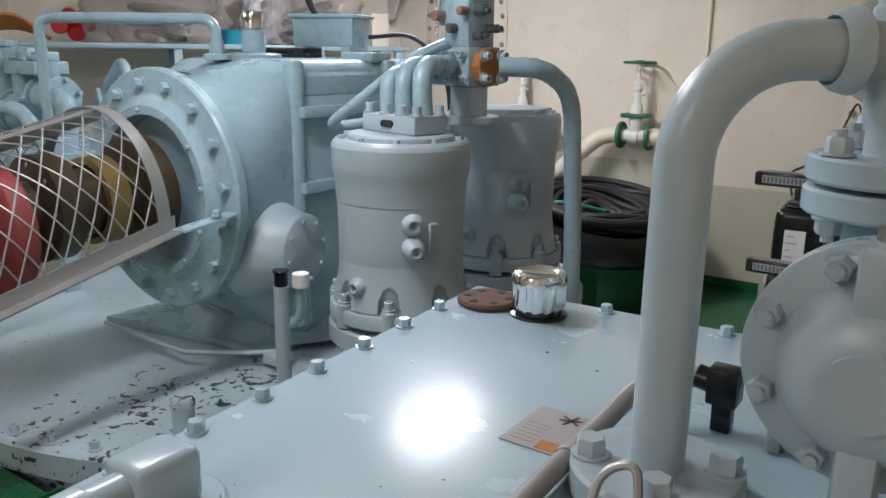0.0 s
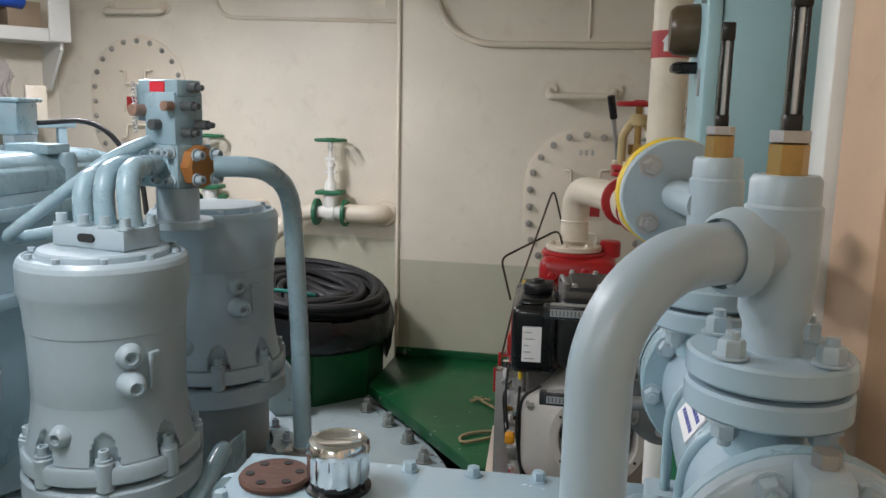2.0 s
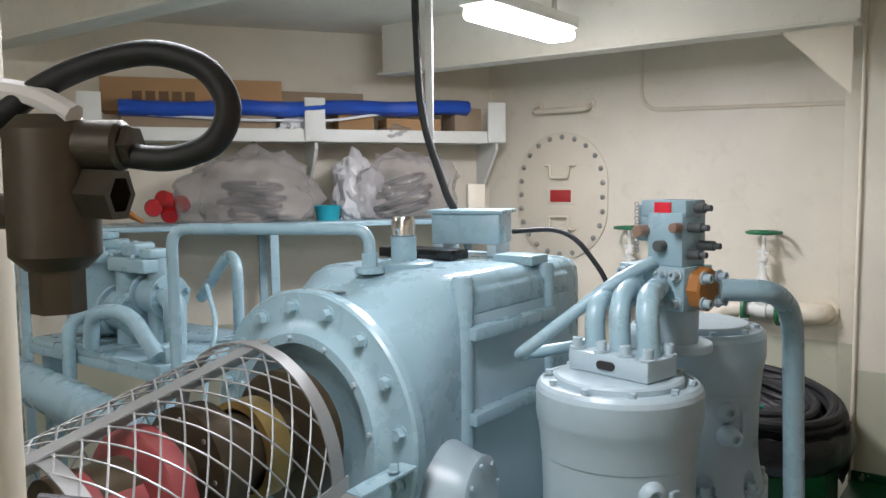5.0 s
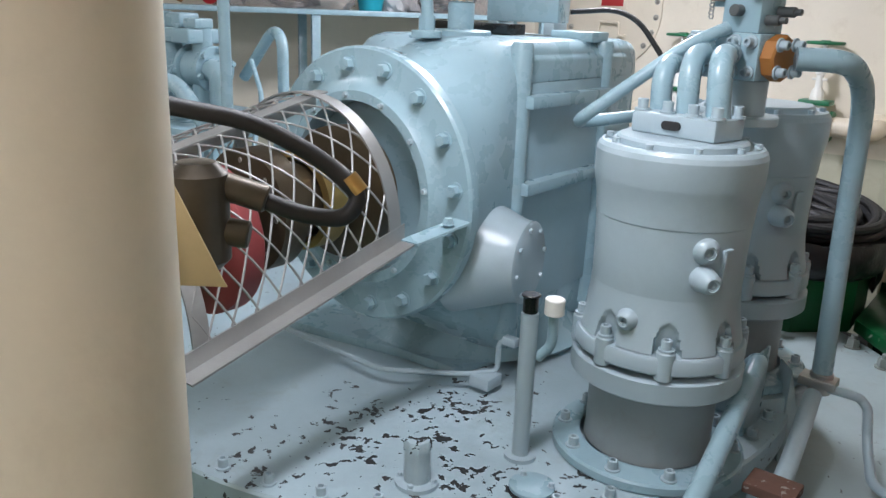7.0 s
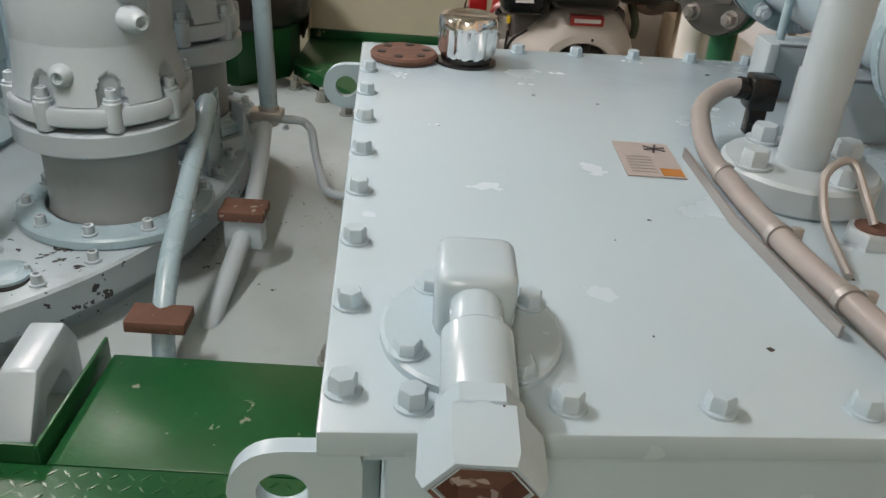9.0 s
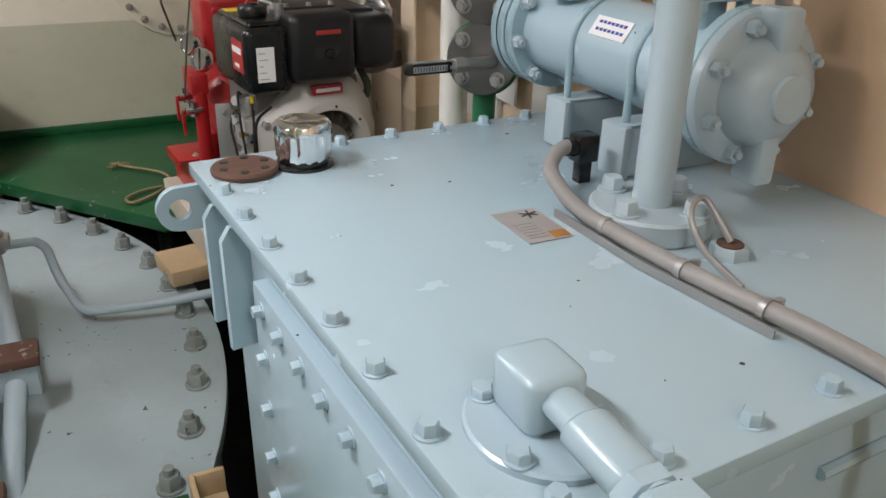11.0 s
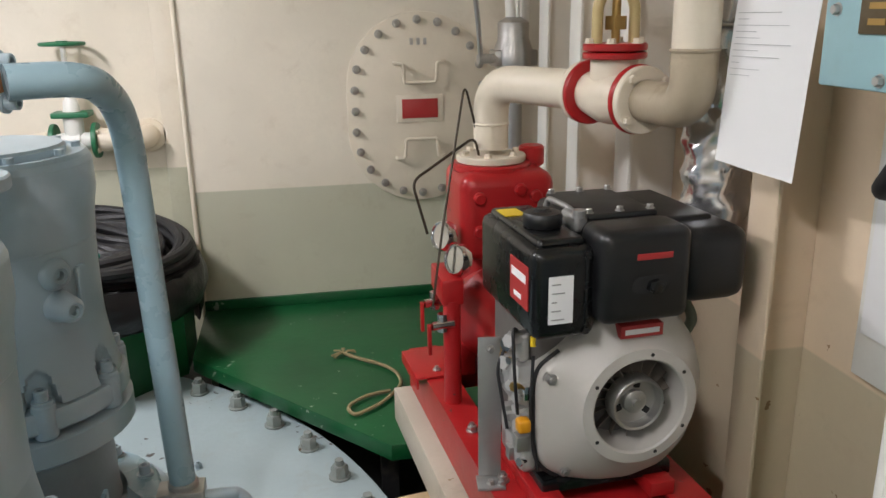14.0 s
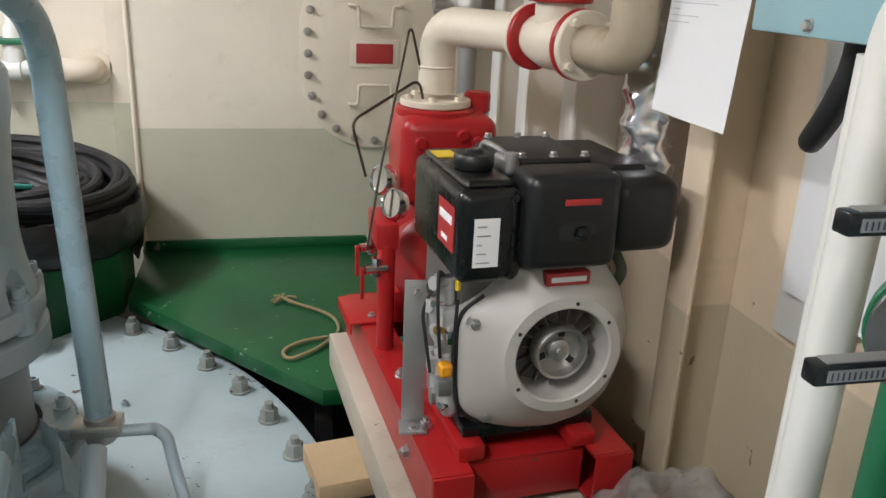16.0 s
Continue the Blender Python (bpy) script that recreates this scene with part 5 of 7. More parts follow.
tube(bm, [(0, 0, 0.02), (-0.02, 0.04, 0.075), (-0.05, 0.03, 0.06), (-0.05, 0.0, 0.02), (-0.055, -0.08, 0.004)], 0.0045, 8, 0.03)
part("wire", bm, M_GALV, sl)

# ---- cabinet, notice and pipes on the side wall ----
cb = thing("control_cabinet", pose(0.67, 0.60, 1.165), "light blue steel control cabinet with rotary switch", "cabinet")
bm = bmesh.new()
box(bm, (0.028, 0.0, 0.0), (0.20, 0.27, 0.408), 0.004)
part("body", bm, M_CABIN, cb)
bm = bmesh.new()
box(bm, (0.0, -0.005, -0.004), (0.026, 0.275, 0.446), 0.005)
cdoor = part("door", bm, M_CABIN, cb)
bm = bmesh.new()
lathe(bm, [(0.052, 0), (0.052, 0.01), (0.048, 0.045), (0.04, 0.055), (0, 0.056)], 28, pose(0, 0.15, 0.355, 0, -90, 0))
part("switch", bm, paint("brown_bakelite", (0.09, 0.06, 0.03), 0.3, 0.2, grime=0.3, bump=0.03), cdoor, "brown bakelite rotary switch")
bm = bmesh.new()
box(bm, (-0.050, 0.10, 0.272), (-0.030, 0.17, 0.290), 0.006)
cyl(bm, (-0.04, 0.13, 0.281), (0, 0.13, 0.281), 0.012, seg=12)
part("handle", bm, M_BLACK, cdoor)
bm = bmesh.new()
box(bm, (-0.004, 0.07, 0.075), (-0.0005, 0.19, 0.135), 0.001)
part("name_plate", bm, paint("bronze_plate", (0.12, 0.09, 0.05), 0.4, 0.2, grime=0.3, bump=0.05, metal=0.4), cdoor, "dark bronze name plate")
bm = bmesh.new()
for z in (0.088, 0.11):
    for y in (0.085, 0.135):
        box(bm, (-0.0055, y, z), (-0.0042, y + 0.035, z + 0.009))
part("plate_letters", bm, M_BRASS, cdoor)
bm = bmesh.new()
box(bm, (-0.003, 0.05, 0.225), (-0.0005, 0.075, 0.275), 0.001)
part("small_plate", bm, M_GALV, cdoor)
bolts(cb, B_STEELS, [pose(0, y, z, 0, -90, 0) for y in (0.03, 0.245) for z in (0.11, 0.40)] + [pose(0, 0.135, 0.012, 0, -90, 0)])
cp = thing("drop_pipe", pose(0.80, 0.80, 0), "cream flanged pipe dropping from the deckhead over the cabinet", "pipe")
bm = bmesh.new()
tube(bm, [(0, 0, 1.70), (0, 0, 2.5)], 0.026, 20)
part("tube", bm, M_CREAM, cp)
for z in (1.665, 1.692):
    bm = bmesh.new()
    cyl(bm, (0, 0, z), (0, 0, z + 0.024), 0.062, seg=32, bev=0.003)
    part("flange", bm, M_CREAM, cp)
bolts(cp, B_CREAM, circle_of((0, 0, 1.716), (0, 0, 1), 0.048, 4, 20) + circle_of((0, 0, 1.665), (0, 0, -1), 0.048, 4, 20))
bm = bmesh.new()
cyl(bm, (0, 0, 1.56), (0, 0, 1.665), 0.014, seg=16)
part("stem", bm, M_BLACK, cp, "black stem below the flange")
pipe("drop_pipe", [(0.70, 0.97, 2.5), (0.70, 0.97, 1.80), (0.72, 0.93, 1.72), (0.84, 0.90, 1.70), (0.86, 0.90, 1.5)], 0.020, M_CREAM, "thin cream pipe bending down behind the cabinet", 0.08)
pipe("cable_loop", [(0.76, 0.72, 1.17), (0.76, 0.77, 1.05), (0.78, 0.84, 0.98), (0.85, 0.87, 1.04), (0.87, 0.87, 1.17)], 0.020, M_RUBBER, "thick black cable loop under the cabinet", 0.05, category="cable")

nt = thing("notice_sheet", pose(0.722, 1.100, 1.142, 0, 0, 12), "white printed paper notice hanging on the pipe", "notice")
bm = bmesh.new()
tmp = bmesh.new()
grid = [[tmp.verts.new((0.008 * math.sin(2.2 * j / 10) * (j / 10) ** 2 + 0.002 * math.sin(i * 1.1) - 0.005 + 0.10 * (0.17 - 0.335 * j / 10), -0.102 + 0.204 * i / 8, 0.178 - 0.335 * j / 10 - 0.012 * (1 - i / 8))) for i in range(9)] for j in range(11)]
for a, b in zip(grid, grid[1:]):
    for i in range(8):
        tmp.faces.new((a[i], a[i + 1], b[i + 1], b[i]))
ex = bmesh.ops.extrude_face_region(tmp, geom=tmp.faces[:])
for v in ex["geom"]:
    if isinstance(v, bmesh.types.BMVert):
        v.co.x += 0.0008
bmesh.ops.recalc_face_normals(tmp, faces=tmp.faces[:])
add(bm, tmp)
part("sheet", bm, M_PAPER, nt)
bm = bmesh.new()
for k, w1 in enumerate((0.115, 0.04, 0.135, 0.065, 0.075, 0.145, 0.07, 0.125, 0.03, 0.08, 0.065)):
    z = 0.128 - 0.0115 * k
    x0_ = 0.118 if k == 0 else 0.088
    for j in range(int(w1 / 0.011)):
        y0_ = x0_ - 0.011 * j - (0.03 if k == 0 else 0)
        box(bm, (-0.0092 + 0.10 * z, y0_ - 0.0085, z), (-0.0084 + 0.10 * z, y0_, z + 0.0011))
part("text_lines", bm, paint("grey_print", (0.36, 0.36, 0.37), 0.7, 0.1, grime=0.0, bump=0.0), nt, "small dark lines of print")

wb = thing("wall_board", pose(0.892, 0.84, 0.95), "white plastic board with dark stamped lines on the side wall", "board")
bm = bmesh.new()
box(bm, (-0.004, -0.17, -0.27), (0.004, 0.13, 0.25), 0.002)
part("sheet", bm, M_PAPER, wb)
for k in range(5):
    bm = bmesh.new()
    box(bm, (-0.0052, 0.00 + 0.02 * k, 0.05 + 0.03 * k), (-0.0042, 0.012 + 0.02 * k, 0.085 + 0.03 * k))
    part("stamped_mark", bm, M_INK, wb)

pg = thing("pressure_gauge", pose(0.82, 0.96, 1.435, 0, 0, 0), "small white-faced pressure gauge", "gauge")
bm = bmesh.new()
lathe(bm, [(0.036, 0), (0.036, 0.02), (0.033, 0.024), (0.031, 0.02)], 24, pose(0, 0, 0, 0, -90, 20))
part("case", bm, M_STEEL, pg)
bm = bmesh.new()
cyl(bm, (-0.021, -0.007, 0), (-0.0215, -0.0072, 0), 0.031, seg=24)
part("dial", bm, M_PAPER, pg)
bm = bmesh.new()
tube(bm, [(0, 0, -0.03), (0.05, 0.0, -0.05), (0.10, 0, -0.05)], 0.008, 8, 0.02)
part("stem", bm, M_BRASS, pg)

# fire main: cream pipe, check valve and red pump
RX, RY = 0.652, 1.245
fm = thing("fire_main_pipe", Matrix(), "cream pipe with red band and sooty elbow", "pipe")
bm = bmesh.new()
tube(bm, [(RX, RY, 2.5), (RX, RY, 1.20)], 0.047, 28)
part("stand_pipe", bm, M_CREAM, fm)
bm = bmesh.new()
tube(bm, [(RX, RY, 1.20), (RX, RY, 1.085), (RX - 0.03, RY + 0.15, 1.085)], 0.047, 28, 0.10, 12)
lathe(bm, [(0.049, -0.004), (0.051, 0), (0.049, 0.004)], 28, pose(RX, RY, 1.20))
part("elbow", bm, M_RUSTPIPE, fm, "sooty stained elbow")
bm = bmesh.new()
cyl(bm, (RX, RY, 1.50), (RX, RY, 1.568), 0.0485, seg=28)
part("band", bm, M_LABELRED, fm, "red marker band")
bm = bmesh.new()
prism(bm, [(-0.008, -0.02), (0.008, -0.02), (0.008, 0.004), (0.013, 0.004), (0, 0.022), (-0.013, 0.004), (-0.008, 0.004)], 0, 0.001, pose(RX - 0.012, RY - 0.0485, 1.535, 90, 0, -14))
part("arrow", bm, M_PAPER, fm, "white flow arrow")

CA, CB = Vector((RX - 0.03, RY + 0.155, 1.085)), Vector((RX - 0.088, RY + 0.385, 1.088))
ax = (CB - CA).normalized()
cv = thing("globe_valve", Matrix(), "cream globe valve with red bonnet and handwheel", "valve")
for p, d in ((CA, ax), (CB, -ax)):
    bm = bmesh.new()
    cyl(bm, p, p + d * 0.02, 0.076, seg=36, bev=0.003)
    part("flange", bm, M_CREAM, cv)
    bm = bmesh.new()
    cyl(bm, p + d * 0.021, p + d * 0.035, 0.078, seg=36, bev=0.003)
    part("red_flange", bm, M_RED, cv, "red painted flange rim")
bm = bmesh.new()
lathe(bm, [(0.05, 0.03), (0.055, 0.05), (0.066, 0.10), (0.066, 0.14), (0.055, 0.19), (0.05, 0.21)], 28, along(CA, CB))
mid = (CA + CB) / 2
cyl(bm, mid, mid + Vector((0, 0, 0.10)), 0.055, seg=24)
part("body", bm, M_CREAM, cv)
bm = bmesh.new()
cyl(bm, mid + Vector((0, 0, 0.085)), mid + Vector((0, 0, 0.10)), 0.074, seg=28, bev=0.003)
part("bonnet_flange", bm, M_RED, cv, "red bonnet flange")
bm = bmesh.new()
cyl(bm, mid + Vector((0, 0, 0.103)), mid + Vector((0, 0, 0.12)), 0.074, seg=28, bev=0.003)
part("bonnet_flange", bm, M_RED, cv, "red bonnet flange")
bolts(cv, B_CREAM, circle_of(mid + Vector((0, 0, 0.12)), (0, 0, 1), 0.062, 6))
bolts(cv, B_CREAM, circle_of(CA, -ax, 0.064, 4, 40) + circle_of(CB, ax, 0.064, 4, 40))
bm = bmesh.new()
for s in (-1, 1):
    tube(bm, [mid + Vector((0.045 * s, 0, 0.12)), mid + Vector((0.045 * s, 0, 0.21)), mid + Vector((0.015 * s, 0, 0.25))], 0.013, 12, 0.04)
cyl(bm, mid + Vector((0, 0, 0.235)), mid + Vector((0, 0, 0.27)), 0.024, seg=16, bev=0.003)
part("yoke", bm, paint("yellowed_cream", (0.60, 0.47, 0.22), 0.45, 0.15, grime=0.4, grime_col=(0.25, 0.12, 0.04), bump=0.05), cv, "yellowed cream yoke")
bm = bmesh.new()
cyl(bm, mid + Vector((0, 0, 0.11)), mid + Vector((0, 0, 0.31)), 0.010, seg=12)
cyl(bm, mid + Vector((0, 0, 0.15)), mid + Vector((0, 0, 0.18)), 0.026, seg=6)
part("stem", bm, M_BRASS, cv)


def wheel(bm, c, r, t, spokes=5):
    c = Vector(c)
    tube(bm, [c + Vector((r * math.cos(2 * math.pi * k / 28), r * math.sin(2 * math.pi * k / 28), 0)) for k in range(29)], t, 8)
    for k in range(spokes):
        a = 2 * math.pi * k / spokes
        tube(bm, [c, c + Vector((r * math.cos(a), r * math.sin(a), 0))], t * 0.8, 6)
    cyl(bm, c - Vector((0, 0, t)), c + Vector((0, 0, t * 1.6)), r * 0.28, seg=14)


bm = bmesh.new()
wheel(bm, mid + Vector((0, 0, 0.30)), 0.062, 0.0075)
part("handwheel", bm, M_RED, cv, "red handwheel")

PX, PY = 0.405, 1.945
se = thing("suction_elbow", Matrix(), "cream painted pipe elbow with weld beads into the pump", "pipe")
bm = bmesh.new()
tube(bm, [CB, CB + ax * 0.02 + Vector((-0.02, 0.05, 0)), (PX, PY, 1.09), (PX, PY, 0.905)], 0.050, 28, 0.10)
part("tube", bm, M_CREAM, se)
bm = bmesh.new()
lathe(bm, [(0.049, -0.006), (0.0535, 0), (0.049, 0.006)], 28, pose(PX, PY, 0.975))
part("weld_bead", bm, M_CREAM, se)

# motor pump set: red frame, timber, engine, pump
FM = pose(0.436, 1.60, 0, 0, 0, 4.5)
fr = thing("red_base_frame", FM, "red painted steel channel base frame", "base frame")
for sd in (-1, 1):
    bm = bmesh.new()
    o, i_ = sd * 0.230, sd * 0.140
    prism(bm, [(o, 0.115), (i_, 0.115), (i_, 0.123), (o - sd * 0.008, 0.123), (o - sd * 0.008, 0.235), (i_, 0.235), (i_, 0.243), (o, 0.243)], -0.50, 0.50, pose(0, 0, 0, 90, 0, 0))
    part("rail", bm, M_RED, fr)
for y in (-0.40, -0.02, 0.46):
    bm = bmesh.new()
    box(bm, (-0.138, y - 0.05, 0.227), (0.138, y + 0.05, 0.235), 0.002)
    box(bm, (-0.138, y - 0.05, 0.122), (0.138, y - 0.042, 0.227), 0.002)
    part("cross_bar", bm, M_RED, fr)
for sd in (-1, 1):
    bm = bmesh.new()
    box(bm, (sd * 0.185 - 0.045, -0.510, 0.105), (sd * 0.185 + 0.045, -0.502, 0.243), 0.002)
    part("end_plate", bm, M_RED, fr)
bm = bmesh.new()
box(bm, (-0.262, 0.26, 0.2445), (-0.12, 0.47, 0.252), 0.002)
box(bm, (-0.262, 0.26, 0.215), (-0.255, 0.47, 0.2445), 0.002)
part("side_tray", bm, M_RED, fr, "red bracket plate beside the pump")
bolts(fr, B_STEEL, [pose(-0.20, -0.51, 0.15, 90, 0, 0), pose(-0.23, -0.30, 0.18, 0, -90, 0)])
bolts(fr, B_STEEL, [pose(x, y, 0.243) for x in (-0.19, 0.19) for y in (-0.30, -0.06, 0.30)])
M_SKID = paint("dirty_white_timber_paint", (0.52, 0.47, 0.38), 0.6, 0.12, 0.02, chip_col=(0.25, 0.18, 0.1), grime=0.45, grime_col=(0.25, 0.2, 0.14), bump=0.12)
for x0, x1 in ((-0.285, -0.20), (0.15, 0.245)):
    bm = bmesh.new()
    box(bm, (x0, -0.50, 0.0), (x1, 0.50, 0.113), 0.004)
    single("timber_skid", bm, M_SKID, "white painted timber skid under the red frame", "timber", m=FM)
bm = bmesh.new()
box(bm, (-0.198, -0.49, 0.02), (0.148, -0.37, 0.104), 0.004)
single("timber_packer", bm, M_SKID, "white painted cross timber under the red frame", "timber", m=FM)
bm = bmesh.new()
box(bm, (-0.03, -0.10, -0.056), (0.75, 0.10, 0.0), 0.004, pose(0.05, 1.53, 0, 0, 0, 9))
single("bare_plank", bm, M_WOOD, "bare scuffed timber plank under the skids", "plank")

EN = pose(0.466, 1.19, 0.271, 0, 0, 4.5)
en = thing("diesel_engine", EN, "small air-cooled diesel engine, black top and grey casing", "engine")
bm = bmesh.new()
for x in (-0.13, 0.13):
    box(bm, (x - 0.03, -0.05, -0.028), (x + 0.03, 0.30, 0.008), 0.004)
part("mounting_foot", bm, M_RED, en)
# fan casing: outline in x and z round the air intake
hole_c, hole_r = Vector((0.050, 0.215)), 0.104
outl = [(-0.135, 0.06), (-0.09, 0.035), (-0.02, 0.016), (0.06, 0.010), (0.14, 0.03), (0.195, 0.085), (0.222, 0.18), (0.226, 0.25), (0.20, 0.335), (0.165, 0.385), (0.13, 0.41), (-0.02, 0.41), (-0.06, 0.375), (-0.10, 0.335), (-0.152, 0.305), (-0.160, 0.27), (-0.158, 0.10)]
tmp = bmesh.new()
n = 96


def ray_out(a, pts, c):
    d = Vector((math.cos(a), math.sin(a)))
    best = 9.0
    for k in range(len(pts)):
        p, q = Vector(pts[k]), Vector(pts[(k + 1) % len(pts)])
        e, w = q - p, p - c
        den = d.x * e.y - d.y * e.x
        if abs(den) > 1e-9:
            s, t = (w.x * e.y - w.y * e.x) / den, (w.x * d.y - w.y * d.x) / den
            if s > 0 and -1e-6 <= t <= 1 + 1e-6:
                best = min(best, s)
    return c + d * best


def about(r):
    return [hole_c + Vector((math.cos(2 * math.pi * k / n), math.sin(2 * math.pi * k / n))) * r for k in range(n)]


edge = [ray_out(2 * math.pi * k / n, outl, hole_c) for k in range(n)]
for turn in range(2):   # soften the outline's corners
    edge = [(edge[k - 1] + edge[k] * 2 + edge[(k + 1) % n]) / 4 for k in range(n)]


def inward(f, target):
    return [e + (q - e) * f for e, q in zip(edge, target)]


lip = about(hole_r + 0.030)
rings = []
for pts, y in ((edge, 0.16), (edge, 0.0), (inward(0.05, lip), -0.014), (inward(0.18, lip), -0.024), (inward(0.55, lip), -0.040), (inward(0.85, lip), -0.056), (lip, -0.066), (about(hole_r + 0.026), -0.072), (about(hole_r + 0.004), -0.074), (about(hole_r), -0.070), (about(hole_r - 0.002), 0.03)):
    rings.append([tmp.verts.new((q[0], y, q[1])) for q in pts])
for a, b in zip(rings, rings[1:]):
    for k in range(n):
        tmp.faces.new((a[k], a[(k + 1) % n], b[(k + 1) % n], b[k]))
bmesh.ops.recalc_face_normals(tmp, faces=tmp.faces[:])
bm = bmesh.new()
add(bm, tmp)
part("fan_casing", bm, M_GREYENG, en, "light grey fan casing", 42)
bm = bmesh.new()
tube(bm, [Vector((e[0], -0.004, e[1])) + (Vector((e[0], 0, e[1])) - Vector((hole_c.x, 0, hole_c.y))).normalized() * 0.003 for e in edge[38:62]], 0.0045, 8)
part("edge_trim", bm, M_RUBBER, en, "black rubber edge trim")
bolts(en, B_STEEL, [pose(-0.132, -0.018, 0.283, 90, 0, 0), pose(-0.095, -0.016, 0.062, 90, 0, 0)])
for a in (35, 80, 150, 215, 290, 330):
    bm = bmesh.new()
    q = (hole_c.x + 0.117 * math.cos(radians(a)), hole_c.y + 0.117 * math.sin(radians(a)))
    cyl(bm, (q[0], -0.070, q[1]), (q[0], -0.0745, q[1]), 0.0042, seg=10)
    part("screw_hole", bm, M_DARK, en, "dark screw hole")
# back disc coloured dark for the shade inside the fan casing
bm = bmesh.new()
cyl(bm, (hole_c.x, 0.028, hole_c.y), (hole_c.x, 0.022, hole_c.y), hole_r - 0.003, seg=40)
part("fan_back", bm, M_CLOTH2, en)
blade = bmesh.new()
tmp = bmesh.new()
prof = [[tmp.verts.new((r, y + 0.012 * math.sin(j * 0.5), 0.006 * j * j / 9 - 0.004 + dz)) for y, dz in ((-0.022, 0.0), (0.022, 0.020), (0.022, 0.022), (-0.022, 0.002))] for j, r in enumerate((0.050, 0.065, 0.082, 0.099))]
for a, b in zip(prof, prof[1:]):
    for k in range(4):
        tmp.faces.new((a[k], a[(k + 1) % 4], b[(k + 1) % 4], b[k]))
tmp.faces.new(prof[0])
tmp.faces.new(prof[-1][::-1])
bmesh.ops.recalc_face_normals(tmp, faces=tmp.faces[:])
add(blade, tmp)
blade = as_mesh("fan_blade", blade, paint("dusty_fan_casting", (0.20, 0.17, 0.14), 0.55, 0.25, grime=0.4, grime_col=(0.10, 0.05, 0.03), bump=0.1, metal=0.3))
for k in range(16):
    put("fan_blade", blade, pose(hole_c.x, -0.005, hole_c.y) @ Matrix.Rotation(2 * math.pi * k / 16, 4, "Y"), en)
bm = bmesh.new()
lathe(bm, [(0.060, -0.01), (0.060, 0.024), (0.057, 0.028), (0.052, 0.026), (0.051, 0.002), (0.0, 0.0)], 40, pose(hole_c.x + 0.006, -0.028, hole_c.y - 0.006, 90, 0, 0))
cup = part("starter_cup", bm, M_STEEL, en, "steel recoil starter cup")
bm = bmesh.new()
for k in range(3):
    a = radians(120 * k + 40)
    box(bm, (0.030, -0.0325, -0.007), (0.048, -0.028, 0.007), 0.001, pose(hole_c.x + 0.006, 0, hole_c.y - 0.006) @ Matrix.Rotation(a, 4, "Y"))
part("slot", bm, M_DARK, cup, "dark slot in the cup")
bm = bmesh.new()
lathe(bm, [(0.026, 0.0), (0.026, 0.012), (0.020, 0.016), (0.010, 0.016), (0.010, 0.024), (0.0, 0.024)], 24, pose(hole_c.x + 0.006, -0.027, hole_c.y - 0.006, 90, 0, 0))
part("hub_nut", bm, M_STEEL, cup)
bm = bmesh.new()
box(bm, (-0.150, 0.02, 0.03), (0.19, 0.30, 0.40), 0.02)
part("crankcase", bm, paint("sooty_casting", (0.13, 0.12, 0.11), 0.5, 0.25, grime=0.4, bump=0.1), en)
bm = bmesh.new()
box(bm, (-0.14, -0.012, 0.0), (0.17, 0.28, 0.035), 0.006)
part("sump", bm, M_BLACK, en)
# fuel tank: pressed halves with a rolled seam
bm = bmesh.new()
box(bm, (-0.192, -0.075, 0.388), (-0.058, 0.265, 0.575), 0.022, seg=4)
box(bm, (-0.175, -0.05, 0.568), (-0.075, 0.245, 0.588), 0.010, seg=3)
ftank = part("fuel_tank", bm, M_BLACK, en, "glossy black fuel tank", 55)
bm = bmesh.new()
for z in (0.404, 0.559):
    cyl(bm, (-0.083, -0.079, z), (-0.083, -0.070, z), 0.008, seg=6)
box(bm, (-0.088, -0.0775, 0.396), (-0.078, -0.073, 0.566), 0.002)
part("strap", bm, M_BLACK, ftank, "narrow black tank strap")
bm = bmesh.new()
lathe(bm, [(0.030, 0.586), (0.039, 0.590), (0.041, 0.597), (0.041, 0.612), (0.037, 0.618), (0.020, 0.620), (0.014, 0.626), (0.0, 0.626)], 24, pose(-0.125, 0.055, 0))
part("fuel_cap", bm, M_PLASTIC, ftank)
bm = bmesh.new()
box(bm, (-0.172, 0.15, 0.588), (-0.125, 0.21, 0.590))
part("yellow_sticker", bm, M_YELLOW, ftank, "yellow warning sticker")
bm = bmesh.new()
box(bm, (-0.163, -0.0775, 0.425), (-0.112, -0.0755, 0.522))
part("white_sticker", bm, M_PAPER, ftank, "white instruction sticker")
bm = bmesh.new()
for k in range(5):
    box(bm, (-0.157, -0.0785, 0.433 + 0.018 * k), (-0.130 - 0.008 * (k % 3), -0.0776, 0.4355 + 0.018 * k))
part("sticker_print", bm, M_GALV, ftank)
bm = bmesh.new()
box(bm, (-0.1942, -0.045, 0.445), (-0.1918, 0.055, 0.535))
part("side_sticker", bm, M_LABELRED, ftank, "red maker sticker")
bm = bmesh.new()
box(bm, (-0.1952, -0.035, 0.498), (-0.1942, 0.045, 0.515))
box(bm, (-0.1952, -0.01, 0.458), (-0.1942, 0.03, 0.468))
part("side_sticker_marks", bm, M_PAPER, ftank)
bm = bmesh.new()
tube(bm, [(-0.060, 0.20, 0.58), (-0.058, 0.19, 0.612), (-0.050, 0.10, 0.612), (-0.046, 0.06, 0.60)], 0.007, 10, 0.03)
box(bm, (-0.068, 0.02, 0.575), (-0.038, 0.10, 0.612), 0.010, seg=3)
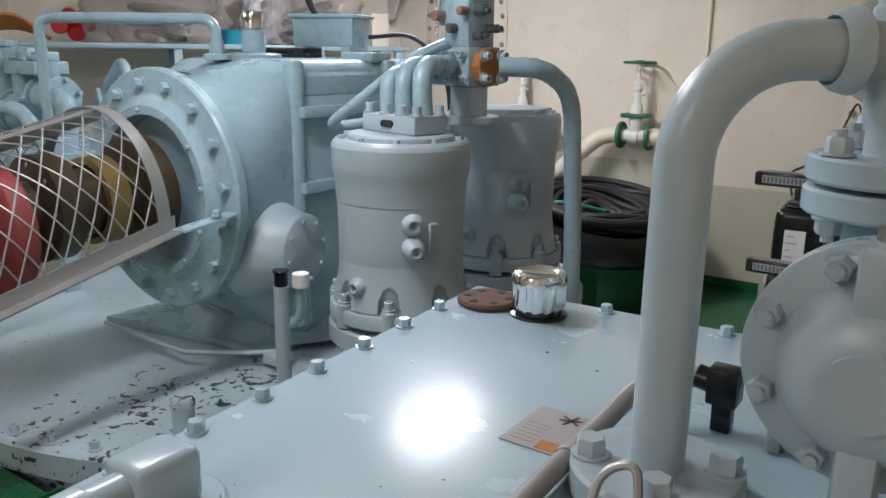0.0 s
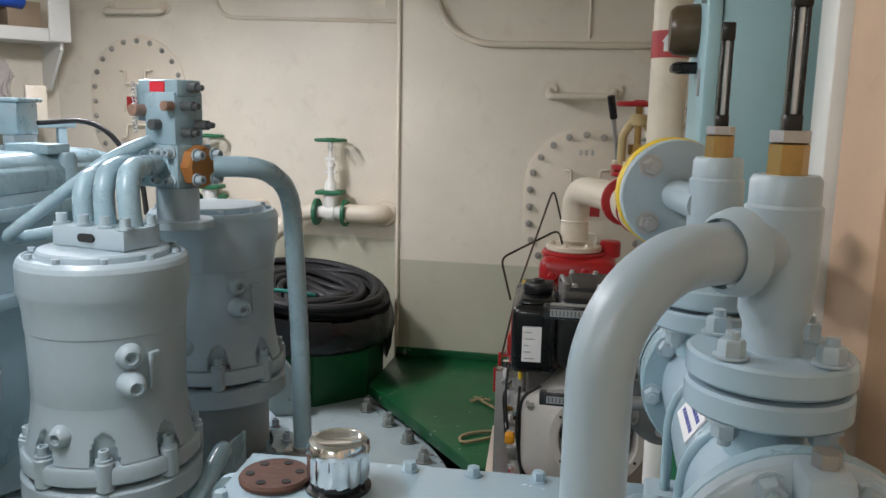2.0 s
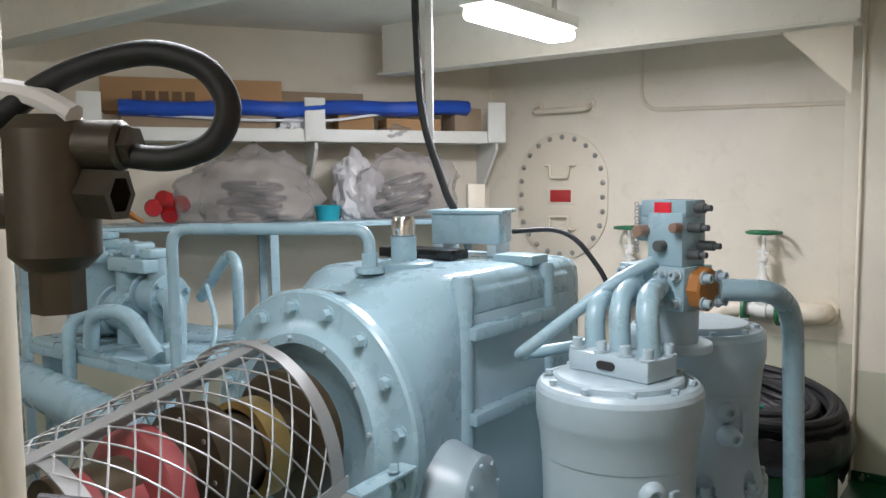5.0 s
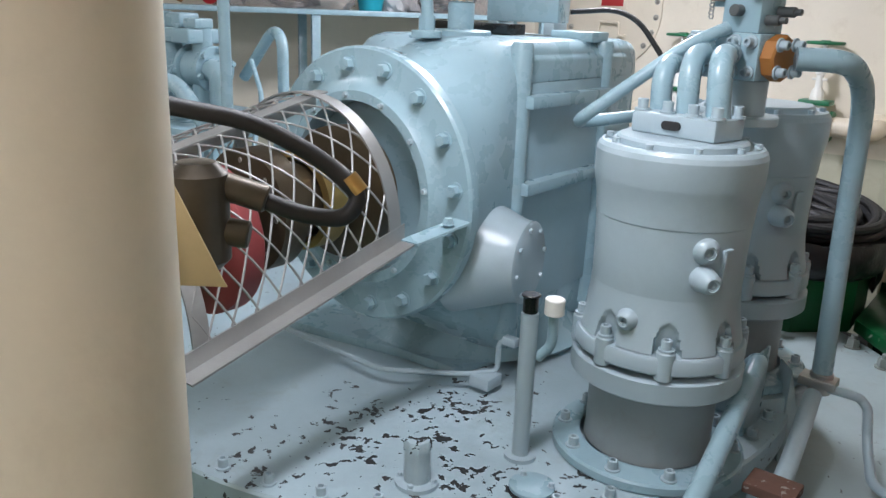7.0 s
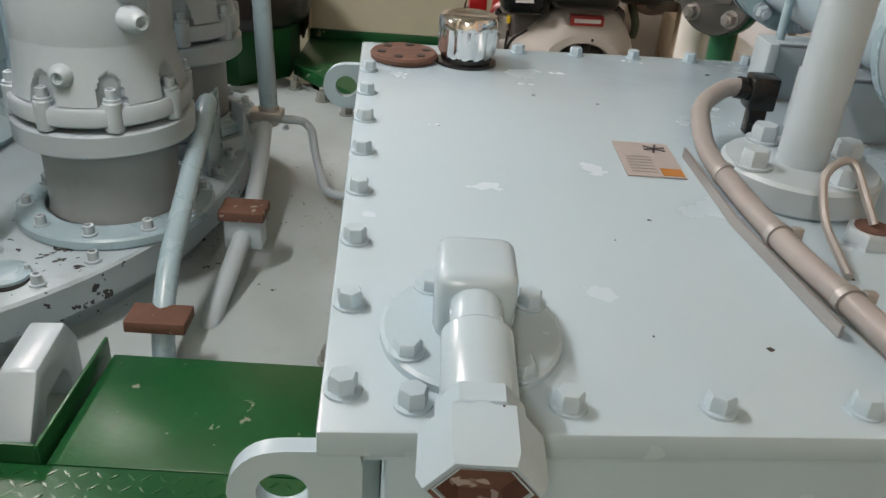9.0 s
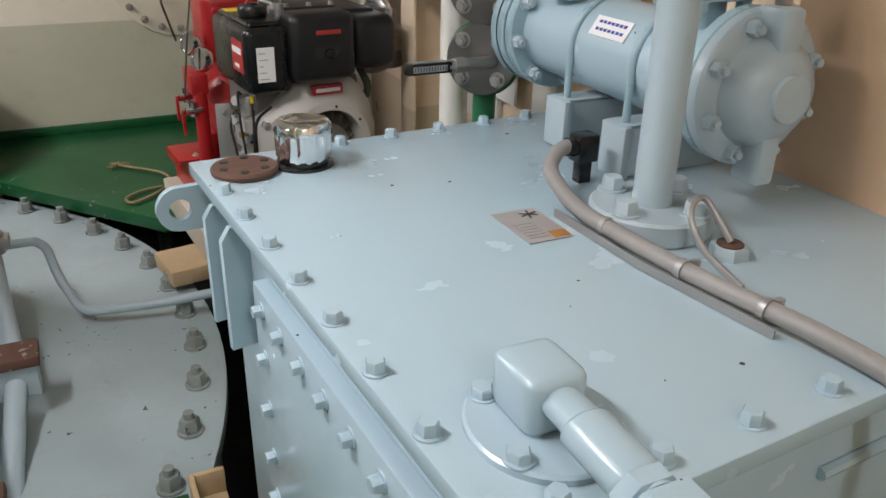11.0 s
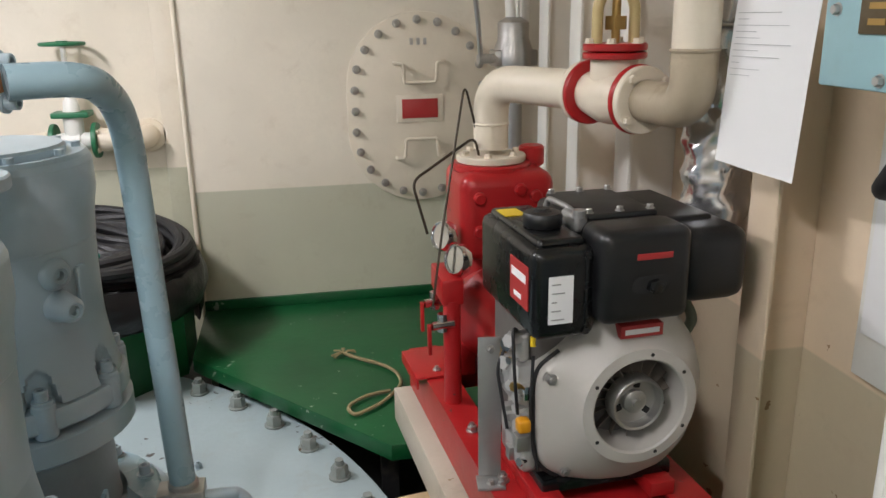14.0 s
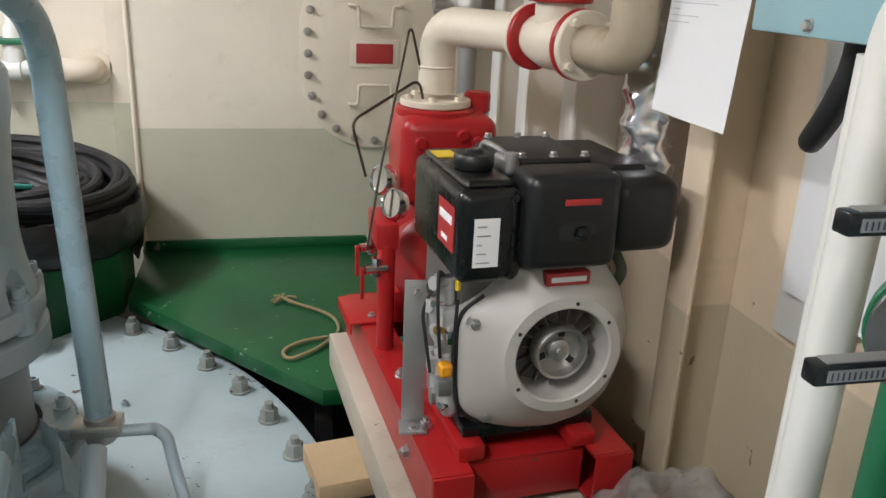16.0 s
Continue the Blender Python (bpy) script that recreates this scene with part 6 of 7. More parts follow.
cyl(bm, (-0.055, 0.03, 0.605), (-0.055, 0.03, 0.622), 0.014, seg=12)
part("lifting_hook", bm, M_GALV, en, "grey cast lifting hook")
bm = bmesh.new()
box(bm, (-0.055, 0.0, 0.42), (0.14, 0.28, 0.598), 0.022, seg=3)
box(bm, (-0.035, 0.03, 0.592), (0.125, 0.265, 0.608), 0.008, seg=3)
part("air_cleaner_back", bm, M_PLASTIC, en, "", 50)
bm = bmesh.new()
box(bm, (-0.070, -0.115, 0.420), (0.124, 0.0, 0.610), 0.024, seg=4)
acov = part("air_cleaner_cover", bm, M_PLASTIC, en, "matt black air cleaner cover", 55)
bm = bmesh.new()
prism(bm, stadium(0.036, 0.082), 0.0, 0.0015, pose(0.033, -0.1142, 0.500, 90, 90, 0))
part("knob_recess", bm, M_DARK, acov)
bm = bmesh.new()
prism(bm, [(-0.018, -0.006), (-0.006, -0.014), (0.012, -0.012), (0.019, 0.004), (0.004, 0.014), (-0.014, 0.010)], 0.0, 0.014, pose(0.040, -0.115, 0.499, 90, 0, 0), 0.002)
part("wing_knob", bm, M_BLACK, acov)
bm = bmesh.new()
box(bm, (0.0, -0.118, 0.552), (0.075, -0.1145, 0.564), 0.001)
part("cover_mark", bm, M_LABELRED, acov, "red raised maker mark")
bm = bmesh.new()
box(bm, (0.126, -0.085, 0.432), (0.276, 0.24, 0.588), 0.034, seg=4)
part("muffler_cover", bm, M_PLASTIC, en, "matt black muffler cover", 55)
bm = bmesh.new()
box(bm, (0.10, 0.0, 0.578), (0.235, 0.26, 0.598), 0.009, seg=3)
part("heat_shield", bm, M_PLASTIC, en)
bolts(en, B_STEELS, [pose(x, y, 0.608) for x in (-0.025, 0.045, 0.115) for y in (0.05, 0.25)])
bm = bmesh.new()
tube(bm, [(0.21, 0.12, 0.44), (0.22, 0.02, 0.36), (0.225, 0.05, 0.32)], 0.012, 12, 0.05)
part("exhaust_stub", bm, paint("dusty_green_cowl", (0.10, 0.12, 0.08), 0.6, 0.2, grime=0.3, bump=0.06), en, "dull green cowl behind the casing")
bm = bmesh.new()
box(bm, (0.005, -0.058, 0.366), (0.100, -0.030, 0.393), 0.001)
badge = part("maker_badge", bm, M_LABELRED, en, "red maker badge with white mark")
bm = bmesh.new()
box(bm, (0.014, -0.0592, 0.374), (0.091, -0.0581, 0.385))
part("badge_mark", bm, M_PAPER, badge)
# injection pump, governor and fittings on the open side
bm = bmesh.new()
box(bm, (-0.19, 0.015, 0.20), (-0.145, 0.12, 0.30), 0.010, seg=2)
box(bm, (-0.185, 0.0, 0.05), (-0.145, 0.14, 0.15), 0.016, seg=3)
cyl(bm, (-0.17, 0.05, 0.30), (-0.17, 0.05, 0.36), 0.018, seg=14, bev=0.003)
M_ALU = paint("cast_aluminium", (0.56, 0.55, 0.53), 0.36, 0.15, grime=0.35, grime_col=(0.16, 0.14, 0.12), bump=0.1, metal=0.35)
part("injection_pump", bm, M_ALU, en, "bright cast injection pump")
random.seed(4)
for k in range(22):
    x, y, z = -0.192 + 0.02 * random.random(), -0.005 + 0.14 * random.random(), 0.06 + 0.30 * random.random()
    s_ = 0.007 + 0.008 * random.random()
    bm = bmesh.new()
    if k % 3:
        cyl(bm, (x + 0.025, y + 0.01, z), (x - 0.012, y - 0.008, z + 0.006), s_ * 0.8, seg=10, bev=0.001)
        cyl(bm, (x - 0.012, y - 0.008, z + 0.006), (x - 0.018, y - 0.011, z + 0.007), s_ * 1.15, seg=6)
    else:
        box(bm, (x - s_ * 0.6, y - s_, z - s_), (x + 0.02, y + s_, z + s_ * 1.5), 0.002)
    part("fuel_fitting", bm, (M_ALU, M_CHROME, M_ALU, M_STEEL, M_BRASS)[k % 5], en, "bright metal fuel fitting")
for pts in ([(-0.175, 0.05, 0.36), (-0.20, 0.02, 0.39), (-0.205, -0.005, 0.30), (-0.195, 0.0, 0.20)], [(-0.18, 0.09, 0.33), (-0.215, 0.08, 0.28), (-0.20, 0.05, 0.14)], [(-0.165, -0.008, 0.33), (-0.172, -0.012, 0.20), (-0.15, -0.008, 0.06)]):
    bm = bmesh.new()
    tube(bm, pts, 0.0038, 8, 0.03)
    part("fuel_line", bm, M_RUBBER, en)
bm = bmesh.new()
cyl(bm, (-0.165, -0.005, 0.352), (-0.165, -0.005, 0.372), 0.006, seg=10)
part("yellow_plug", bm, M_YELLOW, en, "small yellow plug")
bm = bmesh.new()
box(bm, (-0.202, -0.030, 0.166), (-0.174, 0.0, 0.196), 0.007, seg=3)
part("oil_cap", bm, paint("orange_plastic", (0.70, 0.30, 0.01), 0.4, 0.08, grime=0.1, bump=0.02), en, "orange-yellow oil filler cap")
bm = bmesh.new()
box(bm, (-0.026, 0.0, -0.02), (0.026, 0.006, 0.325), 0.002, pose(-0.215, 0.125, 0, 0, 0, -12))
box(bm, (-0.032, -0.05, -0.028), (0.032, 0.006, -0.020), 0.002, pose(-0.215, 0.125, 0, 0, 0, -12))
stay = part("stay_plate", bm, M_GALV, en, "galvanised stay plate")
bolts(stay, B_STEELS, [pose(-0.222, 0.095, -0.02), pose(-0.20, 0.085, -0.02), pose(-0.215, 0.12, 0.30, 90, 0, 0)])

pm = thing("fire_pump", pose(PX + 0.02, PY, 0.243), "red painted centrifugal fire pump with gauges", "pump")
bm = bmesh.new()
lathe(bm, [(0.10, 0.0), (0.11, 0.02), (0.125, 0.10), (0.13, 0.20), (0.125, 0.29), (0.112, 0.335), (0.11, 0.36)], 40)
box(bm, (-0.135, -0.135, 0.36), (0.135, 0.135, 0.612), 0.040, seg=4)
cyl(bm, (-0.02, 0, 0.60), (-0.02, 0, 0.624), 0.115, seg=32, bev=0.006)
cyl(bm, (0.11, 0.03, 0.60), (0.11, 0.03, 0.66), 0.038, seg=20, bev=0.006)
part("casing", bm, M_RED, pm)
bm = bmesh.new()
cyl(bm, (-0.02, 0, 0.625), (-0.02, 0, 0.645), 0.10, seg=32, bev=0.003)
part("top_flange", bm, M_CREAM, pm, "cream painted top flange")
bolts(pm, B_CREAM, circle_of((-0.02, 0, 0.645), (0, 0, 1), 0.078, 6, 10))
bm = bmesh.new()
lathe(bm, [(0.13, 0.0), (0.150, 0.02), (0.155, 0.08), (0.11, 0.14), (0.09, 0.30)], 36, pose(0.0, -0.02, 0.19, 90, 0, 0))
part("volute", bm, M_RED, pm)
for px_, pz_ in ((-0.085, 0.545), (0.075, 0.545), (-0.02, 0.50), (-0.085, 0.45), (0.03, 0.565)):
    bm = bmesh.new()
    cyl(bm, (px_, -0.130, pz_), (px_, -0.150, pz_), 0.018, seg=14, bev=0.005)
    part("casing_plug", bm, M_RED, pm)
bm = bmesh.new()
tube(bm, [(-0.19, -0.25, 0.0), (-0.19, -0.25, 0.30)], 0.024, 14)
box(bm, (-0.22, -0.27, 0.29), (-0.16, -0.10, 0.36), 0.005)
part("gauge_post", bm, M_RED, pm)
for x, y, z in ((-0.17, -0.10, 0.435), (-0.155, -0.22, 0.40)):
    bm = bmesh.new()
    lathe(bm, [(0.042, 0), (0.044, 0.02), (0.038, 0.03), (0.036, 0.024), (0, 0.024)], 28, pose(x, y, z, 0, -78, 30))
    part("gauge", bm, M_CHROME, pm, "round chrome gauge")
for y, z in ((-0.15, 0.26), (-0.27, 0.24)):
    bm = bmesh.new()
    cyl(bm, (-0.19, y, z), (-0.25, y - 0.01, z), 0.012, seg=10)
    cyl(bm, (-0.22, y, z - 0.02), (-0.22, y, z + 0.03), 0.014, seg=8)
    cock = part("drain_cock", bm, M_CHROME, pm)
    bm = bmesh.new()
    box(bm, (-0.262, y - 0.018, z - 0.08), (-0.252, y + 0.0, z + 0.005), 0.002)
    part("lever", bm, M_RED, cock, "red lever")
M_COPTUBE = paint("dark_copper_tube", (0.06, 0.045, 0.03), 0.4, 0.2, grime=0.2, bump=0.02, metal=0.5)
bm = bmesh.new()
tube(bm, [(-0.06, -0.02, 0.645), (-0.075, -0.03, 0.70), (-0.27, -0.12, 0.60), (-0.23, -0.12, 0.45)], 0.004, 8, 0.03)
part("gauge_tube", bm, M_COPTUBE, pm)
bm = bmesh.new()
tube(bm, [(-0.05, 0.0, 0.66), (-0.10, -0.02, 0.85), (-0.20, -0.20, 0.50), (-0.24, -0.24, 0.28)], 0.0035, 8, 0.04)
part("gauge_tube", bm, M_COPTUBE, pm)
for x in (-0.12, 0.12):
    bm = bmesh.new()
    box(bm, (x - 0.03, -0.10, 0.0), (x + 0.03, 0.10, 0.10), 0.006)
    part("foot", bm, M_RED, pm)

# foil-wrapped exhaust behind it
bm = bmesh.new()
tmp = bmesh.new()
rings = []
nj, nk = 150, 40
for j in range(nj):
    z = 0.72 + 1.78 * j / (nj - 1)
    ring_pts = []
    for k in range(nk):
        a = 2 * math.pi * k / nk
        q = Vector((math.cos(a) * 0.9, math.sin(a) * 0.9, z * 14.0))
        fold = 1 - abs(noise.noise(q * 1.0)) * 2.2
        r = 0.062 + 0.012 * fold + 0.006 * (1 - abs(noise.noise(q * 2.6 + Vector((3, 1, 2)))) * 2) + 0.004 * math.sin(z * 21 + 2 * a) + 0.005 * math.sin(z * 9)
        ring_pts.append(tmp.verts.new((r * math.cos(a) + 0.785, r * math.sin(a) + 1.36, z)))
    rings.append(ring_pts)
for a, b in zip(rings, rings[1:]):
    for k in range(nk):
        tmp.faces.new((a[k], a[(k + 1) % nk], b[(k + 1) % nk], b[k]))
bmesh.ops.recalc_face_normals(tmp, faces=tmp.faces[:])
add(bm, tmp)
lag = thing("exhaust_lagging", Matrix(), "crumpled silver foil wrapped exhaust pipe", "exhaust pipe")
part("foil_wrap", bm, M_FOIL, lag, "", 30)
bm = bmesh.new()
lathe(bm, [(0.0, 0.66), (0.064, 0.66), (0.067, 0.68), (0.072, 0.73), (0.069, 0.80)], 32, pose(0.785, 1.36, 0))
tube(bm, [(0.785, 1.36, 0.67), (0.74, 1.36, 0.66), (0.66, 1.34, 0.72)], 0.03, 14, 0.04)
part("dull_sleeve", bm, M_GALV, lag, "smooth dull metal sleeve")
for z in (0.78, 1.25, 1.75, 2.2):
    bm = bmesh.new()
    lathe(bm, [(0.076, -0.004), (0.0785, 0), (0.076, 0.004)], 24, pose(0.785, 1.36, z, 6, 4, 0))
    part("tie_wire", bm, M_STEEL, lag)

# ---- bulkhead fittings ----
def manhole(cx, cz, y, w, h, n, label, lab):
    th = thing("manhole_cover", pose(cx, y, cz), label, "manhole cover", "manhole covers")
    b = bmesh.new()
    prism(b, stadium(w, h, 16), 0.0, 0.014, pose(0, 0, 0, 90, 0, 0), 0.003)
    part("plate", b, M_CREAM, th)
    # studs along the oval
    r, s = w / 2 - 0.035, h / 2 - w / 2
    per = 2 * math.pi * r + 4 * s
    spots = []
    for k in range(n):
        d = per * k / n
        if d < math.pi * r:
            a = d / r
            spots.append((r * math.cos(a), s + r * math.sin(a)))
        elif d < math.pi * r + 2 * s:
            spots.append((-r, s - (d - math.pi * r)))
        elif d < 2 * math.pi * r + 2 * s:
            a = math.pi + (d - math.pi * r - 2 * s) / r
            spots.append((r * math.cos(a), -s + r * math.sin(a)))
        else:
            spots.append((r, -s + (d - 2 * math.pi * r - 2 * s)))
    bolts(th, B_STUD, [pose(x, -0.014, z, 90, 20 * k, 0) for k, (x, z) in enumerate(spots)])
    for z, sg in ((h * 0.24, -1), (-h * 0.26, 1)):
        b = bmesh.new()
        tube(b, [(-0.11, -0.014, z), (-0.11, -0.04, z), (-0.075, -0.045, z), (-0.07, -0.045, z + 0.085 * sg), (0.07, -0.045, z + 0.085 * sg), (0.075, -0.045, z), (0.11, -0.04, z), (0.11, -0.014, z)], 0.0075, 8, 0.014)
        part("handle", b, M_CREAM, th)
    b = bmesh.new()
    box(b, (-0.105, -0.019, -0.06), (0.105, -0.0142, 0.06), 0.002)
    part("label_frame", b, M_CREAM, th)
    b = bmesh.new()
    box(b, (-0.08, -0.022, -0.042), (0.08, -0.0192, 0.042), 0.001)
    part("label", b, M_LABELRED, th, "red warning label")
    if lab:
        b = bmesh.new()
        for x in (-0.03, 0.0, 0.03):
            box(b, (x - 0.008, -0.0152, h * 0.33), (x + 0.006, -0.0142, h * 0.33 + 0.028))
        part("stamped_marks", b, M_STEEL, th)
    return th


B_STUD = hex_head(0.0145, 0.013, paint("bare_nut", (0.46, 0.44, 0.40), 0.30, 0.2, grime=0.4, grime_col=(0.12, 0.10, 0.08), bump=0.05, metal=0.6), stud=True)
manhole(0.405, 0.875, WALL_R - 0.002, 0.64, 0.83, 24, "cream oval manhole cover with bare nuts and red label", True)
manhole(-2.575, 1.375, WALL_L - 0.002, 0.70, 0.88, 24, "cream oval manhole cover with red label above the shelf end", False)


def grab_rail(x0, x1, z, y, drop=0.0):
    b = bmesh.new()
    tube(b, [(x0, y, z), (x0, y - 0.075, z - drop), (x1, y - 0.075, z - drop), (x1, y, z)], 0.019, 12, 0.03)
    for x in (x0, x1):
        cyl(b, (x, y, z), (x, y - 0.012, z), 0.042, seg=20, bev=0.002)
    return single("grab_rail", b, M_CREAM, "cream painted grab rail on the bulkhead", "grab rail", "grab rails")


grab_rail(0.20, 0.53, 1.475, WALL_R - 0.001, 0.03)
grab_rail(-2.76, -2.36, 1.99, WALL_L - 0.001, 0.03)


def gate_valve(m, label):
    th = thing("gate_valve", m, label, "valve", "wall valves")
    b = bmesh.new()
    cyl(b, (-0.10, 0, 0), (-0.02, 0, 0), 0.034, 0.045, seg=24)
    cyl(b, (0.02, 0, 0), (0.10, 0, 0), 0.045, 0.034, seg=24)
    cyl(b, (-0.03, 0, 0), (0.03, 0, 0), 0.052, seg=24)
    cyl(b, (0, 0, 0.03), (0, 0, 0.13), 0.045, seg=20)
    part("body", b, M_WHITE, th)
    for x in (-0.105, 0.085):
        b = bmesh.new()
        cyl(b, (x, 0, 0), (x + 0.022, 0, 0), 0.086, seg=28, bev=0.003)
        part("flange", b, M_GREENV, th, "dark green flange")
    b = bmesh.new()
    box(b, (-0.085, -0.06, 0.115), (0.085, 0.06, 0.142), 0.006)
    part("bonnet_flange", b, M_GREENV, th, "dark green bonnet flange")
    bolts(th, B_CREAM, [pose(x, 0.064 * math.cos(a), 0.064 * math.sin(a), 0, d, 0) for x, d in ((-0.105, -90), (0.107, 90)) for a in (0.78, 2.36, 3.93, 5.5)])
    b = bmesh.new()
    lathe(b, [(0.04, 0.142), (0.034, 0.19), (0.02, 0.21), (0.02, 0.28), (0.028, 0.285), (0.028, 0.31), (0.012, 0.32), (0.012, 0.47)], 18)
    box(b, (-0.04, -0.012, 0.25), (0.04, 0.012, 0.262), 0.002)
    box(b, (-0.035, -0.010, 0.33), (0.035, 0.010, 0.345), 0.002)
    part("bonnet", b, M_WHITE, th)
    b = bmesh.new()
    wheel(b, (0, 0, 0.455), 0.095, 0.009, 5)
    part("handwheel", b, M_GREENV, th, "dark green handwheel")
    return th


VM = pose(-1.19, 3.83, 0.715)
gate_valve(VM, "cream gate valve with green flanges and handwheel")
pipe("overboard_pipe", [(-1.08, 3.83, 0.715), (-0.90, 3.83, 0.715), (-0.87, 3.86, 0.715), (-0.87, WALL_L, 0.715)], 0.056, M_CREAM, "cream pipe from the valve into the bulkhead", 0.05, 24, [((-0.87, WALL_L - 0.001, 0.715), (-0.87, WALL_L - 0.02, 0.715), 0.085)])
pipe("supply_pipe", [(-1.30, 3.83, 0.715), (-1.42, 3.81, 0.70), (-1.60, 3.72, 0.52), (-1.75, 3.70, 0.38), (-1.80, 3.70, -0.5)], 0.052, M_CREAM, "cream pipe curving down from the valve", 0.12, 24)
gate_valve(pose(-2.02, 3.83, 0.72), "cream gate valve with green handwheel behind the motor")
pipe("supply_pipe", [(-1.91, 3.83, 0.72), (-1.72, 3.83, 0.72), (-1.70, WALL_L, 0.72)], 0.052, M_CREAM, "cream pipe from the valve into the bulkhead", 0.05, 24)
pipe("supply_pipe", [(-2.13, 3.83, 0.72), (-2.30, 3.82, 0.70), (-2.34, 3.82, 0.5), (-2.34, 3.82, -0.5)], 0.052, M_CREAM, "cream pipe curving down from the valve", 0.1, 24)

# quick closing device with lever
hy = thing("lever_valve", pose(0.70, 2.78, 1.08), "silver lever valve with black-knobbed handle", "lever valve")
bm = bmesh.new()
lathe(bm, [(0.05, -0.12), (0.055, -0.10), (0.055, -0.02), (0.075, 0.0), (0.078, 0.05), (0.06, 0.10), (0.06, 0.16), (0.03, 0.18), (0, 0.18)], 24)
box(bm, (-0.085, -0.05, 0.0), (0.085, 0.05, 0.06), 0.008)
part("body", bm, M_STEEL, hy)
bm = bmesh.new()
cyl(bm, (-0.06, -0.03, 0.03), (-0.15, -0.05, 0.03), 0.018, seg=12)
tube(bm, [(-0.14, -0.05, 0.03), (-0.155, -0.08, 0.15), (-0.18, -0.12, 0.30)], 0.010, 10)
part("lever", bm, M_STEEL, hy)
bm = bmesh.new()
cyl(bm, (-0.172, -0.107, 0.26), (-0.19, -0.136, 0.36), 0.017, seg=14, bev=0.004)
part("grip", bm, M_BLACK, hy, "black handle grip")
bm = bmesh.new()
tube(bm, [(-0.01, 0, 0.17), (-0.02, 0.0, 0.34), (0.05, 0.03, 0.36), (0.06, 0.05, 0.1)], 0.020, 12, 0.05)
part("loop_pipe", bm, M_WHITE, hy)
bm = bmesh.new()
tube(bm, [(0, 0, -0.11), (0, 0, -1.0)], 0.036, 16)
part("down_pipe", bm, M_GALV, hy)

# ---- hose coil on its green stand ----
cs = thing("hose_stand", pose(-0.98, 2.92, -0.085), "dark green steel stand for the hose coil", "stand")
bm = bmesh.new()
lathe(bm, [(0.38, 0.0), (0.385, 0.02), (0.385, 0.30), (0.38, 0.31), (0, 0.31)], 8, pose(0, 0, 0, 0, 0, 22.5))
part("shell", bm, M_GREEN, cs, "", 20)
bm = bmesh.new()
lathe(bm, [(0.384, 0.265), (0.396, 0.268), (0.396, 0.318), (0.384, 0.320)], 8, pose(0, 0, 0, 0, 0, 22.5))
part("rim", bm, M_GREEN, cs, "", 20)
# black bag slumped over the stand, its mouth open round the coils
hb = thing("hose_bag", pose(-0.98, 2.92, 0.236), "slumped black plastic bag holding the hose coil", "bag")
tmp = bmesh.new()
rings = []
for j in range(25):
    f = j / 24
    row = []
    for k in range(96):
        a = 2 * math.pi * k / 96
        q = Vector((math.cos(a) * 2.0, math.sin(a) * 2.0, f * 2.5))
        if f < 0.55:      # outside, from the hem up to the rolled mouth
            g = f / 0.55
            r = 0.398 + 0.035 * math.sin(g * 2.6) + 0.022 * abs(noise.noise(q * 2.2))
            z = -0.19 + 0.35 * g - 0.05 * abs(noise.noise(q * 1.5)) * (1 - g)
            if math.cos(a + 0.9) > 0.35:     # the hem is hitched up on the walkway side
                z = max(z, -0.06 + 0.22 * g)
        else:             # inside, sagging to the middle
            g = (f - 0.55) / 0.45
            r = 0.40 * (1 - g) + 0.02 + 0.015 * noise.noise(q * 3.0)
            z = 0.165 - 0.13 * math.sin(g * 1.57)
        z += -0.055 * math.cos(a + 0.55) * (1 if f > 0.2 else f * 5) + 0.010 * noise.noise(q * 5.0)
        row.append(tmp.verts.new((r * math.cos(a), r * math.sin(a), z)))
    rings.append(row)
for a, b in zip(rings, rings[1:]):
    for k in range(96):
        tmp.faces.new((a[k], a[(k + 1) % 96], b[(k + 1) % 96], b[k]))
tmp.faces.new(rings[-1])
bmesh.ops.recalc_face_normals(tmp, faces=tmp.faces[:])
bm = bmesh.new()
add(bm, tmp)
part("film", bm, paint("black_bag_film", (0.010, 0.010, 0.011), 0.30, 0.2, grime=0.1, grime_col=(0.04, 0.04, 0.04), bump=0.25), hb, "", 60)
random.seed(11)
hc = thing("hose_coil", pose(-0.98, 2.92, 0.29), "loosely coiled heavy black rubber hose in the bag", "hose")
for k in range(15):
    bm = bmesh.new()
    lay = k // 8
    r = 0.375 - 0.043 * (k % 8) + 0.012 * random.random()
    sag = 0.135 * (r / 0.38) ** 0.8 + 0.035 * lay
    cx_, cy_, tl, ph = 0.03 * (random.random() - 0.5), 0.03 * (random.random() - 0.5), 0.03 * random.random(), 6.28 * random.random()
    tube(bm, [(cx_ + (r + 0.012 * math.sin(3 * a + k)) * math.cos(a), cy_ + (r + 0.012 * math.cos(2 * a + k)) * math.sin(a), sag - 0.055 * math.cos(a + 0.55) * r / 0.38 + tl * math.cos(2 * a + ph)) for a in [2 * math.pi * j / 44 for j in range(45)]], 0.021, 9)
    part("turn", bm, M_RUBBER, hc)
bm = bmesh.new()
tube(bm, [(-0.26, -0.28, 0.13), (-0.12, -0.30, 0.19), (0.0, -0.24, 0.17), (0.08, -0.16, 0.14)], 0.010, 8, 0.05)
part("cord", bm, paint("teal_cord", (0.03, 0.25, 0.2), 0.6, 0.1, grime=0.1, bump=0.05), hc, "teal cord")
bm = bmesh.new()
prism(bm, [(0, 0), (0.16, 0), (0.16, 0.18), (0.10, 0.26), (0.02, 0.30)], -0.03, 0.03, pose(-1.02, 2.42, -0.085, 90, 0, 20), 0.01)
single("lug_plate", bm, M_RING, "grey-blue lifting lug on the foundation plate", "lug")
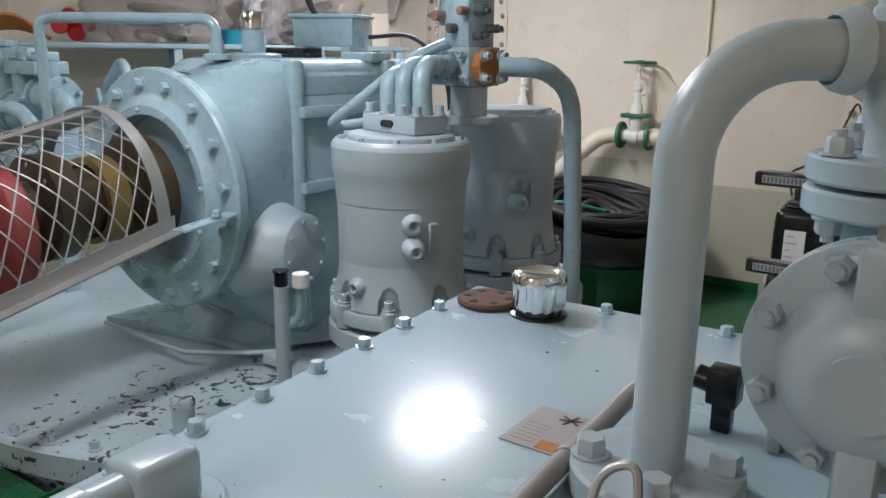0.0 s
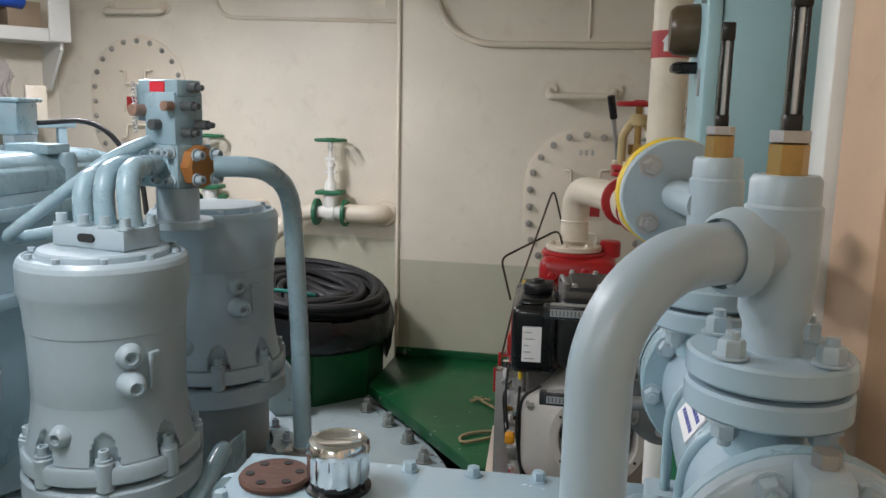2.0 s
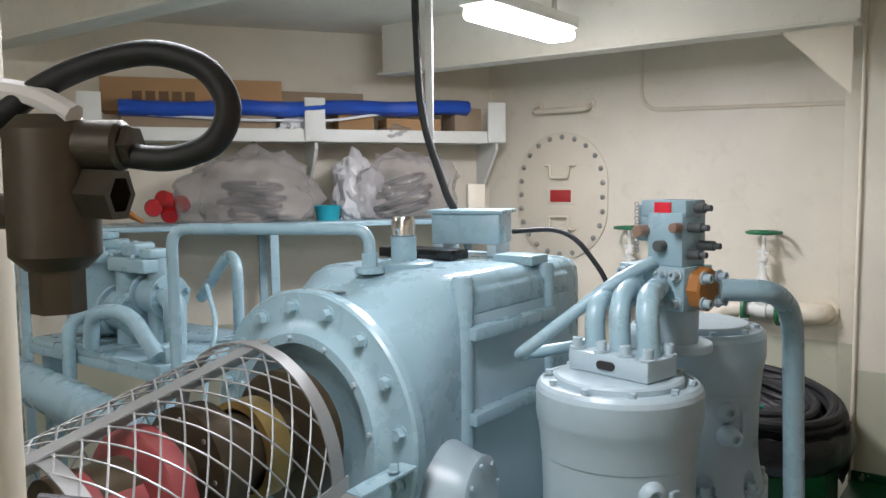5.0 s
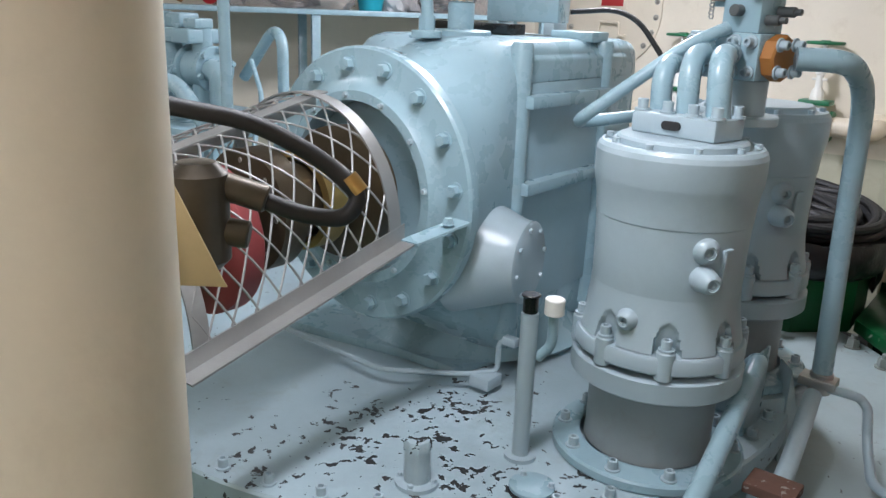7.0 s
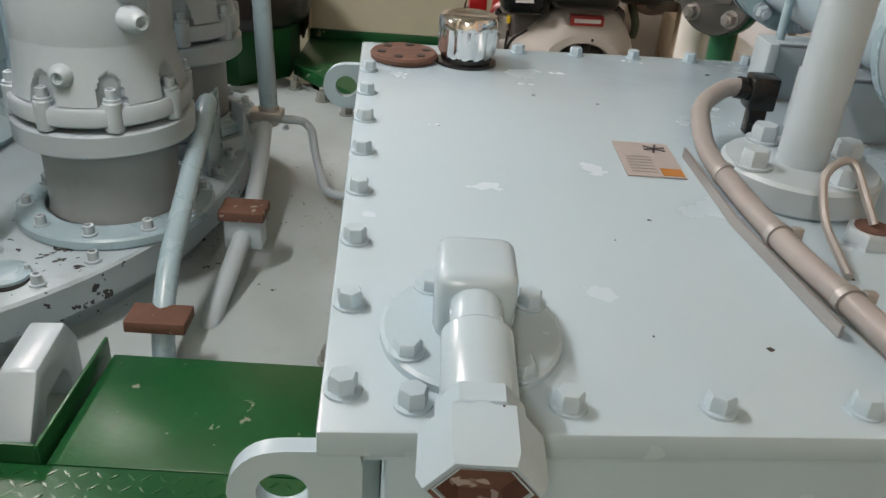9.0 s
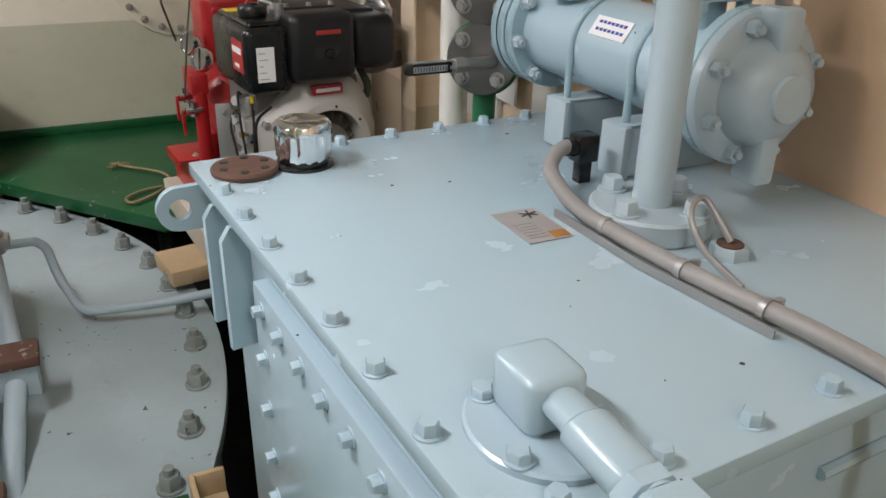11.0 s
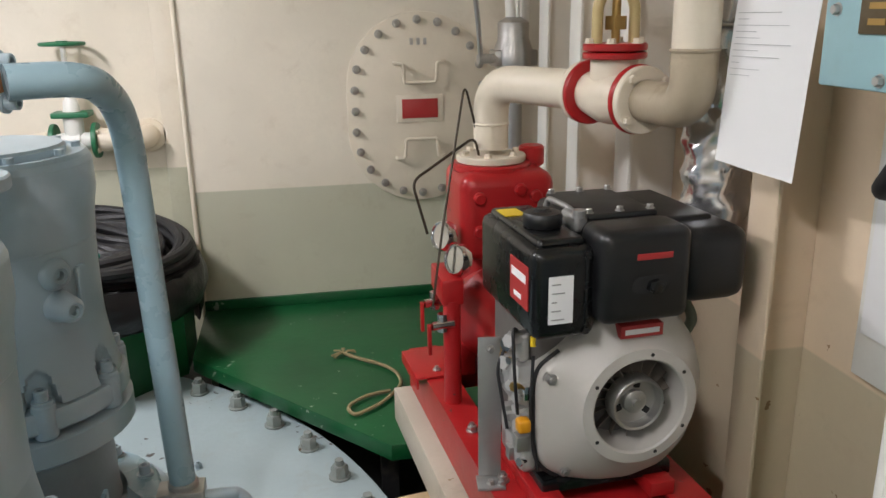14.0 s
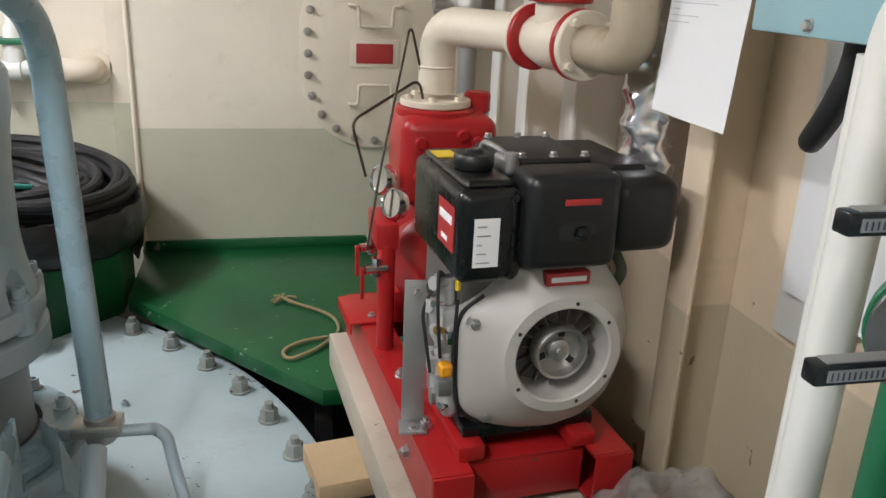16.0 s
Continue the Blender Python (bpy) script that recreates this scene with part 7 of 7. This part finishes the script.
bolts(ring, B_FLG, [pose(-0.75 - CX, 1.93 - CY, 0.415), pose(-0.62 - CX, 1.80 - CY, 0.415), pose(-0.52 - CX, 2.05 - CY, 0.415), pose(-0.85 - CX, 2.10 - CY, 0.415), pose(-0.95 - CX, 1.98 - CY, 0.415)], "nut")

# rope on the platform
pipe("rope_end", [(-0.02, 2.62, 0.012), (0.04, 2.55, 0.012), (0.10, 2.50, 0.012), (0.16, 2.42, 0.012), (0.17, 2.30, 0.012), (0.08, 2.17, 0.012), (-0.02, 2.10, 0.012), (-0.04, 2.17, 0.012), (0.03, 2.24, 0.012), (0.12, 2.26, 0.012)], 0.0065, M_ROPE, "frayed sisal rope lying on the green platform", 0.05, category="rope")
bm = bmesh.new()
random.seed(3)
for k in range(10):
    a = random.random() * 6.28
    tube(bm, [(0, 0, 0), (0.02 * math.cos(a), 0.02 * math.sin(a), 0.008), (0.05 * math.cos(a), 0.05 * math.sin(a), 0.0)], 0.004, 6)
single("rope_knot", bm, M_ROPE, "frayed knot at the rope end", "rope", m=pose(-0.02, 2.62, 0.010))

# ---- shelf along the hull side with its load ----
SM = pose(-2.90, 3.70, 1.745, 0, 0, 180 + 57.1)   # runs along x from its end
sf = thing("wall_shelf", SM, "white painted wooden shelf with upright lip boards", "shelf")
L = 3.2
bm = bmesh.new()
box(bm, (0, -0.34, 0.0), (L, 0.0, 0.025), 0.003)
part("board", bm, M_WHITE, sf)
bm = bmesh.new()
box(bm, (0, 0.002, -0.005), (L, 0.024, 0.075), 0.003)
part("front_lip", bm, M_WHITE, sf)
for x in (0.0, 1.25, 2.55):
    bm = bmesh.new()
    box(bm, (x, 0.026, 0.0), (x + 0.13, 0.045, 0.27), 0.003)
    part("upright", bm, M_WHITE, sf)
for x in (0.04, 1.3, 2.6):
    bm = bmesh.new()
    prism(bm, [(0, 0), (0.33, 0.0), (0.33, -0.05), (0.10, -0.30), (0, -0.30)], -0.01, 0.01, pose(x, -0.345, 0, 90, 0, 90))
    part("bracket", bm, M_WHITE, sf)


def carton(x, y, w, d, h, mat, label, rz=0.0, z=0.025):
    th = thing("carton", SM @ pose(x, y, z, 0, 0, rz), label, "carton", "cartons on the shelf")
    b = bmesh.new()
    box(b, (0, 0, 0), (w, d, h), 0.004)
    part("box", b, mat, th)
    b = bmesh.new()
    box(b, (0.01, d * 0.47, h - 0.001), (w - 0.01, d * 0.53, h + 0.002))
    part("tape", b, M_WOOD, th)
    return th


carton(0.16, -0.26, 0.20, 0.22, 0.21, paint("dull_cardboard", (0.36, 0.27, 0.18), 0.85, 0.12, grime=0.3, bump=0.12), "crumpled dull brown carton on the shelf", 4)
carton(0.45, -0.22, 0.38, 0.2, 0.13, M_CARD, "flat brown carton on the shelf")
carton(0.92, -0.24, 0.24, 0.2, 0.15, M_CARD, "small brown carton on the shelf", 3)
big = carton(1.50, -0.28, 1.05, 0.26, 0.20, M_CARD, "long brown printed carton on the shelf", -2, 0.17)
carton(1.55, -0.27, 0.9, 0.24, 0.14, bpy.data.materials["dull_cardboard"], "flat dull carton under the long one")
carton(0.95, -0.33, 0.55, 0.16, 0.30, bpy.data.materials["dull_cardboard"], "open dull brown carton at the back of the shelf", 2)
M_PRINT = paint("brown_print", (0.16, 0.09, 0.04), 0.8, 0.1, grime=0.1, bump=0.0)
for k in range(5):
    bm = bmesh.new()
    box(bm, (0.52 + 0.075 * k, 0.2602, 0.06), (0.575 + 0.075 * k, 0.2612, 0.12))
    part("print_bar", bm, M_PRINT, big)
bm = bmesh.new()
random.seed(5)
tmp = bmesh.new()
rings = []
for j in range(30):
    x = 0.26 + 2.2 * j / 29
    zc, yc = 0.232 - 0.05 * j / 29 + 0.006 * math.sin(j * 0.7), -0.03
    rings.append([tmp.verts.new((x, yc + (0.075 + 0.012 * random.random()) * math.cos(2 * math.pi * k / 12), zc + (0.046 + 0.006 * random.random()) * math.sin(2 * math.pi * k / 12))) for k in range(12)])
for a, b in zip(rings, rings[1:]):
    for k in range(12):
        tmp.faces.new((a[k], a[(k + 1) % 12], b[(k + 1) % 12], b[k]))
tmp.faces.new(rings[0])
tmp.faces.new(rings[-1])
bmesh.ops.recalc_face_normals(tmp, faces=tmp.faces[:])
add(bm, tmp)
single("rolled_sheet", bm, M_TARP, "rolled bright blue sheeting on the shelf", "sheeting", m=SM)


M_SACK = paint("milky_plastic", (0.62, 0.60, 0.60), 0.3, 0.08, grime=0.15, bump=0.08)
BT_ = SM @ pose(0, 0, -0.50)


def crumple(name, m, size, mat, label, category, seed):
    """A heap of crumpled film or cloth."""
    random.seed(seed)
    b = bmesh.new()
    bmesh.ops.create_icosphere(b, subdivisions=4, radius=1.0)
    off = Vector((seed * 3.1, seed * 1.7, 0.3))
    for v in b.verts:
        d = v.co.normalized()
        r = 1.0 + 0.35 * noise.noise(d * 2.2 + off) + 0.22 * abs(noise.noise(d * 6.0 + off)) + 0.10 * noise.noise(d * 15 + off)
        v.co = Vector((d.x * r * size[0], d.y * r * size[1], max(d.z * r, -0.45) * size[2]))
    zmin = min(v.co.z for v in b.verts)
    for v in b.verts:
        v.co.z -= zmin
    return single(name, b, mat, label, category, m=m, sharp=14)


pipe("rolled_tube", [SM @ Vector(q) for q in ((2.3, 0.0, 0.15), (1.75, 0.005, 0.125), (1.2, 0.005, 0.13), (0.75, 0.0, 0.20))], 0.009, M_PAPER, "thin white plastic tube lying along the shelf", 0.1, 8, category="tube")
crumple("cloth_bundle", SM @ pose(1.42, -0.07, 0.025), (0.10, 0.07, 0.09), M_PAPER, "crumpled white rags on the shelf", "rags", 31)
crumple("plastic_bundle", SM @ pose(0.75, -0.05, 0.025), (0.11, 0.08, 0.06), M_FILM, "crumpled clear plastic on the shelf", "plastic", 8)
crumple("plastic_sack", BT_ @ pose(1.02, -0.06, 0), (0.16, 0.14, 0.27), M_SACK, "milky white plastic sack on the bench", "sack", 27)
crumple("plastic_wrap", pose(0.73, 0.98, -0.06), (0.17, 0.13, 0.215), M_FILM, "crumpled clear plastic sheeting beside the engine frame", "plastic", 2)

# ---- left background: second unit and stores below the shelf ----
bench = thing("store_bench", SM @ pose(0, 0, -0.95), "pale blue steel bench under the shelf", "bench")
bm = bmesh.new()
box(bm, (0.1, -0.30, 0.42), (3.1, 0.30, 0.45), 0.004)
part("top", bm, M_BLUE, bench)
for x in (0.15, 1.6, 3.0):
    for y in (-0.26, 0.24):
        bm = bmesh.new()
        box(bm, (x, y, -1.28), (x + 0.05, y + 0.05, 0.42), 0.003)
        part("leg", bm, M_BLUE, bench)
BT = BT_
for k, (x, s, sd) in enumerate(((0.72, (0.34, 0.20, 0.30), 21), (1.72, (0.40, 0.20, 0.30), 22))):
    wrap = crumple("wrapped_coil", BT @ pose(x, 0.02, 0), s, M_FILM, "bundle wrapped in dusty clear plastic on the bench", "bundle", sd)
    b2 = bmesh.new()
    for j in range(7):
        rr, zz = 0.12 + 0.018 * (j % 4), 0.05 + 0.028 * j
        tube(b2, [(rr * 1.3 * math.cos(a), rr * 0.7 * math.sin(a), zz + 0.03 * math.sin(a + 1.7 * j)) for a in [2 * math.pi * i / 26 for i in range(27)]], 0.018, 8)
    tagged(put("rubber_coil", as_mesh("rubber_coil", b2, M_RUBBER), pose(0, -0.02, 0, 0, 14 - 20 * k, 30 * k), wrap), "dark rubber coil")
for x, mat, lab in ((2.20, M_RED, "red plastic valve caps on the bench"), (1.25, paint("cyan_plastic", (0.02, 0.33, 0.42), 0.4, 0.1, grime=0.1, bump=0.02), "cyan plastic tub on the bench"), (2.65, M_ORANGE, "orange cable bundle on the bench"), (0.28, M_CREAM, "cream board standing on the bench")):
    b2 = bmesh.new()
    if mat is M_RED:
        for j, (dx, dz) in enumerate(((0, 0.06), (0.09, 0.10), (-0.07, 0.12), (0.03, 0.15))):
            lathe(b2, [(0.0, -0.03), (0.045, -0.03), (0.052, -0.01), (0.052, 0.02), (0.035, 0.03), (0.02, 0.05), (0, 0.05)], 18, pose(dx, 0.03 * (j % 2), dz, 60 + 25 * j, 20 * j, 0))
    elif mat is M_ORANGE:
        for j in range(8):
            tube(b2, [(-0.30, 0.025 * j - 0.05, 0.02), (-0.12, 0.02 * j - 0.06, 0.09 + 0.012 * j), (0.10, 0.015 * j, 0.05 + 0.01 * j), (0.22, 0.02 * j, 0.01)], 0.011, 8, 0.1)
    elif mat is M_CREAM:
        box(b2, (-0.06, 0.1, 0.0), (0.06, 0.14, 0.22), 0.004)
    else:
        lathe(b2, [(0.07, 0), (0.085, 0.09), (0.09, 0.095), (0.08, 0.095), (0.06, 0.01)], 24)
    single("stored_item", b2, mat, lab, "stored item", m=BT @ pose(x, 0.05, 0))

# second power unit at the left
pu = thing("power_unit", pose(-3.30, 1.18, -0.085), "pale blue hydraulic power unit with filter, valves and pipes", "power unit")
for x in (-0.50, 0.44):
    for y in (-0.28, 0.28):
        bm = bmesh.new()
        box(bm, (x, y, -0.415), (x + 0.07, y + 0.07, 0.80), 0.004)
        part("leg", bm, M_BLUE, pu)
bm = bmesh.new()
box(bm, (-0.54, -0.32, 0.80), (0.54, 0.38, 0.83), 0.004)
box(bm, (-0.54, -0.32, 0.76), (0.54, -0.31, 0.80), 0.002)
part("table", bm, M_BLUE, pu)
bm = bmesh.new()
lathe(bm, [(0.10, 0.83), (0.175, 0.86), (0.19, 0.90), (0.195, 1.20), (0.20, 1.205)], 36, pose(-0.33, -0.02, 0))
lathe(bm, [(0.20, 1.20), (0.235, 1.203), (0.238, 1.21), (0.238, 1.245), (0.230, 1.252), (0, 1.254)], 36, pose(-0.33, -0.02, 0))
fp = part("filter_pot", bm, M_BLUE, pu)
bolts(fp, B_BIG, [Matrix.Translation((-0.33, -0.02, 0)) @ m for m in circle_of((0, 0, 1.252), (0, 0, 1), 0.212, 10)])
bm = bmesh.new()
box(bm, (-0.12, -0.03, 0.0), (0.12, 0.03, 0.05), 0.010, pose(-0.33, -0.02, 1.252, 0, 0, 25))
box(bm, (-0.05, -0.05, 0.05), (0.05, 0.05, 0.085), 0.010, pose(-0.33, -0.02, 1.252, 0, 0, 25))
part("lid_clamp", bm, M_BLUE, pu)
# valve stack beside the filter
for x, y, z, r, h in ((-0.02, -0.10, 0.98, 0.095, 0.17), (0.16, -0.06, 1.06, 0.085, 0.14)):
    bm = bmesh.new()
    cyl(bm, (x - h / 2, y, z), (x + h / 2, y, z), r, seg=28, bev=0.012)
    for e in (-h / 2 - 0.014, h / 2):
        cyl(bm, (x + e, y, z), (x + e + 0.02, y, z), r * 1.22, seg=28, bev=0.003)
    cyl(bm, (x, y, z), (x, y, z + r + 0.10), r * 0.55, seg=20, bev=0.006)
    cyl(bm, (x, y, 0.83), (x, y, z), r * 0.6, seg=20)
    vp = part("valve_body", bm, M_BLUE, pu)
    bolts(vp, B_BLUE, circle_of((x - h / 2 - 0.014, y, z), (-1, 0, 0), r * 1.05, 6, 15) + circle_of((x + h / 2 + 0.02, y, z), (1, 0, 0), r * 1.05, 6, 15))
bm = bmesh.new()
box(bm, (-0.09, -0.16, 1.17), (0.20, 0.02, 1.235), 0.010, seg=3)
box(bm, (-0.04, -0.12, 1.235), (0.08, -0.01, 1.30), 0.012, seg=3)
box(bm, (0.12, -0.13, 1.235), (0.21, -0.03, 1.28), 0.010, seg=3)
part("manifold", bm, M_BLUE, pu)
bolts(pu, B_BLUE, [pose(x, y, 1.235) for x in (-0.07, 0.10) for y in (-0.145, 0.005)])
for pts, r, bend in (([(0.22, -0.08, 1.06), (0.34, -0.10, 1.06), (0.36, -0.12, 0.85), (0.36, -0.12, 0.50)], 0.050, 0.10), ([(-0.10, -0.20, 0.98), (-0.12, -0.34, 0.96), (-0.10, -0.36, 0.55)], 0.030, 0.07), ([(0.40, 0.2, 0.83), (0.40, 0.2, 1.20), (0.28, 0.25, 1.24), (0.05, 0.25, 1.0)], 0.026, 0.09), ([(0.06, -0.34, 0.86), (0.10, -0.35, 1.02), (0.30, -0.30, 1.03), (0.50, -0.30, 0.86)], 0.034, 0.09), ([(-0.70, -0.38, 0.66), (0.62, -0.44, 0.58)], 0.095, 0.0)):
    bm = bmesh.new()
    tube(bm, pts, r, 16, bend)
    part("pipe", bm, M_BLUE, pu)
bm = bmesh.new()
tube(bm, [(0.30, 0.1, 1.10), (0.5, 0.0, 0.95), (0.56, -0.1, 0.80), (0.62, -0.2, 0.5)], 0.011, 10, 0.1)
part("thin_pipe", bm, M_BLUE, pu)
bm = bmesh.new()
box(bm, (0.42, -0.28, 0.83), (0.52, -0.18, 0.90), 0.008)
part("clamp_block", bm, M_BLUE, pu)

# lamp cable down from the ceiling
pipe("ceiling_cable", [(-2.02, 1.62, 2.5), (-2.02, 1.62, 2.25), (-1.98, 1.60, 1.75), (-1.86, 1.62, 1.42), (-1.84, 1.64, 1.37)], 0.016, M_RUBBER, "black cable hanging down to the junction box", 0.15, category="cable")
bm = bmesh.new()
box(bm, (-2.00, 1.66, 1.65), (-1.965, 1.672, 2.24), 0.002)
box(bm, (-2.00, 1.60, 2.23), (-1.965, 1.672, 2.5), 0.002)
single("cable_tray", bm, M_WHITE, "narrow white cable bar hanging from the deckhead", "cable tray")


# ---- lamps ----
def batten(m, label):
    th = thing("ceiling_or_fill_light", m, label, "ceiling light", "fluorescent fixtures")
    b = bmesh.new()
    box(b, (-0.085, -0.40, 0.06), (0.085, 0.40, 0.12), 0.01)
    for y in (-0.3, 0.3):
        cyl(b, (0, y, 0.12), (0, y, 0.30), 0.012, seg=10)
    part("housing", b, M_WHITE, th)
    b = bmesh.new()
    box(b, (-0.078, -0.385, 0.0), (0.078, 0.385, 0.06), 0.025, seg=3)
    part("diffuser", b, M_TUBE, th, "glowing white diffuser")
    return th


# the first light is known; the other three are unseen, added to brighten the room
for x, y, _ in LAMPS:
    batten(pose(x, y, 2.17), "ceiling light with glowing diffuser; one known, three unseen ones added for fill")

# ---- near column with hose on the walkway side ----
co = thing("pillar_pipe", pose(-0.640, -0.800, 0), "thick cream painted pillar pipe beside the walkway", "pillar")
bm = bmesh.new()
tube(bm, [(0, 0, 0.0), (0, 0, 2.5)], 0.102, 48)
part("tube", bm, M_CREAM, co)
bm = bmesh.new()
tube(bm, [(-0.03, -0.1, 0.0), (-0.03, -0.1, 2.5)], 0.006, 8)
part("weld_seam", bm, M_CREAM, co)
bm = bmesh.new()
cyl(bm, (0.06, -0.06, 1.395), (0.085, -0.085, 1.395), 0.05, seg=20, bev=0.003)
cyl(bm, (0.075, -0.075, 1.33), (0.075, -0.075, 1.365), 0.016, seg=10)
part("cock", bm, M_RUST, co, "dark rusty drain cock")

hv = thing("hose_valve", Matrix(), "black rubber hose on a dark bronze valve head", "hose valve")
bm = bmesh.new()
tube(bm, [(-0.72, -0.64, 1.172), (-0.656, -0.572, 1.155), (-0.605, -0.524, 1.118), (-0.572, -0.500, 1.080), (-0.580, -0.515, 1.056), (-0.612, -0.546, 1.060), (-0.645, -0.574, 1.076)], 0.0095, 14, 0.03)
part("hose", bm, M_RUBBER, hv)
bm = bmesh.new()
cyl(bm, (-0.640, -0.570, 1.076), (-0.675, -0.600, 1.090), 0.015, seg=16, bev=0.002)
cyl(bm, (-0.652, -0.585, 1.038), (-0.685, -0.615, 1.045), 0.015, seg=16, bev=0.002)
cyl(bm, (-0.690, -0.620, 1.00), (-0.690, -0.620, 1.115), 0.032, seg=20, bev=0.012)
tube(bm, [(-0.690, -0.620, 1.03), (-0.672, -0.74, 1.03)], 0.010, 12)
part("valve_head", bm, paint("dark_bronze", (0.09, 0.075, 0.055), 0.4, 0.25, grime=0.3, bump=0.08, metal=0.5), hv, "dark bronze valve head")
bm = bmesh.new()
cyl(bm, (-0.585, -0.508, 1.100), (-0.574, -0.501, 1.084), 0.011, seg=12)
part("ferrule", bm, M_BRASS, hv)
bm = bmesh.new()
prism(bm, [(0.0, 0.0), (0.052, 0.0), (0.046, 0.012), (0.0, 0.112)], -0.0015, 0.0015, pose(-0.665, -0.668, 1.000, 90, 0, 38), 0.001)
part("tag_plate", bm, paint("yellowed_plate", (0.62, 0.50, 0.28), 0.5, 0.1, grime=0.3, bump=0.03), hv, "yellowed tag plate")

hu = thing("hose_valve", pose(-0.43, -0.712, 0), "black rubber hose looping out of a bronze valve head", "hose valve")
bm = bmesh.new()
ca, sa = math.cos(radians(28)), math.sin(radians(28))
loop_pts = [(0.0, 1.514), (0.045, 1.508), (0.085, 1.522), (0.098, 1.552), (0.080, 1.584), (0.035, 1.600), (-0.02, 1.592), (-0.075, 1.57), (-0.13, 1.53), (-0.17, 1.47)]
tube(bm, [(u * 0.82 * ca, u * 0.82 * sa, 1.508 + (z - 1.514) * 0.8) for u, z in loop_pts], 0.0085, 16, 0.03)
part("hose", bm, M_RUBBER, hu)
bm = bmesh.new()
cyl(bm, (0.004, 0.002, 1.514), (-0.05, -0.026, 1.516), 0.017, seg=20, bev=0.003)
cyl(bm, (0.010, 0.005, 1.514), (-0.004, -0.002, 1.514), 0.0135, seg=6)
cyl(bm, (-0.045, -0.024, 1.43), (-0.045, -0.024, 1.535), 0.030, seg=24, bev=0.010)
lathe(bm, [(0.013, 0.05), (0.019, 0.05), (0.019, 0.028), (0.016, 0.024), (0.016, 0.0)], 6, along((-0.045, -0.024, 1.484), (0.012, 0.006, 1.480)))
cyl(bm, (-0.045, -0.024, 1.40), (-0.045, -0.024, 1.432), 0.018, seg=6)
tube(bm, [(-0.045, -0.024, 1.47), (-0.13, -0.055, 1.47)], 0.013, 12)
part("valve_head", bm, bpy.data.materials["dark_bronze"], hu, "dark bronze valve head")
bm = bmesh.new()
tube(bm, [(-0.02, -0.02, 1.534), (-0.045, -0.03, 1.548), (-0.09, -0.04, 1.556), (-0.15, -0.06, 1.55)], 0.008, 8, 0.02)
part("wrapping", bm, M_PAPER, hu, "white cloth wrapping")

# wooden box and cable end beside the tank
bx = thing("open_box", pose(-0.088, -0.02, 0), "shallow open wooden box between walkway and tank", "box")
bm = bmesh.new()
for lo, hi in (((0, 0.0, 0.0), (0.012, 0.32, 0.07)), ((0.013, 0.308, 0.0), (0.075, 0.32, 0.07)), ((0.013, 0.0, 0.0), (0.075, 0.308, 0.01))):
    box(bm, lo, hi, 0.002)
part("sides", bm, M_WOOD, bx)
